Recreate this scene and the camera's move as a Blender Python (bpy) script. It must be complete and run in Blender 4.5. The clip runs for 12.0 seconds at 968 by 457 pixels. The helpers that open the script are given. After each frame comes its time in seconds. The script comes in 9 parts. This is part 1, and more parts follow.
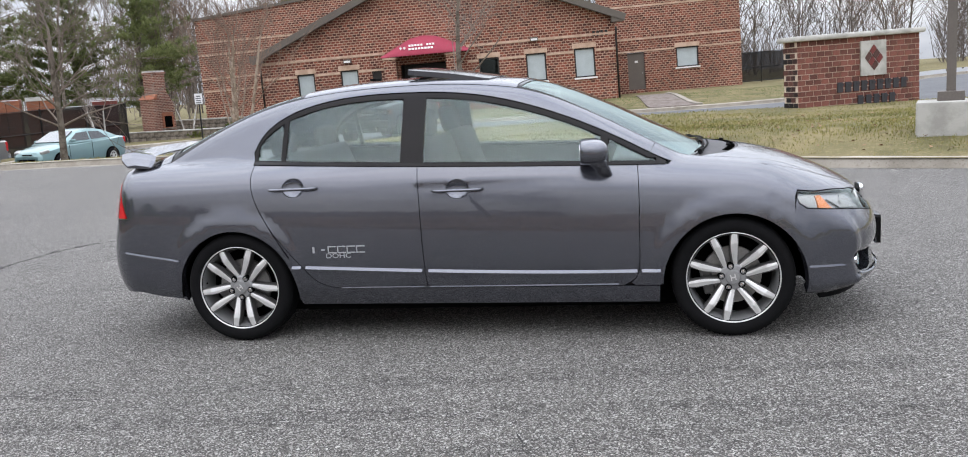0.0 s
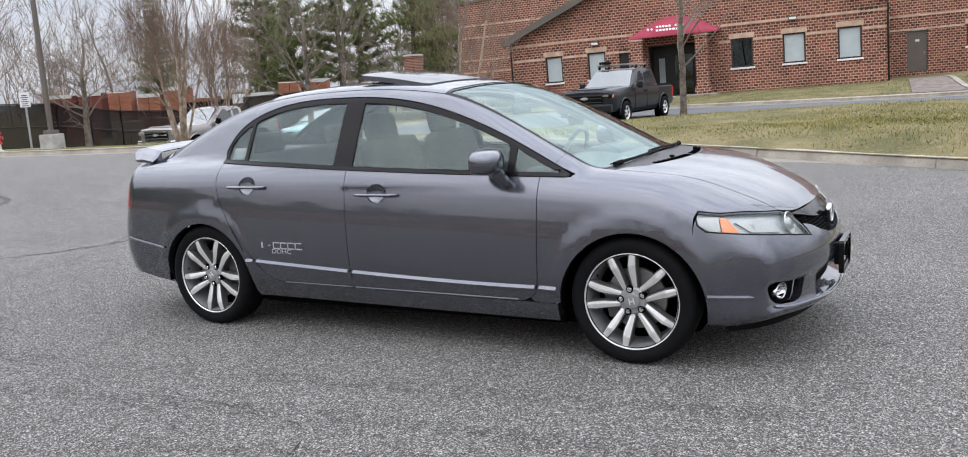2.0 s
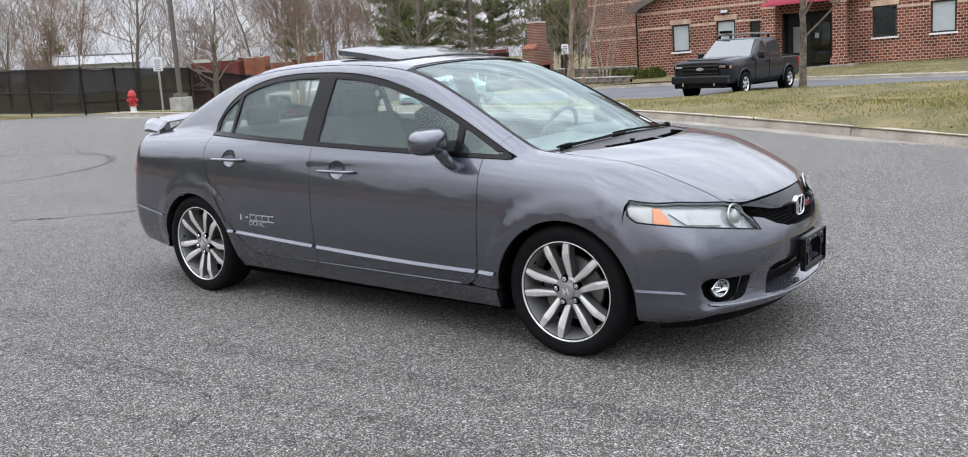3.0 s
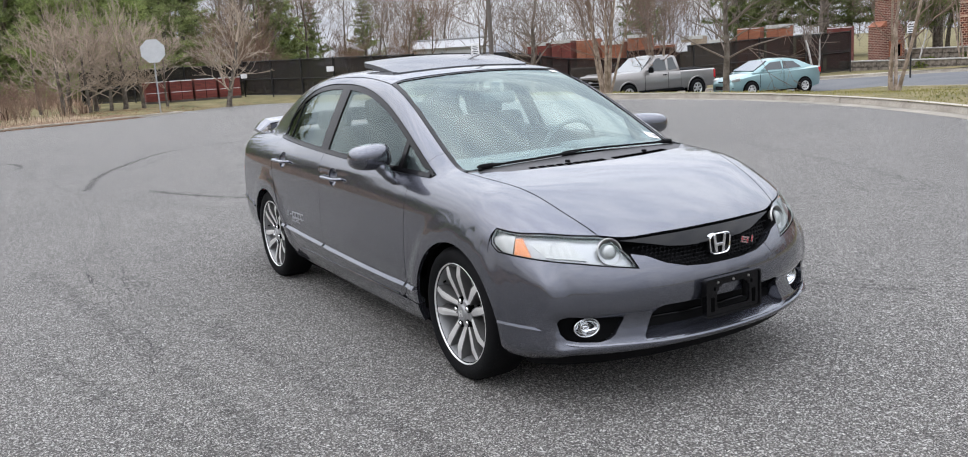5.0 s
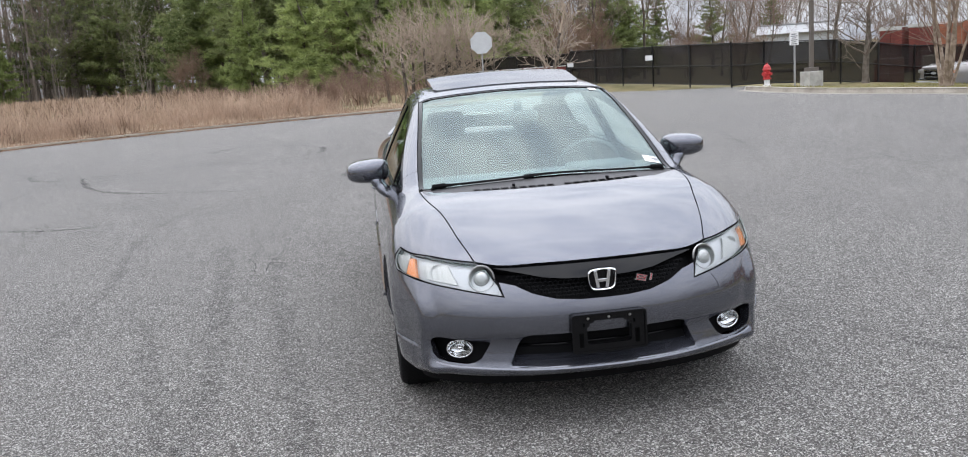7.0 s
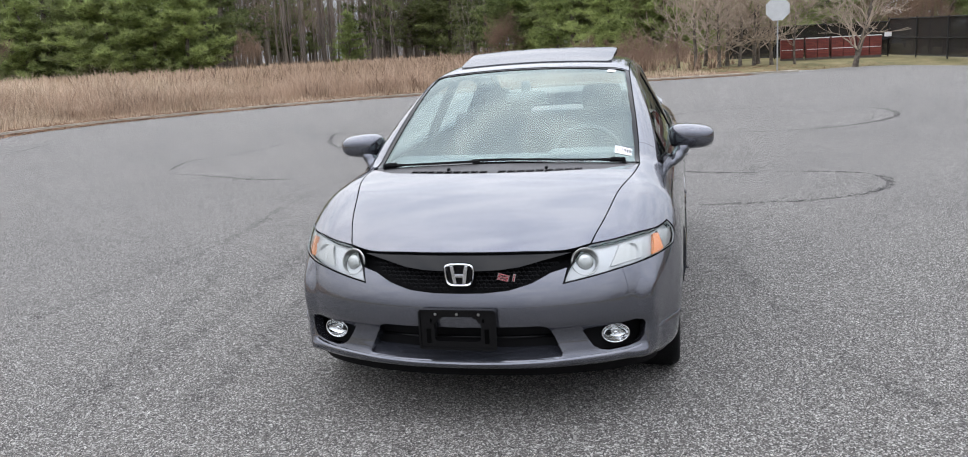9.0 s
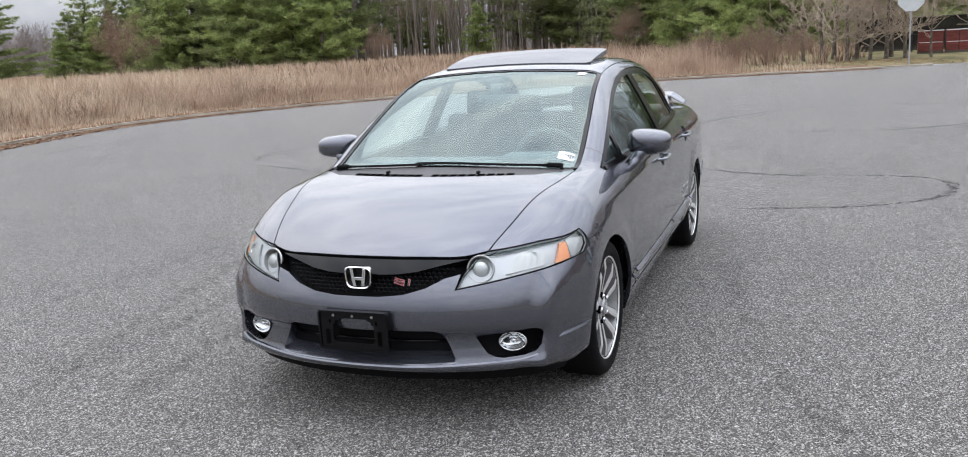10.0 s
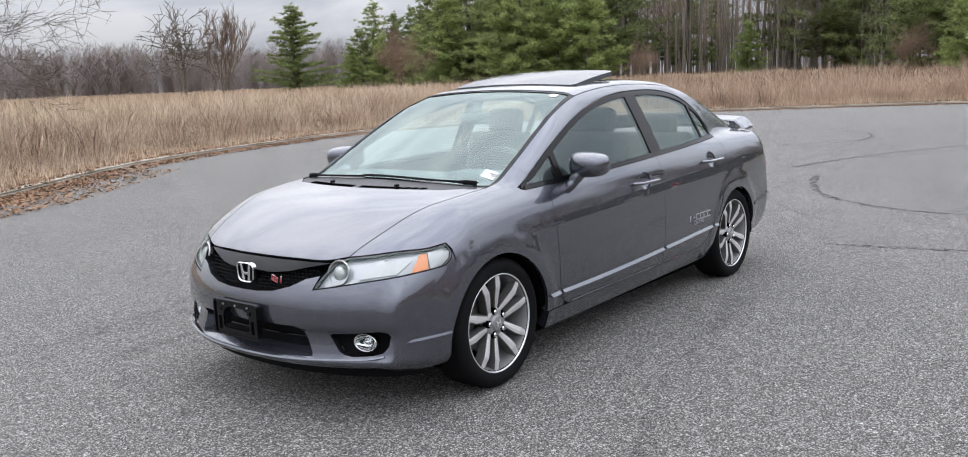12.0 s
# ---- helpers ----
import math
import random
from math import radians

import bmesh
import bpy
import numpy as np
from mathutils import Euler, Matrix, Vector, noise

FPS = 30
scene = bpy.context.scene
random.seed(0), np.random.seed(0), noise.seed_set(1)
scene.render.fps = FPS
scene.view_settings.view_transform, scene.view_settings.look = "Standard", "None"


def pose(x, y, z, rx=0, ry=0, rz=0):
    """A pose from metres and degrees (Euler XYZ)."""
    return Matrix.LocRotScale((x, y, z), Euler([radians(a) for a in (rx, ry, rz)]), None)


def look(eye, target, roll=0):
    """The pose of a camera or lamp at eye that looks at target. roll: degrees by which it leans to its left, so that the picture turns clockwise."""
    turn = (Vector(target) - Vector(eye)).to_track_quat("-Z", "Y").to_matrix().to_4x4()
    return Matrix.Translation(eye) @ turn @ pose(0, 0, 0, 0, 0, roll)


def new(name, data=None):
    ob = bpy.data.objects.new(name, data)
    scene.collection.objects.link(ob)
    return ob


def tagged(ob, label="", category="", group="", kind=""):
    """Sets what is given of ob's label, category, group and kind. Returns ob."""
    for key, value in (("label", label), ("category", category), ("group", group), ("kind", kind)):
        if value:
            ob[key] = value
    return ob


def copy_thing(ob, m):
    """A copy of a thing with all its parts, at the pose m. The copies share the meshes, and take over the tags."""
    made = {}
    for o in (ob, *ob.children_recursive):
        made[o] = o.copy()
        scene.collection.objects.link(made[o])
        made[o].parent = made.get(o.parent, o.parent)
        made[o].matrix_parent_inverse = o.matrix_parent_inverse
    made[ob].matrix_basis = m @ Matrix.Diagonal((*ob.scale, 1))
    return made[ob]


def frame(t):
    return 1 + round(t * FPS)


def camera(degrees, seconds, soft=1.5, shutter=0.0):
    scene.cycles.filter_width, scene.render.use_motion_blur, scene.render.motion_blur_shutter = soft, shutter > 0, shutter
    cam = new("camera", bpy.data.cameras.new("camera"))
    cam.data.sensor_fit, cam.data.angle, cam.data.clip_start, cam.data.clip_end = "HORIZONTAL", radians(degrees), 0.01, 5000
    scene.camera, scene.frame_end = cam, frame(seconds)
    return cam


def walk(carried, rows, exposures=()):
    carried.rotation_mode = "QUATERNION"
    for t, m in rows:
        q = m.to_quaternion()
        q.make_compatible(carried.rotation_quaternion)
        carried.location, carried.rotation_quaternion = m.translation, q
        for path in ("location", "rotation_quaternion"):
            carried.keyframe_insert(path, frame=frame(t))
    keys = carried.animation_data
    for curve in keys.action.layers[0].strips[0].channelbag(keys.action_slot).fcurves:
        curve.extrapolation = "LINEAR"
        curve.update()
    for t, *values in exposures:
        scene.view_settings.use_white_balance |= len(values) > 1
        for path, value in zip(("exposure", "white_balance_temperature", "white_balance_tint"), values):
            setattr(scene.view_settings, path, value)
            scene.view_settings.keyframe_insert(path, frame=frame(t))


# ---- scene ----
cam = camera(57.0, 12.0, soft=1.0)
PATH = [
    (0, (0.924, -5.441, 1.377), (0.566, -3.499, 1.059), -3.5),
    (0.5, (1.394, -5.357, 1.374), (0.847, -3.459, 1.057), -3.9),
    (1, (1.846, -5.202, 1.392), (1.182, -3.342, 1.079), -4.2),
    (1.5, (2.289, -5.035, 1.39), (1.451, -3.246, 1.075), -4.0),
    (2, (2.709, -4.795, 1.404), (1.776, -3.056, 1.079), -3.5),
    (2.5, (3.103, -4.529, 1.406), (2.018, -2.884, 1.063), -3.4),
    (2.7, (3.243, -4.404, 1.404), (2.121, -2.789, 1.042), -3.2),
    (4.3, (4.326, -3.237, 1.437), (2.786, -2.015, 1.068), -3.8),
    (4.5, (4.464, -3.089, 1.46), (2.87, -1.941, 1.085), -4.0),
    (5, (4.818, -2.689, 1.473), (3.12, -1.703, 1.094), -3.7),
    (5.5, (5.076, -2.287, 1.499), (3.309, -1.431, 1.117), -3.8),
    (6, (5.363, -1.885, 1.534), (3.504, -1.248, 1.161), -4.3),
    (6.5, (5.517, -1.411, 1.538), (3.608, -0.94, 1.171), -4.7),
    (7, (5.649, -0.934, 1.543), (3.698, -0.68, 1.184), -4.1),
    (7.2, (5.678, -0.747, 1.543), (3.722, -0.542, 1.18), -3.9),
    (8, (5.675, -0.01, 1.54), (3.725, -0.09, 1.157), -3.5),
    (8.8, (5.501, 0.718, 1.53), (3.576, 0.355, 1.128), -3.1),
    (9, (5.478, 0.884, 1.511), (3.568, 0.441, 1.119), -3.1),
    (9.5, (5.364, 1.345, 1.522), (3.503, 0.73, 1.121), -2.7),
    (10, (5.231, 1.78, 1.522), (3.408, 1.059, 1.128), -3.2),
    (10.5, (5.108, 2.202, 1.517), (3.352, 1.318, 1.15), -2.6),
    (11, (4.939, 2.605, 1.508), (3.234, 1.623, 1.144), -2.5),
    (11.5, (4.775, 2.994, 1.49), (3.167, 1.858, 1.141), -2.6),
    (12, (4.568, 3.347, 1.466), (3.031, 2.111, 1.135), -2.3),
]
walk(cam, [(t, look(eye, target, roll)) for t, eye, target, roll in PATH])

from mathutils import geometry


# ---- world, sun, exposure ----
def nodes_of(m):
    return m.node_tree.nodes, m.node_tree.links


world = bpy.data.worlds.new("sky")
scene.world = world
world.use_nodes = True
wn, wl = world.node_tree.nodes, world.node_tree.links
wn.clear()
SUN_EL, SUN_ROT = 48.0, 200.0
sky = wn.new("ShaderNodeTexSky")
sky.sky_type = "NISHITA"
sky.sun_disc = False
sky.sun_elevation, sky.sun_rotation = radians(SUN_EL), radians(SUN_ROT)
sky.air_density, sky.dust_density = 1.0, 3.0
co = wn.new("ShaderNodeTexCoord")
stretch = wn.new("ShaderNodeMapping")
stretch.inputs["Scale"].default_value = (1.6, 3.2, 7.0)
stretch.inputs["Rotation"].default_value = (0.0, 0.0, radians(25))
clouds = wn.new("ShaderNodeTexNoise")
clouds.inputs["Scale"].default_value, clouds.inputs["Detail"].default_value = 1.9, 7.0
clouds.inputs["Roughness"].default_value, clouds.inputs["Distortion"].default_value = 0.55, 0.4
tone = wn.new("ShaderNodeValToRGB")
tone.color_ramp.elements[0].position, tone.color_ramp.elements[0].color = 0.36, (4.75, 5.1, 6.0, 1)
tone.color_ramp.elements[1].position, tone.color_ramp.elements[1].color = 0.64, (7.65, 7.85, 8.4, 1)
cover = wn.new("ShaderNodeMix")
cover.data_type = "RGBA"
cover.inputs["Factor"].default_value = 0.96
back = wn.new("ShaderNodeBackground")
back.inputs["Strength"].default_value = 0.136
wout = wn.new("ShaderNodeOutputWorld")
wl.new(co.outputs["Generated"], stretch.inputs["Vector"])
wl.new(stretch.outputs["Vector"], clouds.inputs["Vector"])
wl.new(clouds.outputs["Fac"], tone.inputs["Fac"])
wl.new(sky.outputs["Color"], cover.inputs["A"])
wl.new(tone.outputs["Color"], cover.inputs["B"])
# an overcast sky is about three times as bright overhead as at the horizon
apart = wn.new("ShaderNodeSeparateXYZ")
climb = wn.new("ShaderNodeMapRange")
climb.inputs["From Min"].default_value, climb.inputs["From Max"].default_value = 0.0, 1.0
climb.inputs["To Min"].default_value, climb.inputs["To Max"].default_value = 0.60, 3.60
dome = wn.new("ShaderNodeMix")
dome.data_type, dome.blend_type = "RGBA", "MULTIPLY"
dome.inputs["Factor"].default_value = 1.0
wl.new(co.outputs["Generated"], apart.inputs[0])
rise = wn.new("ShaderNodeMath")
rise.operation, rise.inputs[1].default_value, rise.use_clamp = "POWER", 1.0, True
wl.new(apart.outputs["Z"], rise.inputs[0])
wl.new(rise.outputs[0], climb.inputs["Value"])
wl.new(cover.outputs["Result"], dome.inputs["A"])
side_light = wn.new("ShaderNodeMath")
side_light.operation, side_light.inputs[1].default_value = "MULTIPLY_ADD", 0.14
wl.new(apart.outputs["Y"], side_light.inputs[0])
wl.new(climb.outputs["Result"], side_light.inputs[2])
wl.new(side_light.outputs[0], dome.inputs["B"])
wl.new(dome.outputs["Result"], back.inputs["Color"])
wl.new(back.outputs["Background"], wout.inputs["Surface"])

sun_data = bpy.data.lights.new("sun", "SUN")
sun_data.energy, sun_data.angle, sun_data.color = 0.6, radians(120), (1.0, 0.96, 0.9)
sun = new("sun", sun_data)
sun.rotation_euler = (radians(90 - SUN_EL), 0, radians(180 - SUN_ROT))


# ---- materials ----
def material(name, base, rough=0.6, metal=0.0, scale=8.0, vary=0.25, bump=0.0, bump_scale=60.0, coat=0.0, fine=None, obj_vary=0.0, spec=0.5, island=0.0):
    """A surface with two scales of variation round its base colour, and fine relief."""
    m = bpy.data.materials.new(name)
    m.use_nodes = True
    n, l = nodes_of(m)
    p = n["Principled BSDF"]
    tc = n.new("ShaderNodeTexCoord")
    big, small = n.new("ShaderNodeTexNoise"), n.new("ShaderNodeTexNoise")
    big.inputs["Scale"].default_value, big.inputs["Detail"].default_value = scale, 4
    small.inputs["Scale"].default_value, small.inputs["Detail"].default_value = fine or scale * 9, 6
    for t in (big, small):
        l.new(tc.outputs["Object"], t.inputs["Vector"])
    both = n.new("ShaderNodeMath")
    both.operation = "ADD"
    l.new(big.outputs["Fac"], both.inputs[0])
    l.new(small.outputs["Fac"], both.inputs[1])
    last = both.outputs[0]
    for use, source, key in ((obj_vary, "ShaderNodeObjectInfo", "Random"), (island, "ShaderNodeNewGeometry", "Random Per Island")):
        if use:
            src = n.new(source)
            mul = n.new("ShaderNodeMath")
            mul.operation, mul.inputs[1].default_value, mul.inputs[2].default_value = "MULTIPLY_ADD", use, -use / 2
            l.new(src.outputs[key], mul.inputs[0])
            add = n.new("ShaderNodeMath")
            add.operation = "ADD"
            l.new(last, add.inputs[0])
            l.new(mul.outputs[0], add.inputs[1])
            last = add.outputs[0]
    ramp = n.new("ShaderNodeMapRange")
    ramp.inputs["From Min"].default_value, ramp.inputs["From Max"].default_value = 0.6, 1.4
    ramp.inputs["To Min"].default_value, ramp.inputs["To Max"].default_value = 1 - vary, 1 + vary
    ramp.clamp = False
    l.new(last, ramp.inputs["Value"])
    col = n.new("ShaderNodeMix")
    col.data_type, col.blend_type = "RGBA", "MULTIPLY"
    col.inputs["Factor"].default_value = 1.0
    col.inputs["A"].default_value = (*base, 1)
    l.new(ramp.outputs["Result"], col.inputs["B"])
    l.new(col.outputs["Result"], p.inputs["Base Color"])
    p.inputs["Roughness"].default_value, p.inputs["Metallic"].default_value = rough, metal
    p.inputs["Specular IOR Level"].default_value = spec
    if coat:
        p.inputs["Coat Weight"].default_value, p.inputs["Coat Roughness"].default_value = coat, 0.02
    if bump:
        bt = n.new("ShaderNodeTexNoise")
        bt.inputs["Scale"].default_value, bt.inputs["Detail"].default_value = bump_scale, 5
        l.new(tc.outputs["Object"], bt.inputs["Vector"])
        b = n.new("ShaderNodeBump")
        b.inputs["Strength"].default_value, b.inputs["Distance"].default_value = min(1.0, bump), 0.02
        l.new(bt.outputs["Fac"], b.inputs["Height"])
        l.new(b.outputs["Normal"], p.inputs["Normal"])
    return m


def glass_like(name, tint, square=0.04, rough=0.0, gloss=1.0):
    """A thin clear sheet: tinted see-through with a mirror sheen, square on and growing at grazing angles."""
    m = bpy.data.materials.new(name)
    m.use_nodes = True
    n, l = nodes_of(m)
    n.clear()
    out, mix = n.new("ShaderNodeOutputMaterial"), n.new("ShaderNodeMixShader")
    clear, shine, face = n.new("ShaderNodeBsdfTransparent"), n.new("ShaderNodeBsdfGlossy"), n.new("ShaderNodeLayerWeight")
    clear.inputs["Color"].default_value = (*tint, 1)
    shine.inputs["Color"].default_value = (gloss * 0.86, gloss, gloss * 0.975, 1)
    shine.inputs["Roughness"].default_value = rough
    face.inputs["Blend"].default_value = 0.5
    steep, lift = n.new("ShaderNodeMath"), n.new("ShaderNodeMath")
    steep.operation, steep.inputs[1].default_value = "POWER", 5.0
    lift.operation, lift.inputs[1].default_value, lift.inputs[2].default_value = "MULTIPLY_ADD", 1.0 - square, square
    l.new(face.outputs["Facing"], steep.inputs[0])
    l.new(steep.outputs[0], lift.inputs[0])
    l.new(lift.outputs[0], mix.inputs[0])
    l.new(clear.outputs[0], mix.inputs[1])
    l.new(shine.outputs[0], mix.inputs[2])
    l.new(mix.outputs[0], out.inputs["Surface"])
    return m


PAINT = material("metallic_grey_paint", (0.085, 0.089, 0.109), 0.27, 0.80, 2.0, 0.04, coat=1.0, fine=900)
PAINT.node_tree.nodes["Principled BSDF"].inputs["Coat IOR"].default_value = 1.66
GLOSS_BLACK = material("gloss_black_plastic", (0.004, 0.004, 0.0045), 0.09, 0, 10, 0.2, spec=0.20)
PILLAR = material("gloss_black_pillar", (0.008, 0.0072, 0.0075), 0.16, 0, 10, 0.2, spec=0.16)
TRIM_BLACK = material("matt_black_trim", (0.006, 0.006, 0.0065), 0.65, 0, 20, 0.3, 0.1, 300, spec=0.06)
LINER = material("wheel_well_liner", (0.003, 0.003, 0.003), 0.95, 0, 12, 0.4, 0.2, spec=0.0)
RUBBER = material("tyre_rubber", (0.0065, 0.0065, 0.007), 0.75, 0, 14, 0.35, 0.15, 200, spec=0.10)
ALLOY = material("machined_alloy", (0.72, 0.715, 0.70), 0.38, 0.65, 20, 0.06)
ALLOY_GREY = material("silver_painted_alloy", (0.30, 0.30, 0.30), 0.42, 0.5, 20, 0.1)
ALLOY_DARK = material("grey_painted_alloy", (0.13, 0.127, 0.124), 0.4, 0.5, 20, 0.1)
CHROME = material("chrome", (0.75, 0.75, 0.76), 0.08, 1.0, 5, 0.03)
STEEL = material("dull_steel", (0.30, 0.29, 0.28), 0.45, 0.8, 30, 0.25)
GLASS = glass_like("tinted_glass", (0.90, 0.96, 0.945), 0.072, gloss=0.97)
SCREEN = glass_like("windscreen_glass", (0.78, 0.94, 0.91), 0.125, gloss=0.96)
LENS = glass_like("clear_lens", (0.9, 0.91, 0.91), 0.04)
MIRROR_GLASS = material("mirror_glass", (0.8, 0.8, 0.82), 0.02, 1.0, 3, 0.01)
REFLECTOR = material("lamp_reflector", (0.40, 0.395, 0.385), 0.30, 0.8, 60, 0.10)
LAMP_GREY = material("lamp_bezel", (0.42, 0.42, 0.43), 0.3, 0.5, 30, 0.1)
AMBER = material("amber_lens", (0.70, 0.22, 0.05), 0.25, 0, 60, 0.15, coat=1.0)
ROOF_GLASS = material("dark_roof_glass", (0.060, 0.063, 0.072), 0.08, 0, 4, 0.1, spec=1.0)
RED_LENS = material("red_lens", (0.55, 0.015, 0.02), 0.2, 0, 50, 0.15, coat=1.0)
COWL = material("grey_cowl_plastic", (0.085, 0.083, 0.085), 0.6, 0, 20, 0.2, 0.1, 300, spec=0.2)
CLOTH = material("dark_seat_cloth", (0.027, 0.0276, 0.0288), 0.9, 0, 20, 0.3, 0.3, 300)
CABIN = material("grey_cabin_plastic", (0.085, 0.090, 0.093), 0.75, 0, 15, 0.2, 0.15, 200)
CABIN_PALE = material("pale_cabin_lining", (0.15, 0.16, 0.158), 0.9, 0, 15, 0.15)
PAPER = material("white_sticker", (0.75, 0.75, 0.75), 0.6, 0, 30, 0.08)
INK = material("dark_print", (0.03, 0.03, 0.035), 0.6, 0, 30, 0.1)
RED_PRINT = material("red_print", (0.35, 0.02, 0.03), 0.5, 0, 30, 0.1)
DECAL = material("silver_decal", (0.45, 0.45, 0.47), 0.4, 0.4, 30, 0.1)


# ---- mesh helpers ----
def part(name, bm, mat, parent=None, label="", smooth=False):
    """Links a bmesh as one mesh object, under a thing or a part."""
    me = bpy.data.meshes.new(name)
    bmesh.ops.recalc_face_normals(bm, faces=bm.faces)
    bm.to_mesh(me)
    bm.free()
    me.materials.append(mat)
    if smooth:
        for p in me.polygons:
            p.use_smooth = True
    ob = new(name, me)
    if parent is not None:
        ob.parent = parent
    if label:
        ob["label"] = label
    return ob


def raw(name, verts, faces, mat, parent=None, label="", smooth=False):
    """The same from plain lists, for large meshes."""
    me = bpy.data.meshes.new(name)
    me.from_pydata([tuple(v) for v in verts], [], [tuple(int(i) for i in f) for f in faces])
    me.materials.append(mat)
    if smooth:
        me.polygons.foreach_set("use_smooth", np.ones(len(me.polygons), dtype=bool))
    me.update()
    ob = new(name, me)
    if parent is not None:
        ob.parent = parent
    if label:
        ob["label"] = label
    return ob


def thing(name, label, category, group="", kind="", at=None):
    ob = new(name)
    if at is not None:
        ob.matrix_basis = at
    return tagged(ob, label, category, group, kind)


def add_box(bm, centre, size, turn=None, bevel=0.0, taper=1.0):
    """A box, with bevelled edges and, if asked, a top drawn in."""
    made = bmesh.ops.create_cube(bm, size=1.0)["verts"]
    for v in made:
        k = taper if v.co.z > 0 else 1.0
        v.co = Vector((v.co.x * size[0] * k, v.co.y * size[1] * k, v.co.z * size[2]))
    if bevel:
        edges = list({e for v in made for e in v.link_edges})
        made = list({v for f in bmesh.ops.bevel(bm, geom=edges, offset=bevel, segments=2, affect="EDGES", profile=0.6)["faces"] for v in f.verts} | {v for v in made if v.is_valid})
    m = Matrix.Translation(centre) @ (turn or Matrix.Identity(4))
    bmesh.ops.transform(bm, matrix=m, verts=made)
    return bm


def boxes(*specs):
    bm = bmesh.new()
    for s in specs:
        add_box(bm, *s)
    return bm


def add_tube(bm, path, radii, sides=8, cap=True, flat=1.0):
    """A round bar along a path."""
    pts = [Vector(p) for p in path]
    rings = []
    for i, p in enumerate(pts):
        d = (pts[min(i + 1, len(pts) - 1)] - pts[max(i - 1, 0)]).normalized()
        u = d.cross(Vector((0, 0, 1)) if abs(d.z) < 0.9 else Vector((1, 0, 0))).normalized()
        w = d.cross(u)
        r = radii[i] if hasattr(radii, "__len__") else radii
        rings.append([bm.verts.new(p + r * (math.cos(a) * u + flat * math.sin(a) * w)) for a in (2 * math.pi * k / sides for k in range(sides))])
    for a, b in zip(rings, rings[1:]):
        for k in range(sides):
            bm.faces.new((a[k], a[(k + 1) % sides], b[(k + 1) % sides], b[k]))
    if cap:
        bm.faces.new(rings[0][::-1])
        bm.faces.new(rings[-1])
    return bm


def add_lathe(bm, profile, axis_at, axis="y", sides=48, turn=None):
    """Turns a profile of (radius, height) round an axis."""
    rings = []
    for r, h in profile:
        ring = []
        for k in range(sides):
            a = 2 * math.pi * k / sides
            v = Vector((r * math.cos(a), h, r * math.sin(a))) if axis == "y" else Vector((r * math.cos(a), r * math.sin(a), h)) if axis == "z" else Vector((h, r * math.cos(a), r * math.sin(a)))
            ring.append(bm.verts.new(Vector(axis_at) + (turn @ v if turn else v)))
        rings.append(ring)
    for a, b in zip(rings, rings[1:]):
        for k in range(sides):
            bm.faces.new((a[k], a[(k + 1) % sides], b[(k + 1) % sides], b[k]))
    return bm


def spline(xs, ys):
    """A natural cubic through the knots, straight beyond them."""
    order = np.argsort(xs)
    x, y = np.array(xs, float)[order], np.array(ys, float)[order]
    n, h = len(x), np.diff(x)
    a, r = np.zeros((n, n)), np.zeros(n)
    a[0, 0] = a[-1, -1] = 1
    for i in range(1, n - 1):
        a[i, i - 1], a[i, i], a[i, i + 1] = h[i - 1], 2 * (h[i - 1] + h[i]), h[i]
        r[i] = 6 * ((y[i + 1] - y[i]) / h[i] - (y[i] - y[i - 1]) / h[i - 1])
    m = np.linalg.solve(a, r)

    def f(q):
        q = np.asarray(q, float)
        c = np.clip(q, x[0], x[-1])
        i = np.clip(np.searchsorted(x, c) - 1, 0, n - 2)
        d, e = c - x[i], x[i + 1] - c
        s = (m[i] * e ** 3 + m[i + 1] * d ** 3) / (6 * h[i]) + (y[i] / h[i] - m[i] * h[i] / 6) * e + (y[i + 1] / h[i] - m[i + 1] * h[i] / 6) * d
        lo = (y[1] - y[0]) / h[0] - h[0] * m[1] / 6
        hi = (y[-1] - y[-2]) / h[-1] + h[-1] * m[-2] / 6
        return s + np.minimum(q - x[0], 0) * lo + np.maximum(q - x[-1], 0) * hi

    return f


def bend(points, n=6):
    """More points along a smooth line through the given ones."""
    p = np.array(points, float)
    s = np.concatenate(([0], np.cumsum(np.linalg.norm(np.diff(p, axis=0), axis=1))))
    q = np.concatenate([np.linspace(a, b, n, endpoint=False) for a, b in zip(s, s[1:])] + [s[-1:]])
    return np.stack([spline(s, p[:, k])(q) for k in range(p.shape[1])], 1)

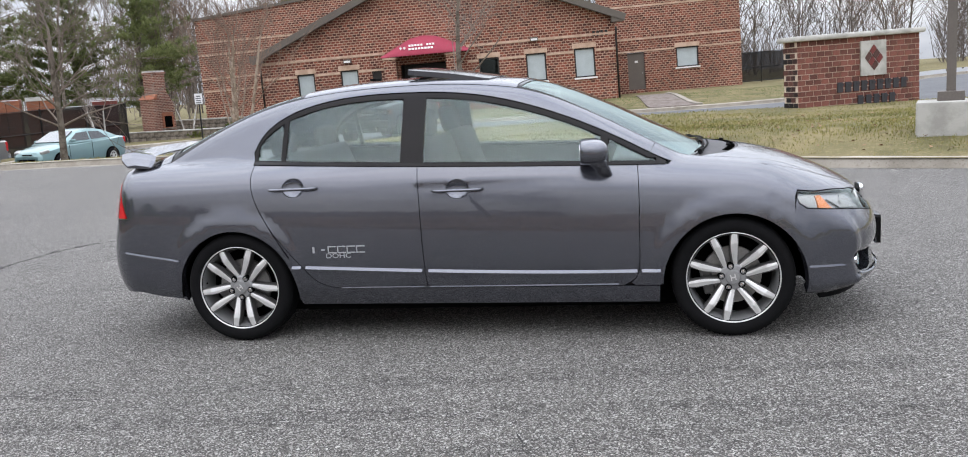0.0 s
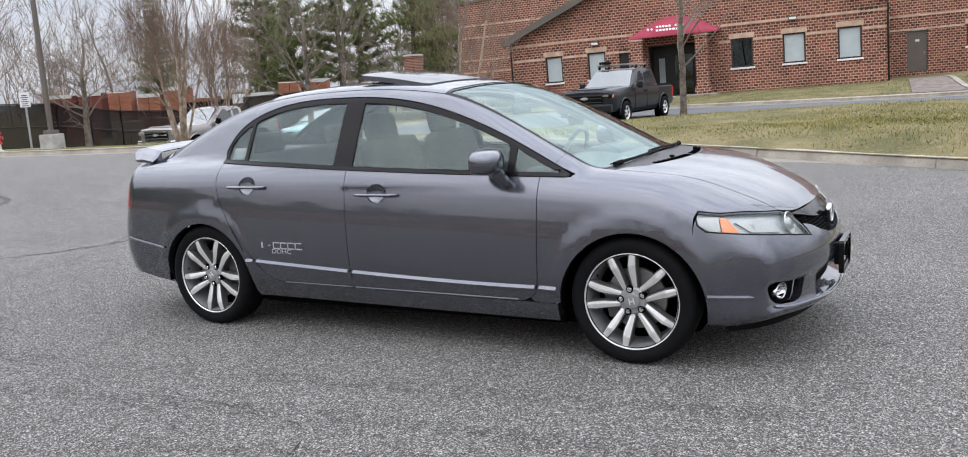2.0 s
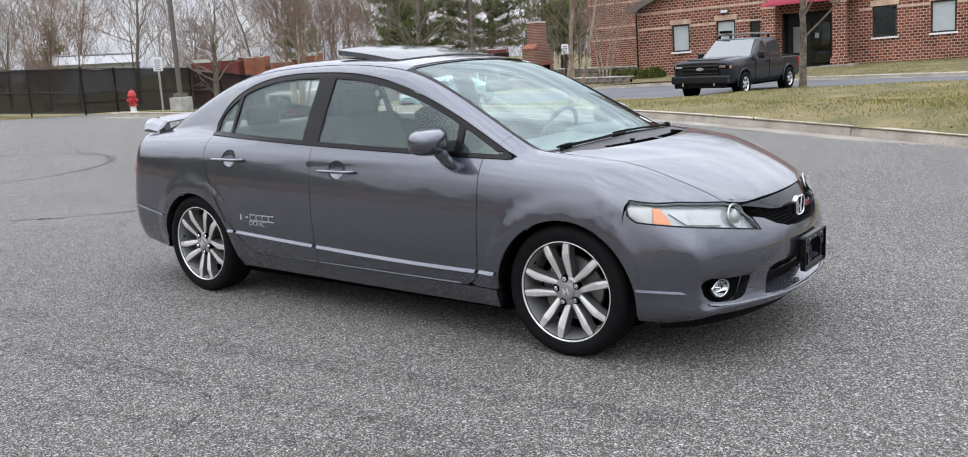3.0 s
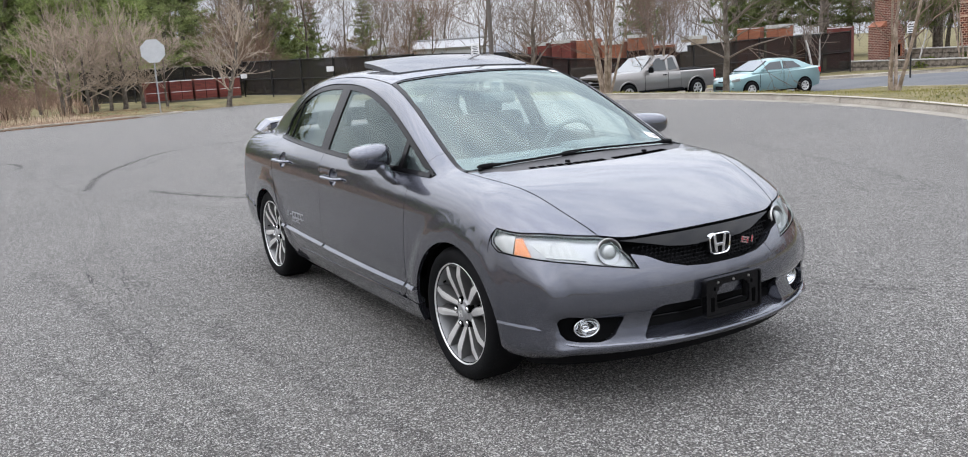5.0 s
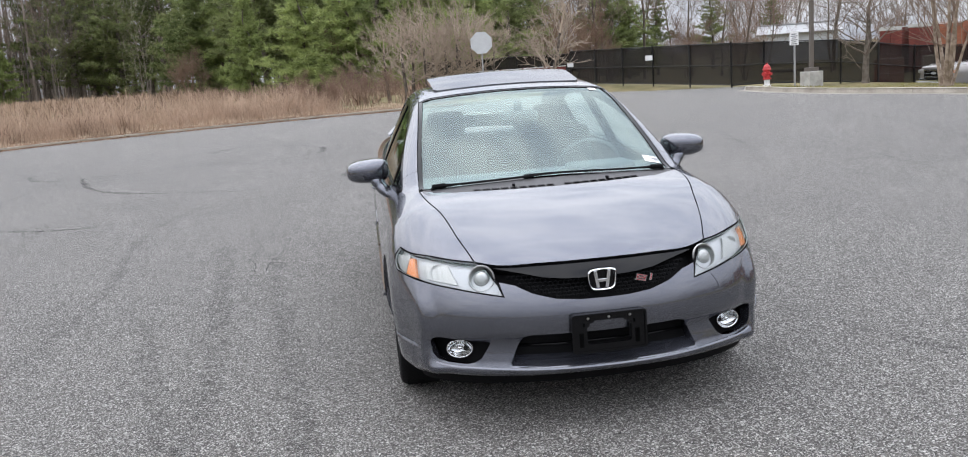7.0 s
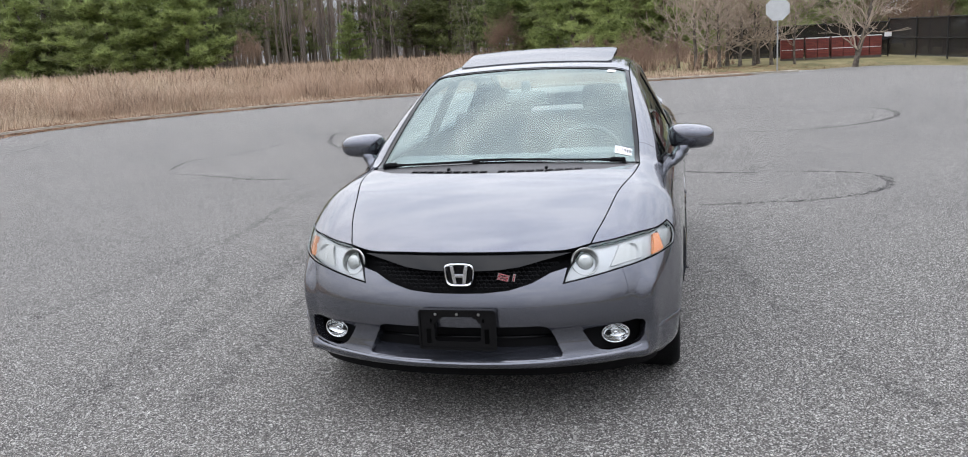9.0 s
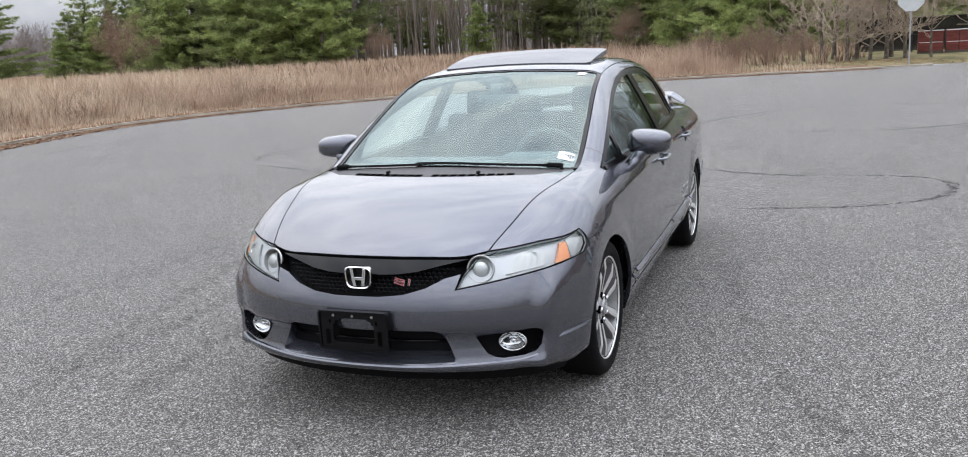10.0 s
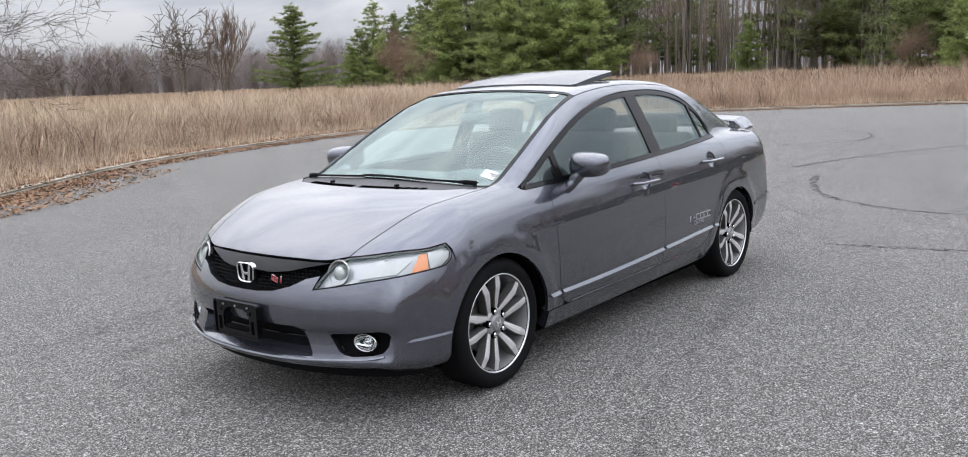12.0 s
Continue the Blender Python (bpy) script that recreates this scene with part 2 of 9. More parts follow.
# ---- ground, kerbs, road ----
def two_tone(name, a, b, scale, rough=0.9, detail=6, lo=0.42, hi=0.58, bump=0.5, bump_scale=120, third=None, fleck=None, stains=()):
    """Patches of one colour in another, with grain and relief; flecks are small pale or dark grains."""
    m = bpy.data.materials.new(name)
    m.use_nodes = True
    n, l = nodes_of(m)
    p = n["Principled BSDF"]
    p.inputs["Roughness"].default_value = rough
    p.inputs["Specular IOR Level"].default_value = 0.25
    tc = n.new("ShaderNodeTexCoord")
    t = n.new("ShaderNodeTexNoise")
    t.inputs["Scale"].default_value, t.inputs["Detail"].default_value, t.inputs["Roughness"].default_value = scale, detail, 0.62
    l.new(tc.outputs["Object"], t.inputs["Vector"])
    r = n.new("ShaderNodeValToRGB")
    r.color_ramp.elements[0].position, r.color_ramp.elements[0].color = lo, (*a, 1)
    r.color_ramp.elements[1].position, r.color_ramp.elements[1].color = hi, (*b, 1)
    if third:
        e = r.color_ramp.elements.new((lo + hi) / 2)
        e.color = (*third, 1)
    l.new(t.outputs["Fac"], r.inputs["Fac"])
    last = r.outputs["Color"]
    for size, low, high, colour, weight, along in stains:
        turn, s = n.new("ShaderNodeMapping"), n.new("ShaderNodeTexNoise")
        turn.inputs["Rotation"].default_value[2], turn.inputs["Scale"].default_value = 0.9 * along, (1, along, 1)
        s.inputs["Scale"].default_value, s.inputs["Detail"].default_value, s.inputs["Roughness"].default_value = size, 8, 0.7
        l.new(tc.outputs["Object"], turn.inputs["Vector"])
        l.new(turn.outputs["Vector"], s.inputs["Vector"])
        k = n.new("ShaderNodeMapRange")
        k.inputs["From Min"].default_value, k.inputs["From Max"].default_value, k.inputs["To Max"].default_value = low, high, weight
        l.new(s.outputs["Fac"], k.inputs["Value"])
        mx = n.new("ShaderNodeMix")
        mx.data_type = "RGBA"
        mx.inputs["B"].default_value = (*colour, 1)
        l.new(k.outputs["Result"], mx.inputs["Factor"])
        l.new(last, mx.inputs["A"])
        last = mx.outputs["Result"]
    for size, cut, colour, weight in fleck or ():
        v = n.new("ShaderNodeTexVoronoi")
        v.inputs["Scale"].default_value = size
        l.new(tc.outputs["Object"], v.inputs["Vector"])
        pick = n.new("ShaderNodeSeparateColor")
        l.new(v.outputs["Color"], pick.inputs[0])
        k = n.new("ShaderNodeMapRange")
        k.inputs["From Min"].default_value, k.inputs["From Max"].default_value = cut, 1.0
        k.inputs["To Max"].default_value = weight
        l.new(pick.outputs[0], k.inputs["Value"])
        mx = n.new("ShaderNodeMix")
        mx.data_type = "RGBA"
        mx.inputs["B"].default_value = (*colour, 1)
        l.new(k.outputs["Result"], mx.inputs["Factor"])
        l.new(last, mx.inputs["A"])
        last = mx.outputs["Result"]
    l.new(last, p.inputs["Base Color"])
    if bump:
        bt = n.new("ShaderNodeTexNoise")
        bt.inputs["Scale"].default_value, bt.inputs["Detail"].default_value = bump_scale, 6
        l.new(tc.outputs["Object"], bt.inputs["Vector"])
        bp = n.new("ShaderNodeBump")
        bp.inputs["Strength"].default_value, bp.inputs["Distance"].default_value = bump, 0.016
        l.new(bt.outputs["Fac"], bp.inputs["Height"])
        l.new(bp.outputs["Normal"], p.inputs["Normal"])
    return m


ASPHALT = two_tone("worn_asphalt", (0.106, 0.099, 0.092), (0.145, 0.136, 0.125), 0.45, 0.85, 9, 0.35, 0.68, 1.0, 170, stains=((2.2, 0.56, 0.72, (0.058, 0.055, 0.053), 0.55, 3.0), (1.1, 0.55, 0.75, (0.063, 0.060, 0.058), 0.5, 1.0), (0.35, 0.52, 0.70, (0.150, 0.146, 0.128), 0.45, 1.0), (4.0, 0.58, 0.75, (0.22, 0.21, 0.195), 0.35, 1.0)), fleck=((215, 0.42, (0.012, 0.012, 0.012), 0.95), (190, 0.62, (0.52, 0.505, 0.475), 0.95), (120, 0.96, (0.66, 0.64, 0.60), 0.9)))
ROAD = two_tone("road_asphalt", (0.105, 0.108, 0.115), (0.135, 0.138, 0.142), 0.5, 0.85, 6, 0.35, 0.65, 0.5, 60)
CONCRETE = two_tone("kerb_concrete", (0.29, 0.262, 0.220), (0.45, 0.41, 0.355), 1.8, 0.9, 8, 0.35, 0.65, 0.5, 90, fleck=((60, 0.8, (0.20, 0.17, 0.14), 0.5),))
GUTTER = two_tone("gutter_concrete", (0.20, 0.182, 0.155), (0.34, 0.31, 0.265), 1.2, 0.9, 8, 0.35, 0.65, 0.4, 90, fleck=((45, 0.82, (0.22, 0.19, 0.15), 0.5),))
EARTH = two_tone("winter_turf", (0.092, 0.088, 0.036), (0.205, 0.168, 0.085), 0.9, 0.95, 10, 0.36, 0.64, 1.0, 40, third=(0.145, 0.126, 0.058), fleck=((9, 0.9, (0.10, 0.075, 0.04), 0.6), (30, 0.8, (0.28, 0.22, 0.12), 0.5)))
LITTER_GROUND = two_tone("leaf_strewn_earth", (0.085, 0.052, 0.030), (0.20, 0.130, 0.078), 3.0, 0.95, 10, 0.36, 0.62, 1.0, 60, fleck=((40, 0.8, (0.30, 0.19, 0.11), 0.7),))
DARK_LINE = material("crack_filling", (0.035, 0.034, 0.033), 0.95, 0, 3, 0.4)

KERB_A = bend([(44.0, 3.6), (24.0, 4.2), (12.0, 4.9), (8.0, 5.45), (5.0, 6.25), (3.0, 7.2), (0.8, 8.65), (-1.3, 10.1), (-4.2, 11.95), (-7.5, 13.5), (-11.0, 14.3), (-15.0, 14.2), (-18.5, 13.3), (-22.0, 12.85), (-25.3, 12.95)], 5)
KERB_B = bend([(44.0, -6.9), (20.0, -6.9), (8.0, -7.2), (3.5, -8.0), (0.6, -9.2), (-1.44, -10.6), (-4.75, -13.2), (-8.5, -14.9), (-12.2, -16.0), (-15.4, -16.2), (-18.4, -15.3), (-21.3, -13.6), (-24.6, -10.9), (-27.0, -7.5), (-28.8, -4.0), (-30.1, -0.5), (-31.2, 2.8), (-32.4, 5.3)], 5)
FAR_EDGE = [(-26.6, 13.9), (-28.2, 14.6), (-28.9, 13.6), (-31.0, 11.2), (-34.8, 9.3), (-35.0, 7.6), (-33.6, 6.0)]
LOT = np.array([tuple(v) for v in KERB_A] + FAR_EDGE + [tuple(v) for v in KERB_B[::-1]])
ROAD_NEAR = bend([(60.0, 24.5), (20.0, 22.4), (6.0, 22.0), (-2.0, 22.2), (-8.0, 22.9), (-14.0, 23.6), (-20.0, 22.3), (-23.0, 19.6)], 4)
ROAD_FAR = bend([(60.0, 60.0), (26.0, 57.0), (15.0, 47.0), (9.5, 35.0), (6.0, 31.2), (1.0, 31.0), (-8.0, 34.6), (-14.0, 36.2), (-19.5, 35.6), (-24.0, 31.5), (-27.5, 24.5)], 4)


def flat_inside(loop, x, y):
    return inside_of([loop], np.stack((np.atleast_1d(x), np.atleast_1d(y)), 1))


def inside_of(loops, q):
    hit = np.zeros(len(q), bool)
    for loop in loops:
        a, b = loop, np.roll(loop, -1, 0)
        for (x0, y0), (x1, y1) in zip(a, b):
            cross = (y0 > q[:, 1]) != (y1 > q[:, 1])
            hit ^= cross & (q[:, 0] < (x1 - x0) * (q[:, 1] - y0) / ((y1 - y0) or 1e-12) + x0)
    return hit


def to_line(line, x, y):
    q, best = np.stack((np.atleast_1d(x), np.atleast_1d(y)), 1), None
    for a, b in zip(line, line[1:]):
        d = np.array(b) - np.array(a)
        t = np.clip(((q - a) @ d) / max(d @ d, 1e-12), 0, 1)
        r = np.linalg.norm(q - a - t[:, None] * d, axis=1)
        best = r if best is None else np.minimum(best, r)
    return best


def ease(t):
    t = np.clip(t, 0, 1)
    return t * t * (3 - 2 * t)


def road_z(x):
    return np.clip(-0.13 + 0.021 * np.asarray(x, float), -0.60, 0.30)


def hollow(x, y):
    """How far the road's west end dips."""
    return 0.25 * ease((-14 - x) / 4) * ease((32 - y) / 5) * ease((y - 12) / 4)


def road_at(x, y):
    return road_z(x) * ease((y - 14) / 4) - hollow(x, y)


def land_z(x, y):
    """The land's height outside the asphalt."""
    x, y = np.atleast_1d(np.asarray(x, float)), np.atleast_1d(np.asarray(y, float))
    a, b = to_line(KERB_A, x, y), to_line(KERB_B, x, y)
    isle = 0.135 + 0.20 * ease(a / 9) * ease((x + 8) / 10) - 0.03 * ease(a / 4) * ease((-8 - x) / 6)
    north = road_z(x) + 0.10 + 0.30 * ease((y - 33) / 8) * ease((x + 30) / 15)
    t = ease((y - 18.5) / 4.5)
    fall = ease((-4 - x) / 6) * ease((x + 22) / 4)
    t = t * (1 - fall) + np.clip((a - 0.3) / 6.0, 0, 1) * fall
    up = isle * (1 - t) + north * t
    west = 0.04
    south = 0.15 + 0.35 * ease(b / 25)
    side = ease((y - 8 + 0.0 * x) / 8)
    wst = ease((-27.5 - x) / 3) * ease((24 - y) / 6)
    z = south * (1 - side) + (up * (1 - wst) + west * wst) * side
    z = z - hollow(x, y)
    far = to_line(FAR_EDGE, x, y)
    edge = np.where(b < a, 0.070, 0.140)
    z = edge + (z - edge) * ease(np.minimum(a, b) / 2.0)
    return z * ease(far / 2.5 + 0.02)


xs = np.concatenate((np.array([-900, -500, -300, -200, -140, -110, -90, -75]), np.arange(-64, 30, 1.0), np.array([32, 36, 42, 50, 65, 90, 140, 250, 500, 900])))
ys = np.concatenate((np.array([-900, -500, -300, -200, -140, -100, -75]), np.arange(-60, 62, 1.0), np.array([66, 72, 80, 95, 120, 160, 250, 500, 900])))


def sheet(name, loop, height, mat, spacing=None, holes=(), pts=None):
    """A sheet inside a loop whose height follows a function."""
    loops = [np.array(loop, float)] + [np.array(h, float) for h in holes]
    if pts is None:
        lo, hi = loops[0].min(0), loops[0].max(0)
        gx, gy = np.meshgrid(np.arange(lo[0], hi[0], spacing), np.arange(lo[1], hi[1], spacing))
        pts = np.stack((gx.ravel(), gy.ravel()), 1)
    keep = inside_of(loops, pts)
    pts = pts[keep]
    for lp in loops:
        pts = pts[to_line(list(lp) + [lp[0]], pts[:, 0], pts[:, 1]) > 0.25]
    v, e = [], []
    for lp in loops:
        s = len(v)
        v += [Vector(p) for p in lp]
        e += [(s + k, s + (k + 1) % len(lp)) for k in range(len(lp))]
    v += [Vector(p) for p in pts]
    out = geometry.delaunay_2d_cdt(v, e, [], 0, 1e-6)
    uv = np.array([tuple(p) for p in out[0]])
    f = np.array([tuple(t) for t in out[2]])
    f = f[inside_of(loops, uv[f].mean(1))]
    z = height(uv[:, 0], uv[:, 1]) * np.ones(len(uv))
    return raw(name, np.column_stack((uv, z)), f, mat, smooth=True)


gx, gy = np.meshgrid(xs, ys)
rim = [(-900, -900), (900, -900), (900, 900), (-900, 900)]
road_loop = np.array([tuple(v) for v in ROAD_NEAR] + [(-26.2, 19.4), (-27.5, 21.6)] + [tuple(v) for v in ROAD_FAR[::-1]])
def yard_z(x, y):
    """The yard is slightly crowned where the sedan stands."""
    return 0.016 * (1 - ease((np.hypot(x, y) - 5.5) / 5.0))


lot_sheet = sheet("asphalt_yard", LOT, yard_z, ASPHALT, 1.0)
tagged(lot_sheet, "worn grey asphalt turning circle with cracks and tyre marks", "asphalt", kind="structure")
road_sheet = sheet("road", road_loop, road_at, ROAD, 2.0)
tagged(road_sheet, "grey asphalt access road", "road", kind="structure")
ground = sheet("ground", rim, land_z, EARTH, holes=(LOT, road_loop), pts=np.stack((gx.ravel(), gy.ravel()), 1))
tagged(ground, "winter turf and earth, olive and straw coloured", "ground", kind="structure")


def kerb(name, line, inner_left, base, label, gutter=True, height=0.15):
    """Kerb stones swept along a line, one object a stone, with a gutter in front."""
    home = tagged(new(name), label, "kerb", kind="structure")
    pts = np.array(line, float)
    d = np.gradient(pts, axis=0)
    d /= np.linalg.norm(d, axis=1, keepdims=True)
    n = np.stack((-d[:, 1], d[:, 0]), 1) * (1 if inner_left else -1)
    z = base(pts[:, 0], pts[:, 1]) * np.ones(len(pts))
    s = np.concatenate(([0], np.cumsum(np.linalg.norm(np.diff(pts, axis=0), axis=1))))
    cuts = np.arange(0, s[-1], 3.0)
    at = lambda q, arr: np.stack([np.interp(q, s, arr[:, k]) for k in range(arr.shape[1])], 1)
    prof = ((0.012, -0.05), (0.0, 0.02), (-0.018, height - 0.03), (-0.045, height - 0.004), (-0.07, height), (-0.17, height), (-0.175, -0.05))
    for c in cuts:
        q = np.linspace(c + 0.006, min(c + 2.994, s[-1]), 7)
        p, nn, zz = at(q, pts), at(q, n), np.interp(q, s, z)
        verts, faces = [], []
        for k in range(7):
            w = 0.004 * math.sin(7 * c + k)
            verts += [(p[k, 0] + nn[k, 0] * (a + w), p[k, 1] + nn[k, 1] * (a + w), zz[k] + h) for a, h in prof]
        for k in range(6):
            faces += [(7 * k + j, 7 * k + j + 1, 7 * k + 8 + j, 7 * k + 7 + j) for j in range(6)]
        faces += [tuple(range(7)), tuple(range(42, 49))]
        raw("kerb_stone", verts, faces, CONCRETE, home)
    if gutter:
        verts, faces = [], []
        for k in range(len(pts)):
            for a, h in ((0.01, 0.008), (0.20, 0.006), (0.36 + 0.03 * math.sin(3 * k), 0.005)):
                verts.append((pts[k, 0] + n[k, 0] * a, pts[k, 1] + n[k, 1] * a, z[k] + h))
        for k in range(len(pts) - 1):
            faces += [(3 * k + j, 3 * k + j + 1, 3 * k + 4 + j, 3 * k + 3 + j) for j in range(2)]
        raw("gutter", verts, faces, GUTTER, home)
    return home


kerb("kerb_north", KERB_A, True, lambda x, y: 0 * x, "weathered buff concrete kerb beside the grass island")
kerb("kerb_south", KERB_B, False, lambda x, y: 0 * x, "concrete kerb half buried in fallen leaves", gutter=False, height=0.085)
kerb("kerb_far", ROAD_FAR, True, road_at, "pale concrete kerb along the far side of the road")
kerb("kerb_island", ROAD_NEAR[:-3], False, road_at, "concrete kerb along the island's road side", gutter=False, height=0.10)


def streak(name, pts, width, mat, label, broken=0.0, wob=0.02, step=0.06, z=0.004, kind="stuff", seed=1):
    """A thin uneven line on the asphalt."""
    rnd = random.Random(seed)
    p = bend(pts, 12)
    s = np.concatenate(([0], np.cumsum(np.linalg.norm(np.diff(p, axis=0), axis=1))))
    q = np.arange(0, s[-1], step)
    x, y = np.interp(q, s, p[:, 0]), np.interp(q, s, p[:, 1])
    ox = oy = 0.0
    v, f = [], []
    for k in range(len(q)):
        ox, oy = 0.8 * ox + rnd.uniform(-wob, wob), 0.8 * oy + rnd.uniform(-wob, wob)
        t = min(k, len(q) - 2)
        dx, dy = x[t + 1] - x[t], y[t + 1] - y[t]
        ln = math.hypot(dx, dy) or 1
        w = width * rnd.uniform(0.35, 1.3) / 2
        v += [(x[k] + ox - dy / ln * w, y[k] + oy + dx / ln * w, z), (x[k] + ox + dy / ln * w, y[k] + oy - dx / ln * w, z)]
        if k and rnd.random() > broken:
            f.append((2 * k - 2, 2 * k - 1, 2 * k + 1, 2 * k))
    v = [(a, b, c + float(yard_z(a, b))) for a, b, c in v]
    ob = raw(name, v, f, mat)
    return tagged(ob, label, name.replace("_", " "), kind=kind)


def rub_material(name, strength, grain):
    m = bpy.data.materials.new(name)
    m.use_nodes = True
    n, l = nodes_of(m)
    p = n["Principled BSDF"]
    p.inputs["Base Color"].default_value, p.inputs["Roughness"].default_value = (0.028, 0.028, 0.028, 1), 0.85
    tc, t, r = n.new("ShaderNodeTexCoord"), n.new("ShaderNodeTexNoise"), n.new("ShaderNodeMapRange")
    t.inputs["Scale"].default_value, t.inputs["Detail"].default_value = grain, 8
    r.inputs["From Min"].default_value, r.inputs["From Max"].default_value = 0.38, 0.68
    r.inputs["To Max"].default_value = strength
    l.new(tc.outputs["Object"], t.inputs["Vector"])
    l.new(t.outputs["Fac"], r.inputs["Value"])
    l.new(r.outputs["Result"], p.inputs["Alpha"])
    return m


TYRE_MARK = rub_material("rubbed_tyre_mark", 0.85, 22)
FAINT_MARK = rub_material("faint_tyre_mark", 0.24, 16)
CRACKS = (
    [(-2.6, -1.98), (-2.0, -1.94), (-1.5, -1.88), (-1.15, -1.92), (-0.85, -2.06), (-0.35, -2.06), (0.0, -1.98), (0.3, -2.05), (0.45, -2.3)],
    [(-9.0, -0.95), (-5.3, -1.5), (-2.5, -1.75), (-1.0, -1.86), (0.2, -1.96)],
    [(-5.3, -8.4), (-4.4, -7.2), (-3.64, -6.4), (-3.2, -5.8), (-2.5, -5.9)],
    [(-12.3, -6.5), (-9.0, -5.0), (-7.0, -4.8), (-4.0, -3.4)],
    [(-4.8, 1.2), (-4.5, 1.95), (-4.2, 2.5), (-4.4, 4.0), (-3.4, 6.0)],
    [(0.2, 4.0), (-1.4, 5.2), (-3.6, 6.4), (-6.5, 6.9), (-9.5, 8.4)],
    [(2.6, -2.6), (2.9, -3.6), (2.5, -4.6)],
    [(-14.0, -12.0), (-12.0, -9.2), (-11.0, -6.6)],
    [(-16.0, 2.0), (-13.0, 4.6), (-11.6, 7.5), (-12.5, 10.0)],
    [(-2.1, -2.0), (-3.4, -1.9), (-4.2, -1.9), (-5.7, -1.9), (-7.3, -1.9)],
    [(-5.5, -5.3), (-5.3, -4.7), (-5.3, -4.4), (-5.2, -3.9), (-5.4, -3.5), (-5.6, -3.2)],
    [(-2.7, -7.0), (-2.4, -6.4), (-2.5, -6.1), (-2.6, -5.9), (-2.3, -5.6), (-2.1, -5.3)],
    [(-4.1, -8.2), (-3.5, -7.5), (-3.2, -6.9)],
)
rnd = random.Random(31)
wandering = []
for k in range(44):
    x, y, a = rnd.uniform(-22, -4.5), rnd.uniform(-11, 11), rnd.uniform(0, 6.283)
    line = [(x, y)]
    for j in range(rnd.randint(3, 7)):
        a += rnd.gauss(0, 0.45)
        x, y = x + rnd.uniform(0.4, 1.0) * math.cos(a), y + rnd.uniform(0.4, 1.0) * math.sin(a)
        line.append((x, y))
    wandering.append(line)
for k, c in enumerate(wandering):
    streak("crack", c, 0.009, DARK_LINE, "fine dark crack in the asphalt", 0.30, 0.014, 0.04, 0.0045, seed=200 + k)
for k, c in enumerate(CRACKS):
    streak("crack", c, 0.007, DARK_LINE, "fine dark crack in the asphalt", 0.35, 0.012, 0.03, 0.0045, seed=k)


def loop_at(cx, cy, rx, ry, a0, a1, turn=0.0):
    c, s = math.cos(radians(turn)), math.sin(radians(turn))
    return [(cx + c * rx * math.cos(a) - s * ry * math.sin(a), cy + s * rx * math.cos(a) + c * ry * math.sin(a)) for a in np.linspace(radians(a0), radians(a1), 14)]


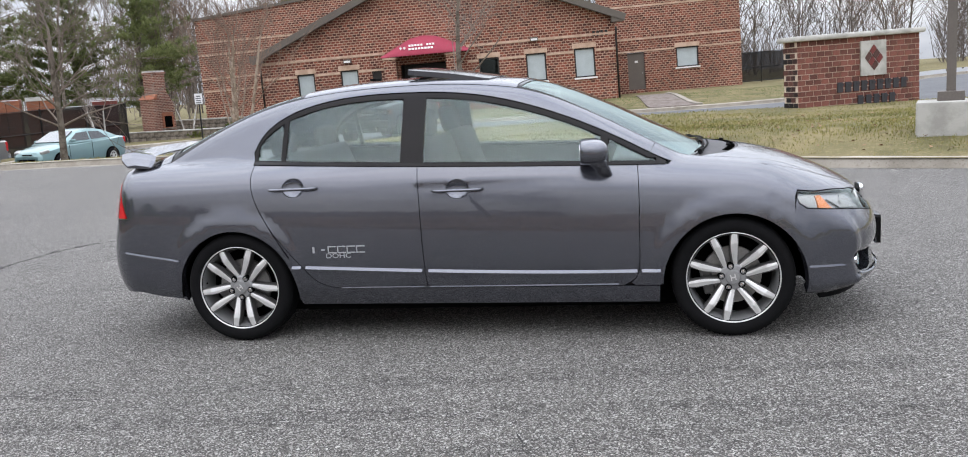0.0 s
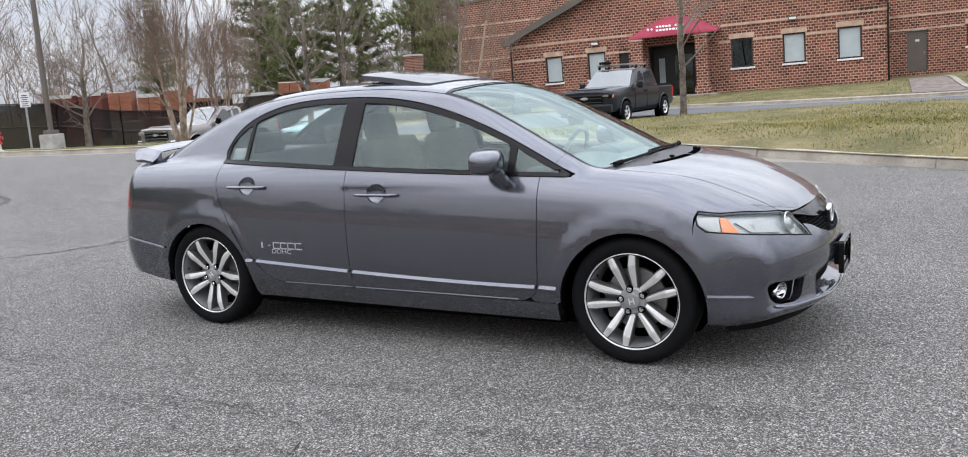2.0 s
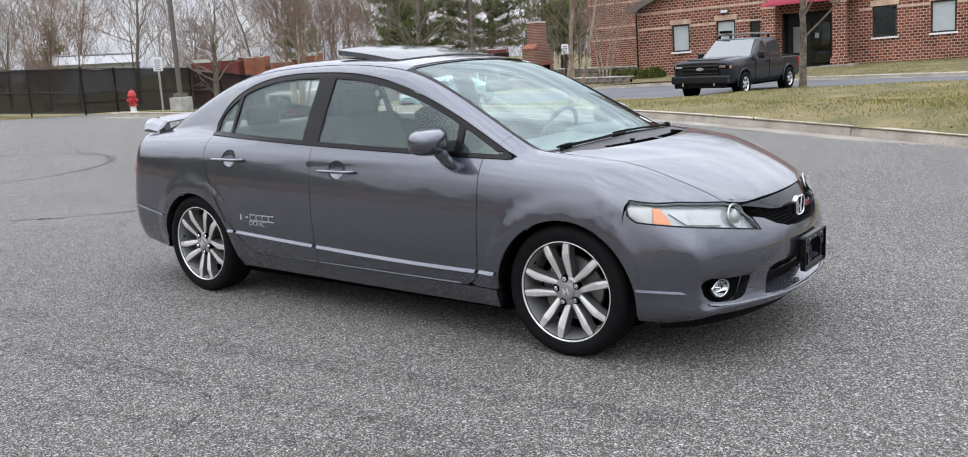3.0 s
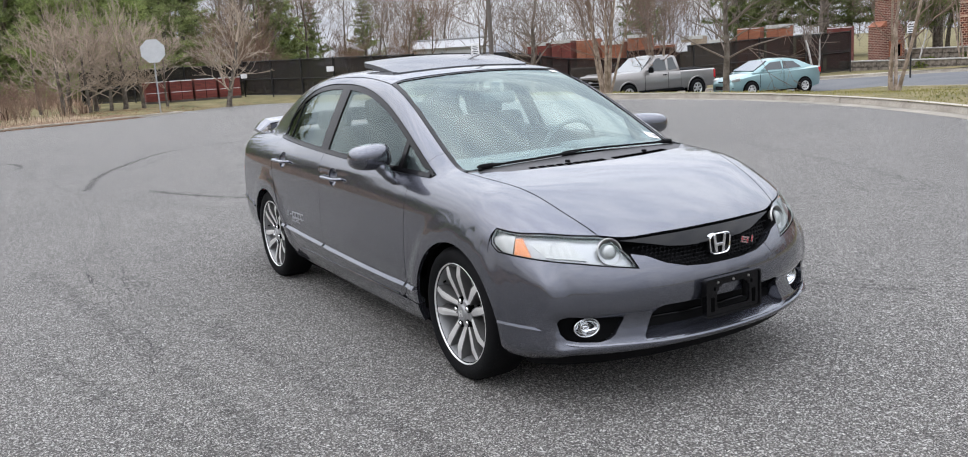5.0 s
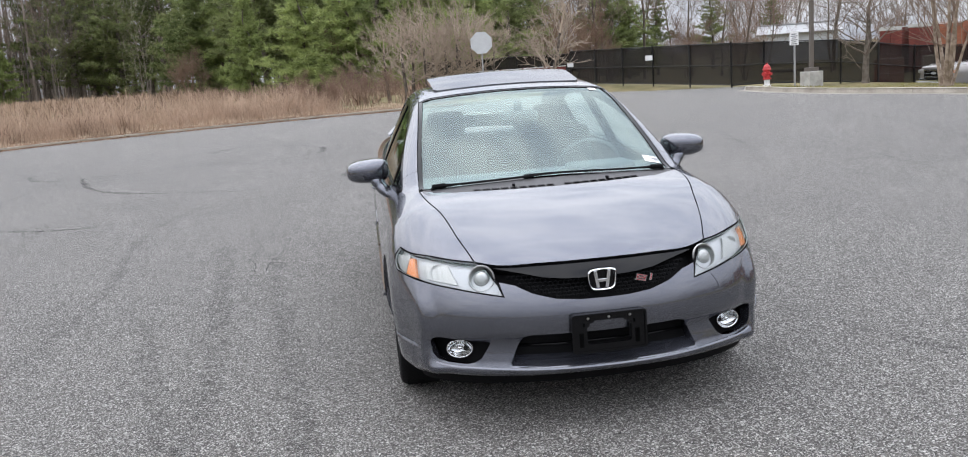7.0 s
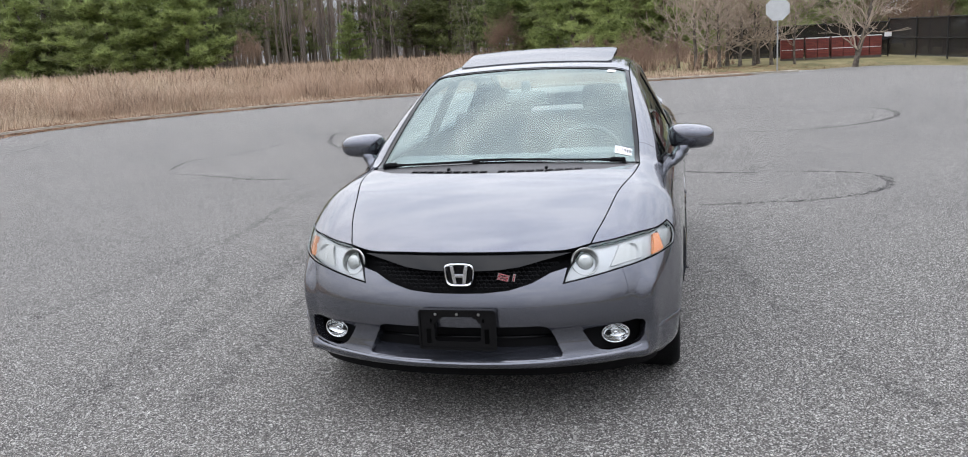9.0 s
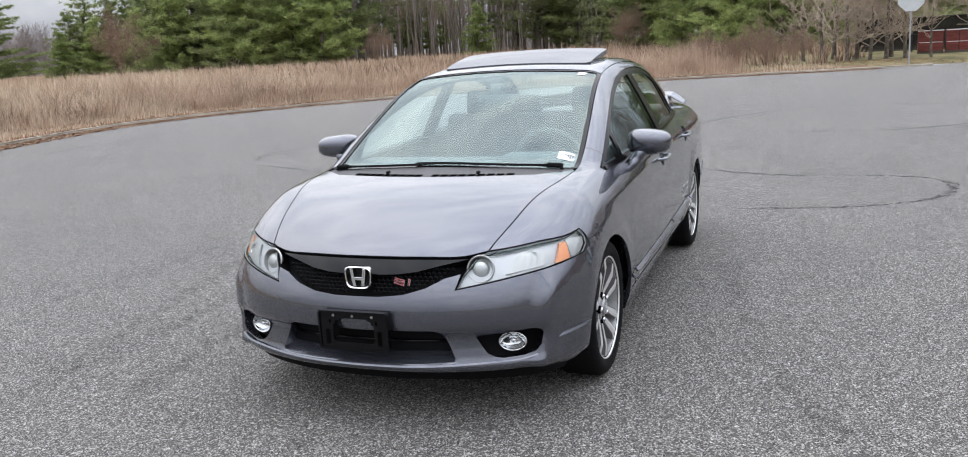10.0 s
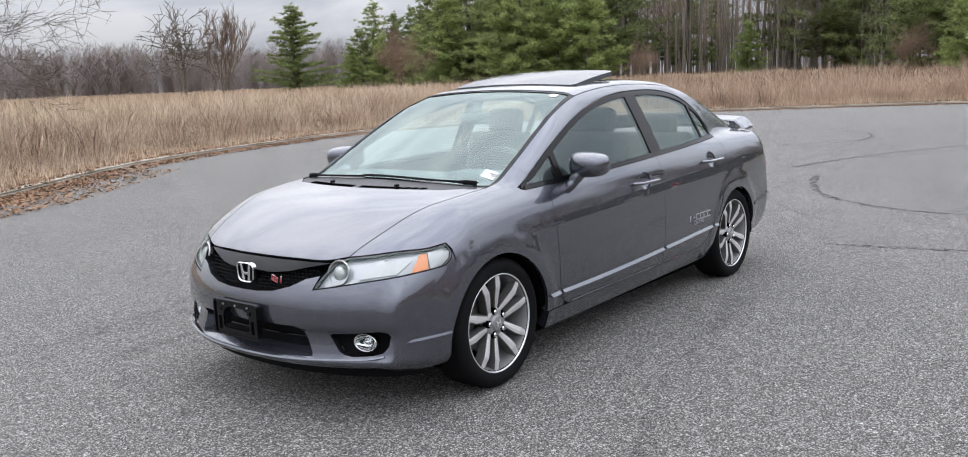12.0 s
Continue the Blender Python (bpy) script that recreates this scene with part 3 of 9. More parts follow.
MARKS = (
    ([(-8.4, -1.25), (-10.35, -0.8), (-12.2, 0.0), (-13.6, 0.86), (-14.4, 2.2), (-13.9, 4.1), (-11.9, 4.6), (-10.15, 3.7), (-9.4, 2.2), (-9.5, 1.1)], 0.13, TYRE_MARK),
    ([(-7.5, -0.6), (-5.2, 0.5), (-4.8, 1.3), (-4.76, 2.14), (-4.54, 2.73), (-3.8, 2.83), (-3.14, 2.37), (-2.88, 1.64), (-2.78, 0.93)], 0.10, TYRE_MARK),
    ([(-12.6, -3.4), (-12.3, -4.6), (-11.8, -5.4), (-11.8, -6.0), (-11.0, -5.9), (-9.9, -5.5), (-8.9, -4.9), (-8.2, -4.1), (-7.8, -3.3), (-7.5, -2.6), (-7.7, -2.2)], 0.10, TYRE_MARK),
    ([(-11.5, -5.1), (-11.5, -6.1), (-11.9, -7.0), (-12.5, -7.3), (-13.0, -7.4), (-13.2, -7.0)], 0.10, TYRE_MARK),
    ([(-15.3, -4.3), (-16.6, -3.8), (-16.3, -3.0), (-15.5, -2.2), (-14.5, -1.8), (-13.1, -1.9), (-12.5, -2.5), (-11.8, -3.3)], 0.11, TYRE_MARK),
    ([(-7.5, -12.2), (-8.8, -12.5), (-10.1, -12.3), (-11.5, -12.7)], 0.10, TYRE_MARK),
    ([(-6.0, -6.4), (-5.4, -5.2), (-5.1, -4.5), (-5.1, -4.0)], 0.08, TYRE_MARK),
    ([(-6.4, -6.6), (-7.5, -6.9), (-8.3, -6.6), (-9.9, -6.4)], 0.08, TYRE_MARK),
    ([(-10.7, -2.6), (-12.4, -1.9), (-14.6, -1.4), (-16.5, -1.8)], 0.12, FAINT_MARK),
    ([(2.1, -1.8), (1.3, -1.82), (0.36, -1.9), (-1.1, -2.06), (-3.0, -2.3)], 0.16, FAINT_MARK),
    ([(2.2, -1.28), (1.38, -1.36), (0.24, -1.5), (-0.94, -1.62), (-2.2, -1.75)], 0.15, FAINT_MARK),
    ([(3.6, -1.9), (2.4, -1.88), (1.7, -1.95), (0.9, -2.15), (-0.5, -2.5)], 0.14, FAINT_MARK),
    ([(-0.8, 1.15), (0.1, 1.3), (0.9, 1.5), (1.6, 1.72), (2.6, 2.2)], 0.15, FAINT_MARK),
    ([(-5.3, -10.0), (-6.4, -9.6), (-7.3, -9.5), (-9.5, -9.0), (-12.3, -10.4)], 0.12, FAINT_MARK),
    ([(-13.0, -9.3), (-11.9, -8.0), (-10.9, -6.7), (-10.7, -5.8), (-11.4, -4.6)], 0.12, FAINT_MARK),
    ([(-24.0, 3.0), (-18.0, 5.5), (-12.0, 6.0), (-6.0, 4.5)], 0.16, FAINT_MARK),
    (loop_at(-7.5, 4.2, 3.4, 1.6, 20, 200, 15), 0.07, FAINT_MARK),
    (loop_at(-8.5, 1.0, 5.0, 2.4, 190, 340, 10), 0.08, FAINT_MARK),
    (loop_at(-13.0, -2.0, 4.0, 2.6, 10, 170, -20), 0.09, FAINT_MARK),
    (loop_at(-12.5, 7.0, 5.0, 2.2, 200, 350, 8), 0.09, FAINT_MARK),
    ([(-6.2, -3.0), (-4.0, -3.3), (-1.5, -3.0), (1.0, -3.1)], 0.10, FAINT_MARK),
    ([(-22.0, 8.0), (-16.0, 9.5), (-8.0, 8.5), (0.0, 5.0)], 0.16, FAINT_MARK),
)
SCUFFS = []
for k in range(16):
    cx, cy, r, a = rnd.uniform(-18, -5), rnd.uniform(-8, 8), rnd.uniform(2.5, 6.0), rnd.uniform(0, 360)
    SCUFFS.append((loop_at(cx, cy, r, r * rnd.uniform(0.6, 1.0), a, a + rnd.uniform(40, 110)), rnd.uniform(0.05, 0.09), FAINT_MARK))
for k, (pts, w, mat) in enumerate(MARKS + tuple(SCUFFS)):
    streak("tyre_mark", pts, w, mat, "dark curved tyre mark on the asphalt", 0.0, 0.004, 0.08, 0.0030 + 0.0001 * k, seed=50 + k)

# ---- the grey sedan: its body as smooth solid volumes, cut into panels ----
plan_w = spline((-2.3, -1.9, -1.35, -0.5, 0.3, 0.9, 1.35, 1.75, 2.0, 2.25), (0.800, 0.838, 0.864, 0.872, 0.875, 0.874, 0.868, 0.848, 0.795, 0.69))
drop_w = spline((0.14, 0.22, 0.30, 0.42, 0.55, 0.70, 0.82, 0.90, 0.98, 1.08), (0.100, 0.056, 0.024, 0.004, 0.0, 0.007, 0.022, 0.041, 0.072, 0.125))
nose_x = spline((0.10, 0.20, 0.27, 0.36, 0.50, 0.60, 0.68, 0.735, 0.82, 0.95), (2.06, 2.150, 2.195, 2.190, 2.195, 2.165, 2.115, 2.068, 1.94, 1.70))
nose_y = spline((0.0, 0.15, 0.30, 0.50, 0.65, 0.75, 0.85, 0.95), (0.0, 0.006, 0.026, 0.086, 0.165, 0.255, 0.40, 0.60))
tail_x = spline((0.10, 0.25, 0.45, 0.60, 0.80, 0.95, 1.05, 1.15), (2.10, 2.21, 2.27, 2.262, 2.215, 2.185, 2.16, 2.10))
deck_z = spline((-2.35, -2.1, -1.8, -1.4, -1.0, 0.0, 0.9, 1.25, 1.47, 1.67, 1.84, 2.0, 2.1, 2.2), (1.02, 1.045, 1.055, 1.065, 1.075, 1.06, 1.005, 0.975, 0.948, 0.905, 0.850, 0.785, 0.735, 0.675))
roof_z = spline((-2.25, -1.9, -1.58, -1.23, -0.9, -0.5, -0.2, 0.1, 0.34, 0.65, 0.98, 1.28, 1.5), (0.96, 1.105, 1.245, 1.365, 1.421, 1.442, 1.440, 1.420, 1.385, 1.272, 1.112, 0.958, 0.84))
glass_y = spline((-2.2, -1.8, -1.4, -1.0, -0.5, 0.0, 0.5, 0.9, 1.17, 1.4), (0.60, 0.665, 0.725, 0.778, 0.806, 0.808, 0.795, 0.768, 0.722, 0.67))
ARCHES = ((1.362, 0.305, 0.357), (-1.35, 0.300, 0.352))


def smax(a, b, k):
    h = np.maximum(k - np.abs(a - b), 0) / k
    return np.maximum(a, b) + h * h * k / 4


def solid(x, y, z):
    """Below nought inside the car's outer form, above it outside."""
    y = np.abs(y)
    flare = 0
    for cx, cz, r in ARCHES:
        d = np.hypot(x - cx, (z - cz) * 0.96)
        s = np.clip((r + 0.115 - d) / 0.080, 0, 1)
        flare = flare + 0.010 * s * s * (3 - 2 * s) * np.clip((z - 0.1) / 0.3, 0, 1)
    side = y - (plan_w(x) - drop_w(z + 0.035 * x) + flare)
    top = z - (deck_z(x) - 0.075 * y * y)
    low = smax(side, top, 0.15)
    low = smax(low, x - (nose_x(z) - nose_y(y)), 0.10)
    low = smax(low, -x - (tail_x(z) - 0.48 * nose_y(y)), 0.10)
    low = smax(low, 0.15 - z, 0.03)
    h = np.maximum(z, 0.86) - 0.95
    cabin = smax(y - (glass_y(x) - 0.46 * h - 0.16 * h * h), z - (roof_z(x + 0.24 * y * y * np.tanh(2 * x)) - 0.085 * y * y), 0.075)
    cabin = smax(cabin, 0.875 - z, 0.02)
    cabin = smax(cabin, -x - 2.06, 0.04)
    return -smax(-low, -cabin, 0.022)


def cast(origin, way):
    lo, hi = np.zeros(len(origin)), np.full(len(origin), 3.0)
    for _ in range(34):
        mid = (lo + hi) / 2
        p = origin + way * mid[:, None]
        inside = solid(p[:, 0], p[:, 1], p[:, 2]) < 0
        lo, hi = np.where(inside, mid, lo), np.where(inside, hi, mid)
    return origin + way * lo[:, None]


def slope(p):
    e, g = 0.002, []
    for k in range(3):
        d = np.zeros(3)
        d[k] = e
        a, b = p + d, p - d
        g.append(solid(a[:, 0], a[:, 1], a[:, 2]) - solid(b[:, 0], b[:, 1], b[:, 2]))
    g = np.stack(g, 1)
    return g / np.maximum(np.linalg.norm(g, axis=1, keepdims=True), 1e-9)


def on(chart, uv, side=-1):
    """Places on the body from a chart's coordinates: side (x, z), top (x, y), ring (x, turn), nose and tail (turn, z)."""
    u, v = np.array(uv, float).T
    o, one = np.zeros_like(u), np.ones_like(u)
    if chart == "side":
        return cast(np.stack((u, o, v), 1), np.stack((o, side * one, o), 1))
    if chart == "top":
        return cast(np.stack((u, v, 0.45 * one), 1), np.stack((o, o, one), 1))
    if chart == "ring":
        a = v / 0.6
        return cast(np.stack((u, o, 0.45 * one), 1), np.stack((o, side * np.cos(a), np.sin(a)), 1))
    if chart == "front":
        return cast(np.stack((o, u, v), 1), np.stack((one, o, o), 1))
    end = 1 if chart == "nose" else -1
    a = u / 0.85
    return cast(np.stack((1.35 * end * one, o, v), 1), np.stack((end * np.cos(a), np.sin(a), o), 1))


def back_to(chart, p):
    x, y, z = np.array(p, float).T
    if chart == "side":
        return np.stack((x, z), 1)
    if chart == "top":
        return np.stack((x, y), 1)
    if chart == "ring":
        return np.stack((x, 0.6 * np.arctan2(z - 0.45, np.abs(y))), 1)
    if chart == "front":
        return np.stack((y, z), 1)
    end = 1 if chart == "nose" else -1
    return np.stack((0.85 * np.arctan2(y, end * x - 1.35), z), 1)


def inside_of(loops, q):
    hit = np.zeros(len(q), bool)
    for loop in loops:
        a, b = loop, np.roll(loop, -1, 0)
        for (x0, y0), (x1, y1) in zip(a, b):
            cross = (y0 > q[:, 1]) != (y1 > q[:, 1])
            hit ^= cross & (q[:, 0] < (x1 - x0) * (q[:, 1] - y0) / ((y1 - y0) or 1e-12) + x0)
    return hit


def near_edge(loops, q):
    best = np.full(len(q), 9.0)
    for loop in loops:
        for a, b in zip(loop, np.roll(loop, -1, 0)):
            d = b - a
            t = np.clip(((q - a) @ d) / max(d @ d, 1e-12), 0, 1)
            best = np.minimum(best, np.linalg.norm(q - a - t[:, None] * d, axis=1))
    return best


def closed(loop, h):
    """A loop with its long edges divided."""
    out = []
    for a, b in zip(loop, np.roll(loop, -1, 0)):
        n = max(1, int(math.ceil(np.linalg.norm(b - a) / h)))
        out += [a + (b - a) * k / n for k in range(n)]
    return np.array(out)


def shrunk(loop, g):
    """The loop drawn in by g, so that a shut line stays open between neighbours."""
    area = np.sum(loop[:, 0] * np.roll(loop[:, 1], -1) - np.roll(loop[:, 0], -1) * loop[:, 1])
    if area < 0:
        loop = loop[::-1]
    keep = np.linalg.norm(loop - np.roll(loop, 1, 0), axis=1) > 1e-5
    loop = loop[keep]
    if not g:
        return loop
    e = np.roll(loop, -1, 0) - loop
    n = np.stack((-e[:, 1], e[:, 0]), 1) / np.maximum(np.linalg.norm(e, axis=1, keepdims=True), 1e-9)
    m = n + np.roll(n, 1, 0)
    m = m / np.maximum(np.sum(m * m, 1, keepdims=True), 0.5) * 2
    return loop + m * g


def panel(name, chart, loop, mat, parent, holes=(), h=0.03, sink=0.0, gap=0.002, lip=0.018, side=-1, label="", mirror=False, shape=None, reshade=False):
    """A sheet on the body inside a loop of the chart, with its edges turned in. shape moves the finished places."""
    loops = [closed(shrunk(np.array(loop, float), gap), h)] + [closed(shrunk(np.array(q, float), -gap), h * 0.7) for q in holes]
    lo, hi = loops[0].min(0), loops[0].max(0)
    gx, gy = np.meshgrid(np.arange(lo[0], hi[0], h), np.arange(lo[1], hi[1], h))
    gx = gx + np.where((np.arange(gx.shape[0]) % 2)[:, None] == 1, h / 2, 0)
    q = np.stack((gx.ravel(), gy.ravel()), 1)
    q = q[inside_of(loops, q)]
    if len(q):
        q = q[near_edge(loops, q) > 0.45 * h]
    pts, edges = [], []
    for lp in loops:
        s = len(pts)
        pts += [tuple(v) for v in lp]
        edges += [(s + k, s + (k + 1) % len(lp)) for k in range(len(lp))]
    pts += [tuple(v) for v in q]
    out = geometry.delaunay_2d_cdt([Vector(v) for v in pts], edges, [], 0, 1e-7)
    uv = np.array([tuple(v) for v in out[0]])
    faces = np.array([tuple(f) for f in out[2]])
    faces = faces[inside_of(loops, uv[faces].mean(1))]
    p = on(chart, uv, side)
    n = slope(p)
    p = p - n * sink
    if shape is not None:
        p = shape(p)
    a, b, c = p[faces[:, 0]], p[faces[:, 1]], p[faces[:, 2]]
    flip = np.sum(np.cross(b - a, c - a) * n[faces[:, 0]], 1) < 0
    faces[flip] = faces[flip][:, ::-1]
    if reshade:
        a, b, c = p[faces[:, 0]], p[faces[:, 1]], p[faces[:, 2]]
        fn = np.cross(b - a, c - a)
        n = np.zeros_like(p)
        for k in range(3):
            np.add.at(n, faces[:, k], fn)
        n = n / np.maximum(np.linalg.norm(n, axis=1, keepdims=True), 1e-12)
    verts, normals, tris = list(p), list(n), [tuple(f) for f in faces]
    if lip:
        count = {}
        for f in faces:
            for i in range(3):
                e = (f[i], f[(i + 1) % 3])
                count[e] = 1
        for (i, j) in [e for e in count if (e[1], e[0]) not in count]:
            s = len(verts)
            verts += [p[i], p[j], p[j] - n[j] * lip, p[i] - n[i] * lip]
            normals += [np.zeros(3)] * 4
            tris.append((s + 1, s, s + 3, s + 2))
    verts, normals = np.array(verts), np.array(normals)
    if mirror:
        verts, normals, tris = verts * (1, -1, 1), normals * (1, -1, 1), [t[::-1] for t in tris]
    ob = raw(name, verts, tris, mat, parent, label, True)
    ob.data.normals_split_custom_set_from_vertices([tuple(v) for v in normals])
    return ob


def arc(cx, cz, r, a0, a1, n=18):
    return [(cx + r * math.cos(radians(a)), cz + r * math.sin(radians(a))) for a in np.linspace(a0, a1, n)]


def ellipse(cx, cz, rx, rz, n=28):
    return [(cx + rx * math.cos(2 * math.pi * k / n), cz + rz * math.sin(2 * math.pi * k / n)) for k in range(n)]


def ring_at(kind, pts, side=-1):
    """Chart coordinates of the ring chart from side or top ones."""
    return [tuple(v) for v in back_to("ring", on(kind, pts, side))]


def nose_at(kind, pts, side=1):
    return [tuple(v) for v in back_to("nose", on(kind, pts, side))]


strip_z = spline((-2.05, -1.68, -1.02, 0.97, 1.70, 1.95), (0.548, 0.494, 0.447, 0.384, 0.381, 0.366))


def ridge(name, chart, line, parent, flip, up=0.008, down=0.007, out=0.018):
    """A wedge-shaped moulding along a line of the body: a sloping upper face over a sharp lower edge."""
    q = np.array(line, float)
    rows = []
    for dz, far in ((up, 0.002), (up * 0.9, 0.004), (-down * 0.8, out), (-down, out - 0.002), (-down - 0.003, -0.008)):
        p = on(chart, q + (0, dz))
        rows.append(p + slope(p) * far)
    n = len(q)
    v = np.concatenate(rows)
    f = [(r * n + k, r * n + k + 1, (r + 1) * n + k + 1, (r + 1) * n + k) for r in range(4) for k in range(n - 1)]
    f += [tuple(r * n for r in range(5)), tuple(r * n + n - 1 for r in range(5))]
    bm = bmesh.new()
    vs = [bm.verts.new(p * ((1, -1, 1) if flip else (1, 1, 1))) for p in v]
    for t in f:
        bm.faces.new([vs[i] for i in t])
    return part(name, bm, PAINT, parent)


sedan = thing("sedan_car", "dark metallic grey four-door sedan parked on the asphalt, sunroof tilted open", "car")

belt = spline((-1.24, -0.35, 0.73, 1.04), (1.013, 0.972, 0.932, 0.922))
dlo_top = bend([(-1.245, 1.075), (-1.20, 1.16), (-1.10, 1.243), (-0.92, 1.312), (-0.70, 1.349), (-0.36, 1.358), (-0.14, 1.348), (0.13, 1.308), (0.40, 1.232), (0.66, 1.130), (0.85, 1.037), (1.04, 0.935)], 4)
dlo = [(-1.245, 1.03)] + [tuple(v) for v in dlo_top] + [(x, float(belt(x))) for x in np.linspace(1.035, -1.23, 24)]
door_front_edge = bend([(0.89, float(belt(0.89))), (0.893, 0.75), (0.890, 0.57), (0.885, 0.42), (0.865, 0.345), (0.80, 0.303)], 4)
door_mid = bend([(-0.275, float(belt(-0.275))), (-0.265, 0.75), (-0.26, 0.55), (-0.25, 0.31)], 3)
door_rear_edge = bend([(-1.225, float(belt(-1.22))), (-1.225, 0.92), (-1.195, 0.80), (-1.08, 0.605), (-0.94, 0.43), (-0.87, 0.355), (-0.77, 0.318)], 4)
screen_edge = bend([(1.215, 0.668), (1.0, 0.655), (0.7, 0.622), (0.45, 0.592), (0.255, 0.572)], 4)
roof_edge = bend([(0.255, 0.572), (0.0, 0.560), (-0.5, 0.552), (-0.98, 0.545)], 4)
rear_edge = bend([(-0.98, 0.545), (-1.25, 0.550), (-1.55, 0.580), (-1.80, 0.620)], 4)
deck_edge = bend([(-1.80, 0.620), (-1.98, 0.625), (-2.055, 0.600)], 3)
hood_side = bend([(1.978, 0.508), (1.82, 0.557), (1.65, 0.593), (1.45, 0.642), (1.215, 0.668)], 4)
hood_nose = bend([(2.074, 0.0), (2.069, 0.15), (2.052, 0.30), (2.024, 0.42), (1.978, 0.508)], 4)
lamp_top = bend([(1.978, 0.508), (1.93, 0.595), (1.85, 0.690), (1.76, 0.765), (1.675, 0.803)], 4)
f_arch, r_arch = ARCHES
pillar_foot = (0.955, float(np.interp(0.955, dlo_top[:, 0], dlo_top[:, 1])))


def fluted(p):
    """Upright flutes of a lamp's reflector."""
    p = p.copy()
    p[:, 0] += 0.0013 * np.sin(p[:, 1] * 260) + 0.003 * np.sin(p[:, 1] * 45 + p[:, 2] * 20)
    return p


doors = {}
for s, tagname in ((-1, "right"), (1, "left")):
    flip = s > 0

    def side_panel(name, loop, mat, parent, **kw):
        return panel(name, "side", loop, mat, parent, mirror=flip, **kw)

    def ring_panel(name, loop, mat, parent, **kw):
        return panel(name, "ring", loop, mat, parent, mirror=flip, **kw)

    # doors, each with a scooped grip
    grips = {"front": (-0.055, 0.838), "rear": (-0.975, 0.877)}
    front = [tuple(v) for v in door_front_edge] + [tuple(v) for v in door_mid[::-1]] + [(x, float(belt(x)) - 0.004) for x in np.linspace(-0.25, 0.87, 12)]
    rear = [tuple(v) for v in door_mid] + [tuple(v) for v in door_rear_edge[::-1]] + [(x, float(belt(x)) - 0.004) for x in np.linspace(-1.20, -0.30, 10)]
    for key, loop in (("front", front), ("rear", rear)):
        gx, gz = grips[key]
        scoop = ellipse(gx, gz + 0.004, 0.062, 0.050)
        door = doors[key, s] = side_panel("door", loop, PAINT, sedan, holes=[scoop])

        def dished(p, gx=gx, gz=gz):
            d = 1 - np.clip(((p[:, 0] - gx) / 0.064) ** 2 + ((p[:, 2] - gz - 0.004) / 0.052) ** 2, 0, 1)
            p = p.copy()
            p[:, 1] += 0.030 * np.sqrt(d)
            return p

        cup = side_panel("grip_recess", scoop, PAINT, door, gap=0, lip=0, h=0.012, shape=dished)
        cup.data.normals_split_custom_set_from_vertices([(0, 0, 0)] * len(cup.data.vertices))
        wy = float(on("side", [(gx, gz)])[0][1])
        bm = bmesh.new()
        path = [(gx - 0.128, wy + 0.006, gz), (gx - 0.118, wy - 0.022, gz), (gx - 0.06, wy - 0.034, gz), (gx + 0.06, wy - 0.034, gz), (gx + 0.118, wy - 0.022, gz), (gx + 0.132, wy + 0.006, gz)]
        add_tube(bm, bend(path, 4), 0.0165, 10, flat=0.55)
        if flip:
            bmesh.ops.scale(bm, vec=(1, -1, 1), verts=bm.verts)
        part("door_handle", bm, PAINT, door, smooth=True)
        # inner trim seen through the glass
        side_panel("door_trim", [(x, z + (0.03 if z > 0.8 else 0)) for x, z in loop], CABIN, door, sink=0.07, lip=0, h=0.08, gap=0)
        # bright upper face of the rub strip
        x0, x1 = ((-0.235, 0.872) if key == "front" else (-0.93, -0.268))
        ridge("rub_strip", "side", [(x, float(strip_z(x))) for x in np.linspace(x0, x1, 40)], door, flip)
        x0, x1 = ((-0.235, 0.775) if key == "front" else (-0.74, -0.268))
        ridge("door_edge", "side", [(x, 0.314 + 0.008 * (0.8 - x) / 1.57) for x in np.linspace(x0, x1, 24)], door, flip, 0.003, 0.003, 0.007)
    # wing and side frame
    wing = ring_at("top", [(x, -y) for x, y in hood_side[::-1]]) + ring_at("top", [(x, -y) for x, y in lamp_top[1:]]) \
        + ring_at("side", [(1.662, 0.735), (1.660, 0.69), (1.662, 0.628), (1.60, 0.622)] + arc(*f_arch, 57, 180, 26) + [(1.0, 0.305), (0.985, 0.302), (0.86, 0.302)]) \
        + ring_at("side", door_front_edge[::-1][2:]) + ring_at("side", [(0.95, float(belt(0.95)) - 0.003), (1.045, 0.920), (1.06, 0.932)]) \
        + ring_at("side", [tuple(v) for v in dlo_top[::-1] if 0.96 < v[0] < 1.035] + [pillar_foot]) + ring_at("top", [(0.985, -0.6545)] + [(x, -y) for x, y in screen_edge[::-1] if 0.99 < x < 1.20])
    fender = ring_panel("front_wing", wing, PAINT, sedan, h=0.028)
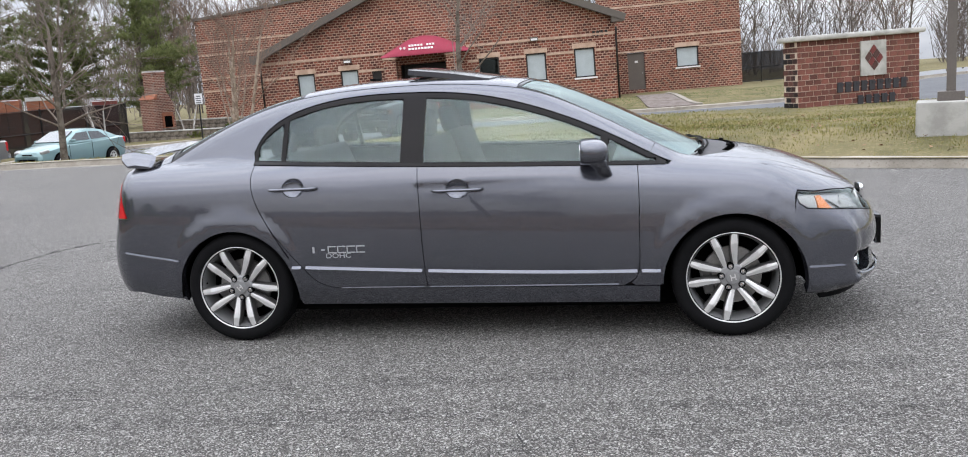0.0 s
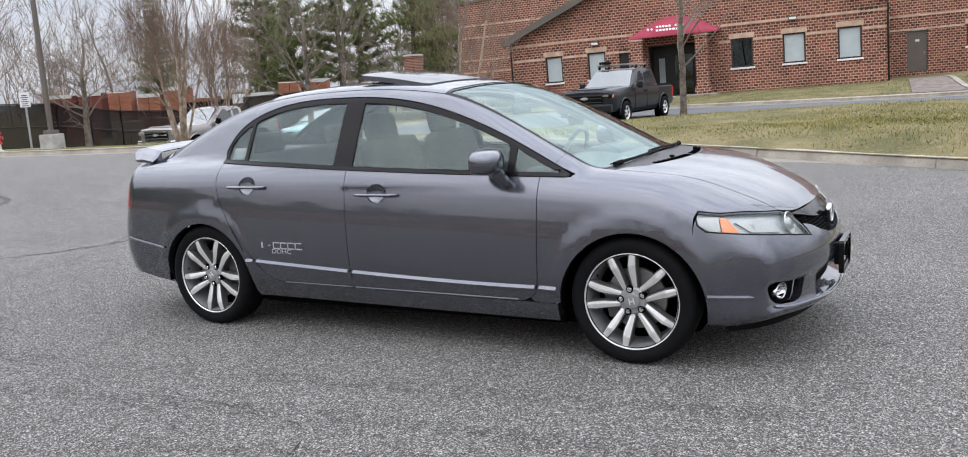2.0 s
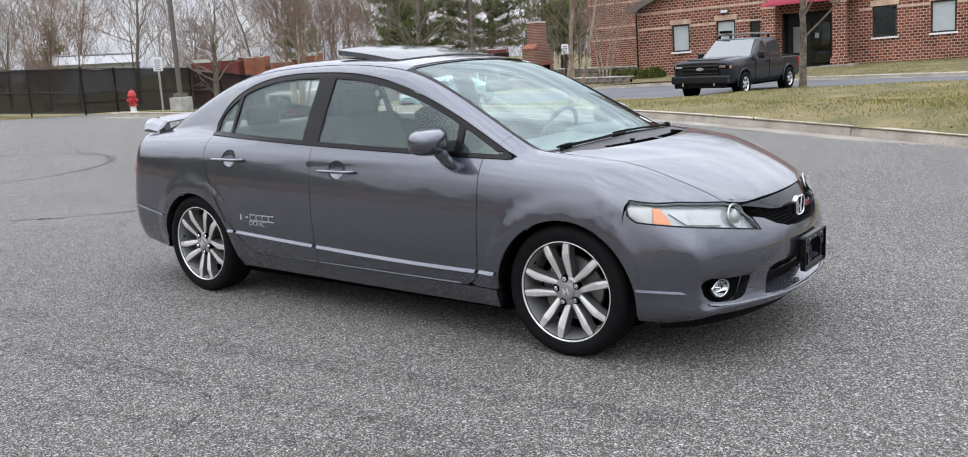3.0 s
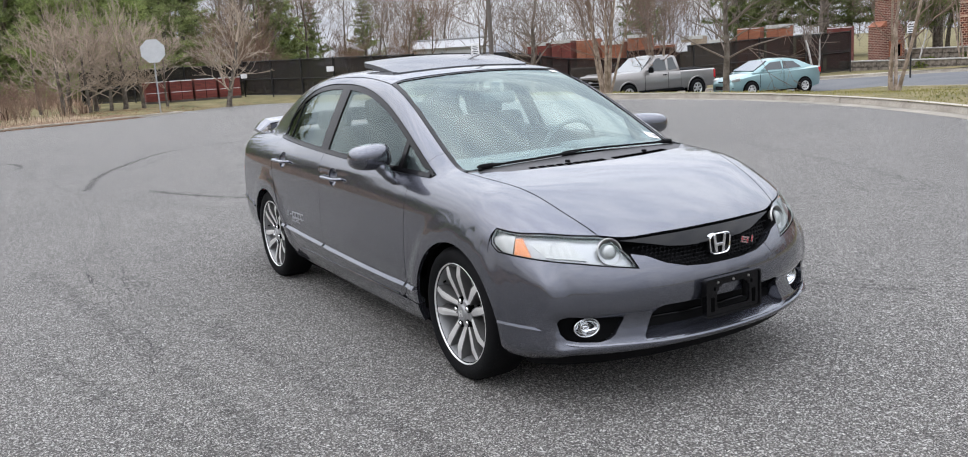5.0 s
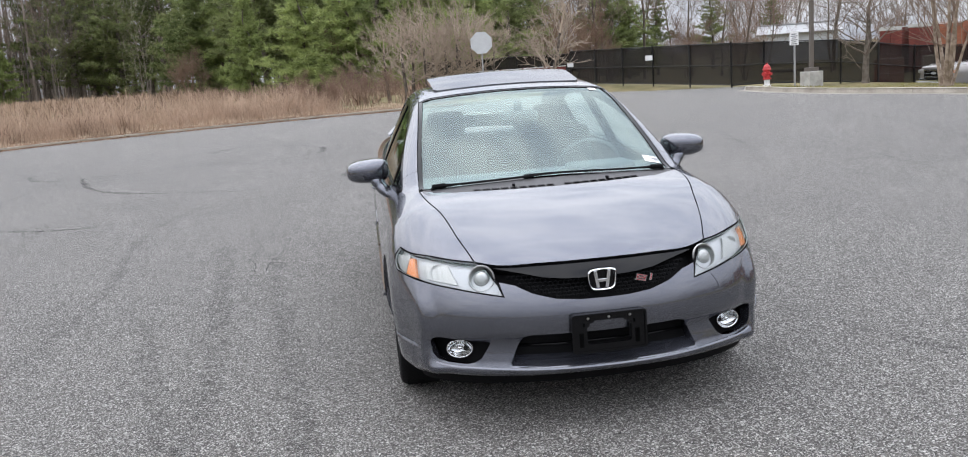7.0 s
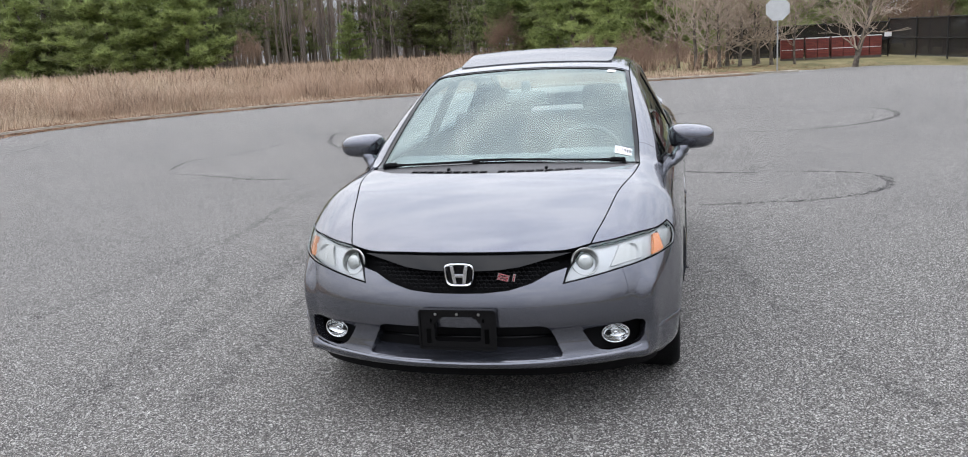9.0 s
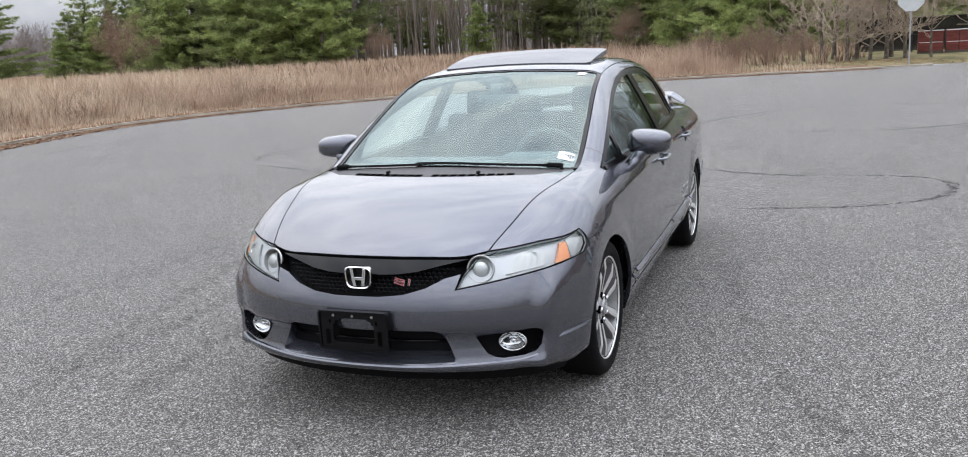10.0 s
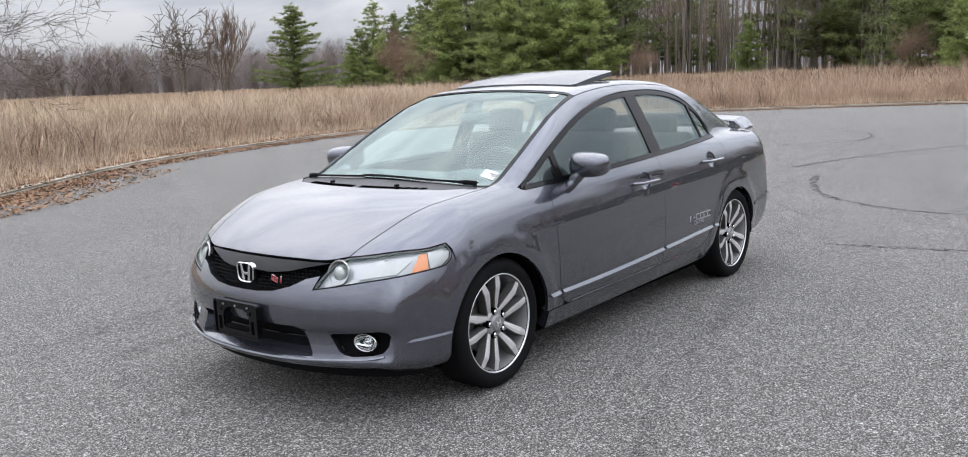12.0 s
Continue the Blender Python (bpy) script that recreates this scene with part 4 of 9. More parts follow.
    frame_loop = ring_at("top", [(0.985, -0.6545)] + [(x, -y) for x, y in screen_edge if x < 0.98]) + ring_at("top", [(x, -y) for x, y in roof_edge[1:]]) + ring_at("top", [(x, -y) for x, y in rear_edge[1:]]) \
        + ring_at("top", [(x, -y) for x, y in deck_edge[1:]]) + ring_at("side", [(-2.12, 0.985), (-2.09, 0.93), (-2.055, 0.86), (-2.02, 0.78), (-2.0, 0.734), (-1.93, 0.690), (-1.86, 0.658), (-1.70, 0.645), (-1.59, 0.640)]) \
        + ring_at("side", arc(*r_arch, 112, 25, 22)) + ring_at("side", [(-1.020, 0.47), (-1.012, 0.478)]) + ring_at("side", door_rear_edge[::-1][14:]) \
        + ring_at("side", [tuple(v) for v in dlo_top if v[0] < 0.95] + [pillar_foot])
    ring_panel("side_frame", frame_loop, PAINT, sedan, h=0.03)
    sill = [(0.985, 0.205), (0.988, 0.300)] + [tuple(v) for v in door_front_edge[::-1][0:1]] + [(x, 0.303 + 0.012 * (0.8 - x) / 1.57) for x in np.linspace(0.7, -0.7, 9)] + [tuple(v) for v in door_rear_edge[::-1][:14]] + [(-1.02, 0.50)] + arc(*r_arch, 28, -8, 6) + [(-0.99, 0.215)]
    side_panel("side_sill", sill, PAINT, sedan, lip=0.06)
    # glass and its dark frame
    def pane(x0, x1, top_in, bottom_in):
        top = [(x, z) for x, z in dlo_top if x0 < x < x1]
        up = spline([v[0] for v in dlo_top], [v[1] for v in dlo_top])
        xs = np.linspace(x0, x1, 26)
        return [(x, float(belt(x)) + bottom_in) for x in xs] + [(x, max(float(up(x)) - top_in, float(belt(x)) + bottom_in + 0.012)) for x in xs[::-1]]
    panes = {"rear_quarter_glass": pane(-1.218, -1.075, 0.030, 0.022), "rear_door_glass": pane(-1.045, -0.375, 0.030, 0.022), "front_door_glass": pane(-0.245, 0.705, 0.030, 0.022), "front_quarter_glass": pane(0.745, 0.985, 0.028, 0.020)}
    side_panel("window_frame", dlo, PILLAR, sedan, holes=list(panes.values()), gap=0.001, sink=0.004, lip=0.03, h=0.04)
    for nm, lp in panes.items():
        home = doors["rear" if "rear" in nm else "front", s]
        g = side_panel("window_glass", lp, GLASS, home, sink=0.010, gap=-0.006, lip=0, h=0.05)
        g.visible_shadow = False
    rail = [(x, float(belt(x)) - 0.004) for x in np.linspace(-1.235, 1.03, 24)] + [(x, float(belt(x)) + 0.012) for x in np.linspace(1.02, -1.235, 24)]
    side_panel("belt_moulding", rail, GLOSS_BLACK, sedan, sink=-0.005, gap=0, lip=0.012, h=0.06)
    # rub strips on wing and bumpers
    for x0, x1 in ((0.895, 0.990), (1.722, 1.935), (-2.03, -1.69), (-1.005, -0.955)):
        ridge("rub_strip", "side", [(x, float(strip_z(x))) for x in np.linspace(x0, x1, 14)], sedan, flip, *((0.006, 0.006, 0.008) if abs(x0) > 1.1 else ()))
    # wheel wells
    for cx, cz, r in ARCHES:
        bm = bmesh.new()
        ring = []
        for yy in (0.83, 0.45):
            ring.append([bm.verts.new((cx + (r + 0.004) * math.cos(a), s * yy, cz + (r + 0.004) * math.sin(a))) for a in np.linspace(radians(-4), radians(184), 30)])
        for k in range(29):
            bm.faces.new((ring[0][k], ring[0][k + 1], ring[1][k + 1], ring[1][k]))
        bm.faces.new(ring[1])
        part("wheel_well", bm, LINER, sedan, smooth=False)
    # door mirror: a rounded shell cut off flat behind, where the glass sits
    bm = bmesh.new()
    nu, nv, grid = 32, 20, []
    pw = lambda c, e: math.copysign(abs(c) ** e, c)
    for i in range(nv + 1):
        b = -math.pi / 2 + math.pi * i / nv
        row = []
        for k in range(nu):
            a = 2 * math.pi * k / nu
            q = Vector((0.092 * pw(math.cos(b), 0.72) * pw(math.cos(a), 0.85), 0.118 * pw(math.cos(b), 0.62) * pw(math.sin(a), 0.75), 0.064 * pw(math.sin(b), 0.72)))
            q.x -= 0.16 * (q.y + 0.05)
            q.z *= 1 + 0.9 * (q.y + 0.02)
            q.x = max(q.x, -0.058 - 0.10 * q.y)
            row.append(bm.verts.new(Vector((0.662, -0.912, 1.010)) + q))
        grid.append(row)
    for a, b in zip(grid, grid[1:]):
        for k in range(nu):
            bm.faces.new((a[k], a[(k + 1) % nu], b[(k + 1) % nu], b[k]))
    bmesh.ops.remove_doubles(bm, verts=bm.verts, dist=0.0008)
    if flip:
        bmesh.ops.scale(bm, vec=(1, -1, 1), verts=bm.verts)
    door_mirror = part("door_mirror", bm, PAINT, sedan, smooth=True)
    bm = bmesh.new()
    add_tube(bm, bend([(0.728, -0.795, 0.866), (0.720, -0.822, 0.892), (0.700, -0.850, 0.932), (0.682, -0.880, 0.975)], 4), [0.040] * 5 + [0.046] * 4 + [0.052] * 4, 12, flat=0.62)
    if flip:
        bmesh.ops.scale(bm, vec=(1, -1, 1), verts=bm.verts)
    part("mirror_foot", bm, PAINT, door_mirror, smooth=True)
    bm = bmesh.new()
    rim = [bm.verts.new((0.6015 - 0.10 * 0.080 * pw(math.sin(a), 0.6), -0.912 + 0.080 * pw(math.sin(a), 0.6), 1.010 + 0.042 * pw(math.cos(a), 0.6))) for a in np.linspace(0, 2 * math.pi, 28, endpoint=False)]
    back_rim = [bm.verts.new(v.co + Vector((0.006, 0, 0))) for v in rim]
    bm.faces.new(rim)
    bm.faces.new(back_rim[::-1])
    for k in range(28):
        bm.faces.new((rim[k], rim[(k + 1) % 28], back_rim[(k + 1) % 28], back_rim[k]))
    if flip:
        bmesh.ops.scale(bm, vec=(1, -1, 1), verts=bm.verts)
    part("mirror_glass", bm, MIRROR_GLASS, door_mirror)
    # headlamp
    tip = nose_at("top", [(x, y) for x, y in lamp_top], 1)
    low_edge = nose_at("side", [(1.668, 0.730), (1.678, 0.700), (1.715, 0.672)], 1) + nose_at("front", [(0.752, 0.652), (0.70, 0.643), (0.62, 0.631), (0.52, 0.614), (0.410, 0.597)])
    inner = nose_at("front", [(0.430, 0.650), (0.470, 0.712)])
    lamp_loop = tip + low_edge + inner
    s_panel = lambda nm, lp, mt, pr, **kw: panel(nm, "nose", lp, mt, pr, mirror=(s < 0), **kw)
    head = s_panel("headlamp", lamp_loop, LENS, sedan, h=0.025, lip=0.0, gap=0.003, label="clear headlamp with amber side reflector")
    head.visible_shadow = False
    s_panel("lamp_housing", lamp_loop, LAMP_GREY, head, h=0.03, sink=0.026, lip=-0.026, gap=0.004)
    s_panel("lamp_gasket", lamp_loop, TRIM_BLACK, head, h=0.03, sink=0.006, lip=0.02, gap=-0.0015, holes=[[tuple(v) for v in shrunk(np.array(lamp_loop), 0.003)]])
    amb = nose_at("side", [(1.768, 0.732), (1.794, 0.734), (1.856, 0.660), (1.787, 0.664)], 1)
    s_panel("amber_reflector", amb, AMBER, head, h=0.015, sink=0.012, gap=0, lip=0.02)
    outer = nose_at("side", [(1.672, 0.736), (1.764, 0.740), (1.782, 0.667), (1.728, 0.678), (1.684, 0.704)], 1)
    s_panel("side_reflector", outer, REFLECTOR, head, h=0.008, sink=0.012, gap=0, lip=0.01, shape=fluted, reshade=True)
    mid = nose_at("front", [(0.748, 0.712), (0.690, 0.722), (0.622, 0.724), (0.590, 0.644), (0.722, 0.660)])
    s_panel("main_reflector", mid, REFLECTOR, head, h=0.009, sink=0.016, gap=0.002, lip=0.012, shape=fluted, reshade=True)
    c = on("front", [(0.492, 0.668)])[0]
    nn = slope(c[None])[0]
    turn = Vector((nn[0], s * nn[1] * 0.6, nn[2] * 0.4)).to_track_quat("Y", "Z").to_matrix()
    bm = bmesh.new()
    add_lathe(bm, [(0.057, -0.014), (0.054, -0.008), (0.050, -0.009), (0.047, -0.020), (0.042, -0.036), (0.036, -0.040), (0.034, -0.022), (0.028, -0.012), (0.016, -0.006), (0.0005, -0.004)], (c[0], s * c[1], c[2]), "y", 32, turn)
    part("lamp_bowl", bm, REFLECTOR, head, smooth=False)
    cb = on("front", [(0.668, 0.690)])[0]
    bm = bmesh.new()
    add_lathe(bm, [(0.030, -0.022), (0.026, -0.03), (0.012, -0.04), (0.008, -0.03), (0.0005, -0.024)], (cb[0], s * cb[1], cb[2]), "y", 24, turn)
    part("bulb_bowl", bm, CHROME, head, smooth=True)
    # fog lamp
    bm = bmesh.new()
    turn = Vector((1, s * 0.25, 0)).to_track_quat("Y", "Z").to_matrix() @ Matrix.Diagonal((1.15, 1, 0.80))
    add_lathe(bm, [(0.052, -0.02), (0.051, 0.003), (0.048, 0.007), (0.045, 0.0), (0.036, -0.014), (0.020, -0.022), (0.012, -0.022), (0.012, -0.004), (0.0005, -0.002)], (2.000, s * 0.600, 0.362), "y", 32, turn)
    fog = part("fog_lamp", bm, CHROME, sedan, smooth=True, label="round fog lamp with chrome reflector")
    bm = bmesh.new()
    add_lathe(bm, [(0.046, 0.004), (0.03, 0.012), (0.0005, 0.014)], (2.000, s * 0.600, 0.362), "y", 32, turn)
    part("fog_lens", bm, LENS, fog, smooth=True)
    # tail lamp
    side_panel("tail_lamp", [(-2.105, 0.955), (-2.092, 0.925), (-2.057, 0.86), (-2.022, 0.78), (-2.003, 0.740), (-2.12, 0.738), (-2.125, 0.80), (-2.122, 0.93)], RED_LENS, sedan, h=0.02, gap=0.002, sink=-0.002)

hood_rear = bend([(1.355, 0.515), (1.41, 0.36), (1.452, 0.17), (1.465, 0.0)], 4)
hood_loop = [tuple(v) for v in hood_nose] + [tuple(v) for v in hood_side[1:]] + [tuple(v) for v in hood_rear]
hood_loop = hood_loop + [(x, -y) for x, y in hood_loop[::-1][1:-1]]
panel("bonnet", "top", hood_loop, PAINT, sedan, h=0.03)
panel("bonnet_underside", "top", [(x * 0.985, y) for x, y in hood_loop], LINER, sedan, h=0.08, sink=0.045, lip=0, gap=0)
screen_base = [(1.275, 0.0), (1.268, 0.25), (1.235, 0.50), (1.185, 0.648)]
cowl = [tuple(v) for v in hood_rear[::-1]] + [(1.222, 0.662)] + screen_base[::-1]
cowl = cowl + [(x, -y) for x, y in cowl[::-1][1:-1]]
panel("cowl_panel", "top", cowl, COWL, sedan, h=0.04, sink=0.006, gap=0, lip=0.02)
for k in range(-9, 10):
    if k in (0,):
        continue
    y0 = 0.044 * k
    p = on("top", [(1.428 - 0.10 * (y0 / 0.5) ** 2, y0)])[0]
    bm = bmesh.new()
    for j in range(-2, 3):
        add_box(bm, (p[0], p[1] + 0.0072 * j, p[2] - 0.0055), (0.036, 0.0032, 0.006), Matrix.Rotation(radians(6), 4, "Y"))
    part("cowl_grille", bm, LINER, sedan)
scr = [tuple(v) for v in screen_edge] + [(0.262, 0.50), (0.278, 0.25), (0.285, 0.0)]
scr = screen_base + scr[1:]
scr = scr + [(x, -y) for x, y in scr[::-1][1:-1]]
inner_scr = [tuple(v) for v in shrunk(np.array(scr), 0.022)]
panel("windscreen_surround", "top", scr, GLOSS_BLACK, sedan, holes=[inner_scr], h=0.04, gap=0.001, sink=0.003, lip=0.02)
ws = panel("windscreen", "top", inner_scr, SCREEN, sedan, h=0.05, gap=-0.003, sink=0.007, lip=0)
ws.visible_shadow = False
rw = [tuple(v) for v in rear_edge] + [(-1.83, 0.3), (-1.84, 0.0)]
rw = rw + [(x, -y) for x, y in rw[::-1][1:]] + [(-0.955, -0.3), (-0.945, 0.0), (-0.955, 0.3)]
inner_rw = [tuple(v) for v in shrunk(np.array(rw), 0.035)]
panel("rear_screen_surround", "top", rw, GLOSS_BLACK, sedan, holes=[inner_rw], h=0.05, sink=0.003)
rg = panel("rear_screen", "top", inner_rw, GLASS, sedan, h=0.06, gap=-0.003, sink=0.007, lip=0)
rg.visible_shadow = False
deck = [tuple(v) for v in deck_edge] + [(-2.095, 0.3), (-2.105, 0.0)]
deck = deck + [(x, -y) for x, y in deck[::-1][1:]] + [(-1.83, -0.3), (-1.84, 0.0), (-1.83, 0.3)]
panel("boot_lid", "top", deck, PAINT, sedan, h=0.04)
# roof with the sunroof's opening
roof = [tuple(v) for v in roof_edge] + [(-0.955, 0.3), (-0.945, 0.0)]
roof = roof + [(x, -y) for x, y in roof[::-1][1:]] + [(0.262, -0.50), (0.278, -0.25), (0.285, 0.0), (0.278, 0.25), (0.262, 0.50)]
hole = [(0.08, 0.40), (0.06, 0.43), (-0.33, 0.43), (-0.36, 0.40)]
hole = hole + [(x, -y) for x, y in hole[::-1]]
panel("roof_panel", "top", roof, PAINT, sedan, holes=[hole], h=0.04, lip=0.03)


def tilted(p):
    p = p.copy()
    p[:, 2] += 0.006 + np.clip((0.09 - p[:, 0]) / 0.47, 0, 1) * 0.052
    return p


lid = [(0.105, 0.0), (0.10, 0.30), (0.085, 0.44), (0.05, 0.462), (-0.34, 0.468), (-0.385, 0.44), (-0.395, 0.25), (-0.40, 0.0)]
lid = lid + [(x, -y) for x, y in lid[::-1][1:-1]]
panel("sunroof_panel", "top", lid, ROOF_GLASS, sedan, h=0.04, lip=0.028, shape=tilted, reshade=True, label="tinted glass sunroof panel tilted up at the rear")

# front bumper
half = nose_at("front", [(0.0, 0.572), (0.10, 0.573), (0.20, 0.582), (0.29, 0.606), (0.36, 0.640), (0.425, 0.655)]) + [low_edge[-1]] + low_edge[::-1][1:] \
    + nose_at("side", [(1.661, 0.70), (1.658, 0.66), (1.655, 0.640), (1.60, 0.634)] + arc(*f_arch, 58, -12, 16) + [(1.722, 0.232), (1.80, 0.226), (1.90, 0.218)], 1) \
    + nose_at("front", [(0.66, 0.215), (0.50, 0.212), (0.30, 0.212), (0.0, 0.212)])
both = half + [(-u, v) for u, v in half[::-1][1:-1]]
intake = nose_at("front", [(0.0, 0.432), (0.318, 0.434), (0.345, 0.425), (0.368, 0.385), (0.398, 0.318), (0.396, 0.304), (0.20, 0.297), (0.0, 0.296)])
intake = intake + [(-u, v) for u, v in intake[::-1][1:-1]]
fog_r = nose_at("front", [(0.480, 0.398), (0.495, 0.405), (0.60, 0.411), (0.682, 0.418), (0.706, 0.412), (0.712, 0.395), (0.706, 0.352), (0.690, 0.328), (0.655, 0.315), (0.580, 0.311), (0.548, 0.318), (0.520, 0.335)])
fog_l = [(-u, v) for u, v in fog_r]


def bumper_form(p):
    """The crease at the corners and the lip that juts out below the intakes."""
    p = p.copy()
    y, z = np.abs(p[:, 1]), p[:, 2]
    inset = np.interp(z, (0.288, 0.300, 0.40, 0.412, 0.440), (0.0, 0.016, 0.022, 0.016, 0.0))
    p[:, 0] -= inset * np.clip((0.755 - y) / 0.035, 0, 1)
    chin = np.interp(z, (0.212, 0.245, 0.266), (0.110, 0.040, 0.0))
    p[:, 0] -= chin * np.clip((p[:, 0] - 1.80) / 0.2, 0, 1)
    p[:, 1] -= 0.3 * chin * np.sign(p[:, 1]) * np.clip((y - 0.5) / 0.2, 0, 1)
    corner = np.clip(1 - np.abs(y - 0.738 - 0.12 * (z - 0.45)) / 0.060, 0, 1) * np.clip((0.66 - z) / 0.10, 0, 1)
    p[:, 0] += 0.019 * corner
    p[:, 1] += 0.010 * corner * np.sign(p[:, 1])
    return p


bump = panel("front_bumper", "nose", both, PAINT, sedan, holes=[intake, fog_r, fog_l], h=0.016, lip=0.05, shape=bumper_form, reshade=True, label="painted front bumper")
ridge("bumper_lip", "nose", [tuple(w) for w in bend(nose_at("front", [(-0.70, 0.313), (-0.66, 0.306), (-0.56, 0.302), (-0.40, 0.296), (0.0, 0.289), (0.40, 0.296), (0.56, 0.302), (0.66, 0.306), (0.70, 0.313)]), 8)], bump, False, 0.004, 0.003, 0.009)
for lp in (intake, fog_r, fog_l):
    panel("intake_backing", "nose", [(u * 1.05, v) for u, v in lp], TRIM_BLACK, bump, h=0.05, sink=0.075, lip=0, gap=-0.02)
shelf = bmesh.new()
rows = []
for yy in np.linspace(-0.41, 0.41, 29):
    c = on("front", [(yy, 0.292)])[0]
    rows.append([shelf.verts.new((c[0] - d, yy * (1 - 0.6 * d), c[2] + e)) for d, e in ((0.006, 0.0), (0.010, 0.004), (0.074, 0.040), (0.074, 0.004))])
for a, b in zip(rows, rows[1:]):
    for k in range(3):
        shelf.faces.new((a[k], b[k], b[k + 1], a[k + 1]))
part("intake_shelf", shelf, PAINT, bump)
bm = bmesh.new()
add_tube(bm, [(2.075, -0.36, 0.372), (2.112, -0.2, 0.372), (2.118, 0, 0.372), (2.112, 0.2, 0.372), (2.075, 0.36, 0.372)], 0.007, 8)
part("intake_bar", bm, GLOSS_BLACK, bump, smooth=True)
air = nose_at("front", [(0.0, 0.25), (0.5, 0.248), (0.66, 0.246)]) + nose_at("side", [(1.90, 0.242), (1.80, 0.22), (1.80, 0.175)], 1) + nose_at("front", [(0.60, 0.175), (0.3, 0.18), (0.0, 0.18)])
air = air + [(-u, v) for u, v in air[::-1][1:-1]]
panel("air_dam", "nose", air, TRIM_BLACK, sedan, h=0.04, sink=0.035, lip=0.02, gap=0)
# grille: gloss bar over a mesh
g_half = nose_at("front", [(0.0, 0.575), (0.10, 0.576), (0.20, 0.585), (0.29, 0.609), (0.36, 0.642), (0.425, 0.657), (0.452, 0.690), (0.470, 0.715)]) + nose_at("top", [(2.028, 0.42), (2.056, 0.30), (2.073, 0.15), (2.078, 0.0)])
g_loop = g_half + [(-u, v) for u, v in g_half[::-1][1:-1]]
grille = panel("grille", "nose", g_loop, TRIM_BLACK, sedan, h=0.03, sink=0.075, lip=-0.07, gap=-0.004, label="gloss black grille with mesh and chrome badge")
b_half = nose_at("front", [(0.0, 0.652), (0.085, 0.652), (0.16, 0.655), (0.24, 0.664), (0.33, 0.684), (0.44, 0.708)]) + nose_at("top", [(2.038, 0.36), (2.062, 0.15), (2.068, 0.0)])
b_loop = b_half + [(-u, v) for u, v in b_half[::-1][1:-1]]
panel("grille_bar", "nose", b_loop, GLOSS_BLACK, grille, h=0.03, sink=0.012, lip=0.03, gap=0.003)
mesh_bm = bmesh.new()
for row in range(7):
    for k in range(-22, 23):
        yy, zz = 0.021 * k + (0.0105 if row % 2 else 0), 0.580 + 0.0135 * row
        if abs(yy) < 0.055 or not inside_of([np.array([(0.44, 0.69), (0.36, 0.645), (0.28, 0.60), (0.18, 0.578), (-0.18, 0.578), (-0.28, 0.60), (-0.36, 0.645), (-0.44, 0.69)])], np.array([(yy, zz)]))[0]:
            continue
        c = on("front", [(yy, zz)])[0]
        x0 = c[0] - 0.034
        hexa = [(x0, yy + 0.0115 * math.cos(a), zz + 0.0088 * math.sin(a)) for a in np.linspace(math.pi / 6, math.pi * 13 / 6, 7)]
        inn = [(x0 + 0.004, yy + 0.0085 * math.cos(a), zz + 0.0062 * math.sin(a)) for a in np.linspace(math.pi / 6, math.pi * 13 / 6, 7)]
        a, b = [mesh_bm.verts.new(v) for v in hexa[:6]], [mesh_bm.verts.new(v) for v in inn[:6]]
        for i in range(6):
            mesh_bm.faces.new((a[i], a[(i + 1) % 6], b[(i + 1) % 6], b[i]))
part("grille_mesh", mesh_bm, TRIM_BLACK, grille)["kind"] = "stuff"


def badge_ring(bm, w, h, t, x):
    """A rounded frame, wider above than below."""
    out, inn = [], []
    for k in range(32):
        a = 2 * math.pi * k / 32
        cy, cz = math.copysign(abs(math.cos(a)) ** 0.5, math.cos(a)), math.copysign(abs(math.sin(a)) ** 0.5, math.sin(a))
        out.append((w * cy * (1 + 0.08 * cz), h * cz))
        inn.append(((w - t) * cy * (1 + 0.08 * cz), (h - t) * cz))
    lay = [[bm.verts.new((x + d, y, 0.640 + z)) for y, z in lp] for lp, d in ((out, -0.012), (out, 0.004), ([((a[0] + b[0]) / 2, (a[1] + b[1]) / 2) for a, b in zip(out, inn)], 0.008), (inn, 0.004), (inn, -0.012))]
    for a, b in zip(lay, lay[1:]):
        for k in range(32):
            bm.faces.new((a[k], a[(k + 1) % 32], b[(k + 1) % 32], b[k]))


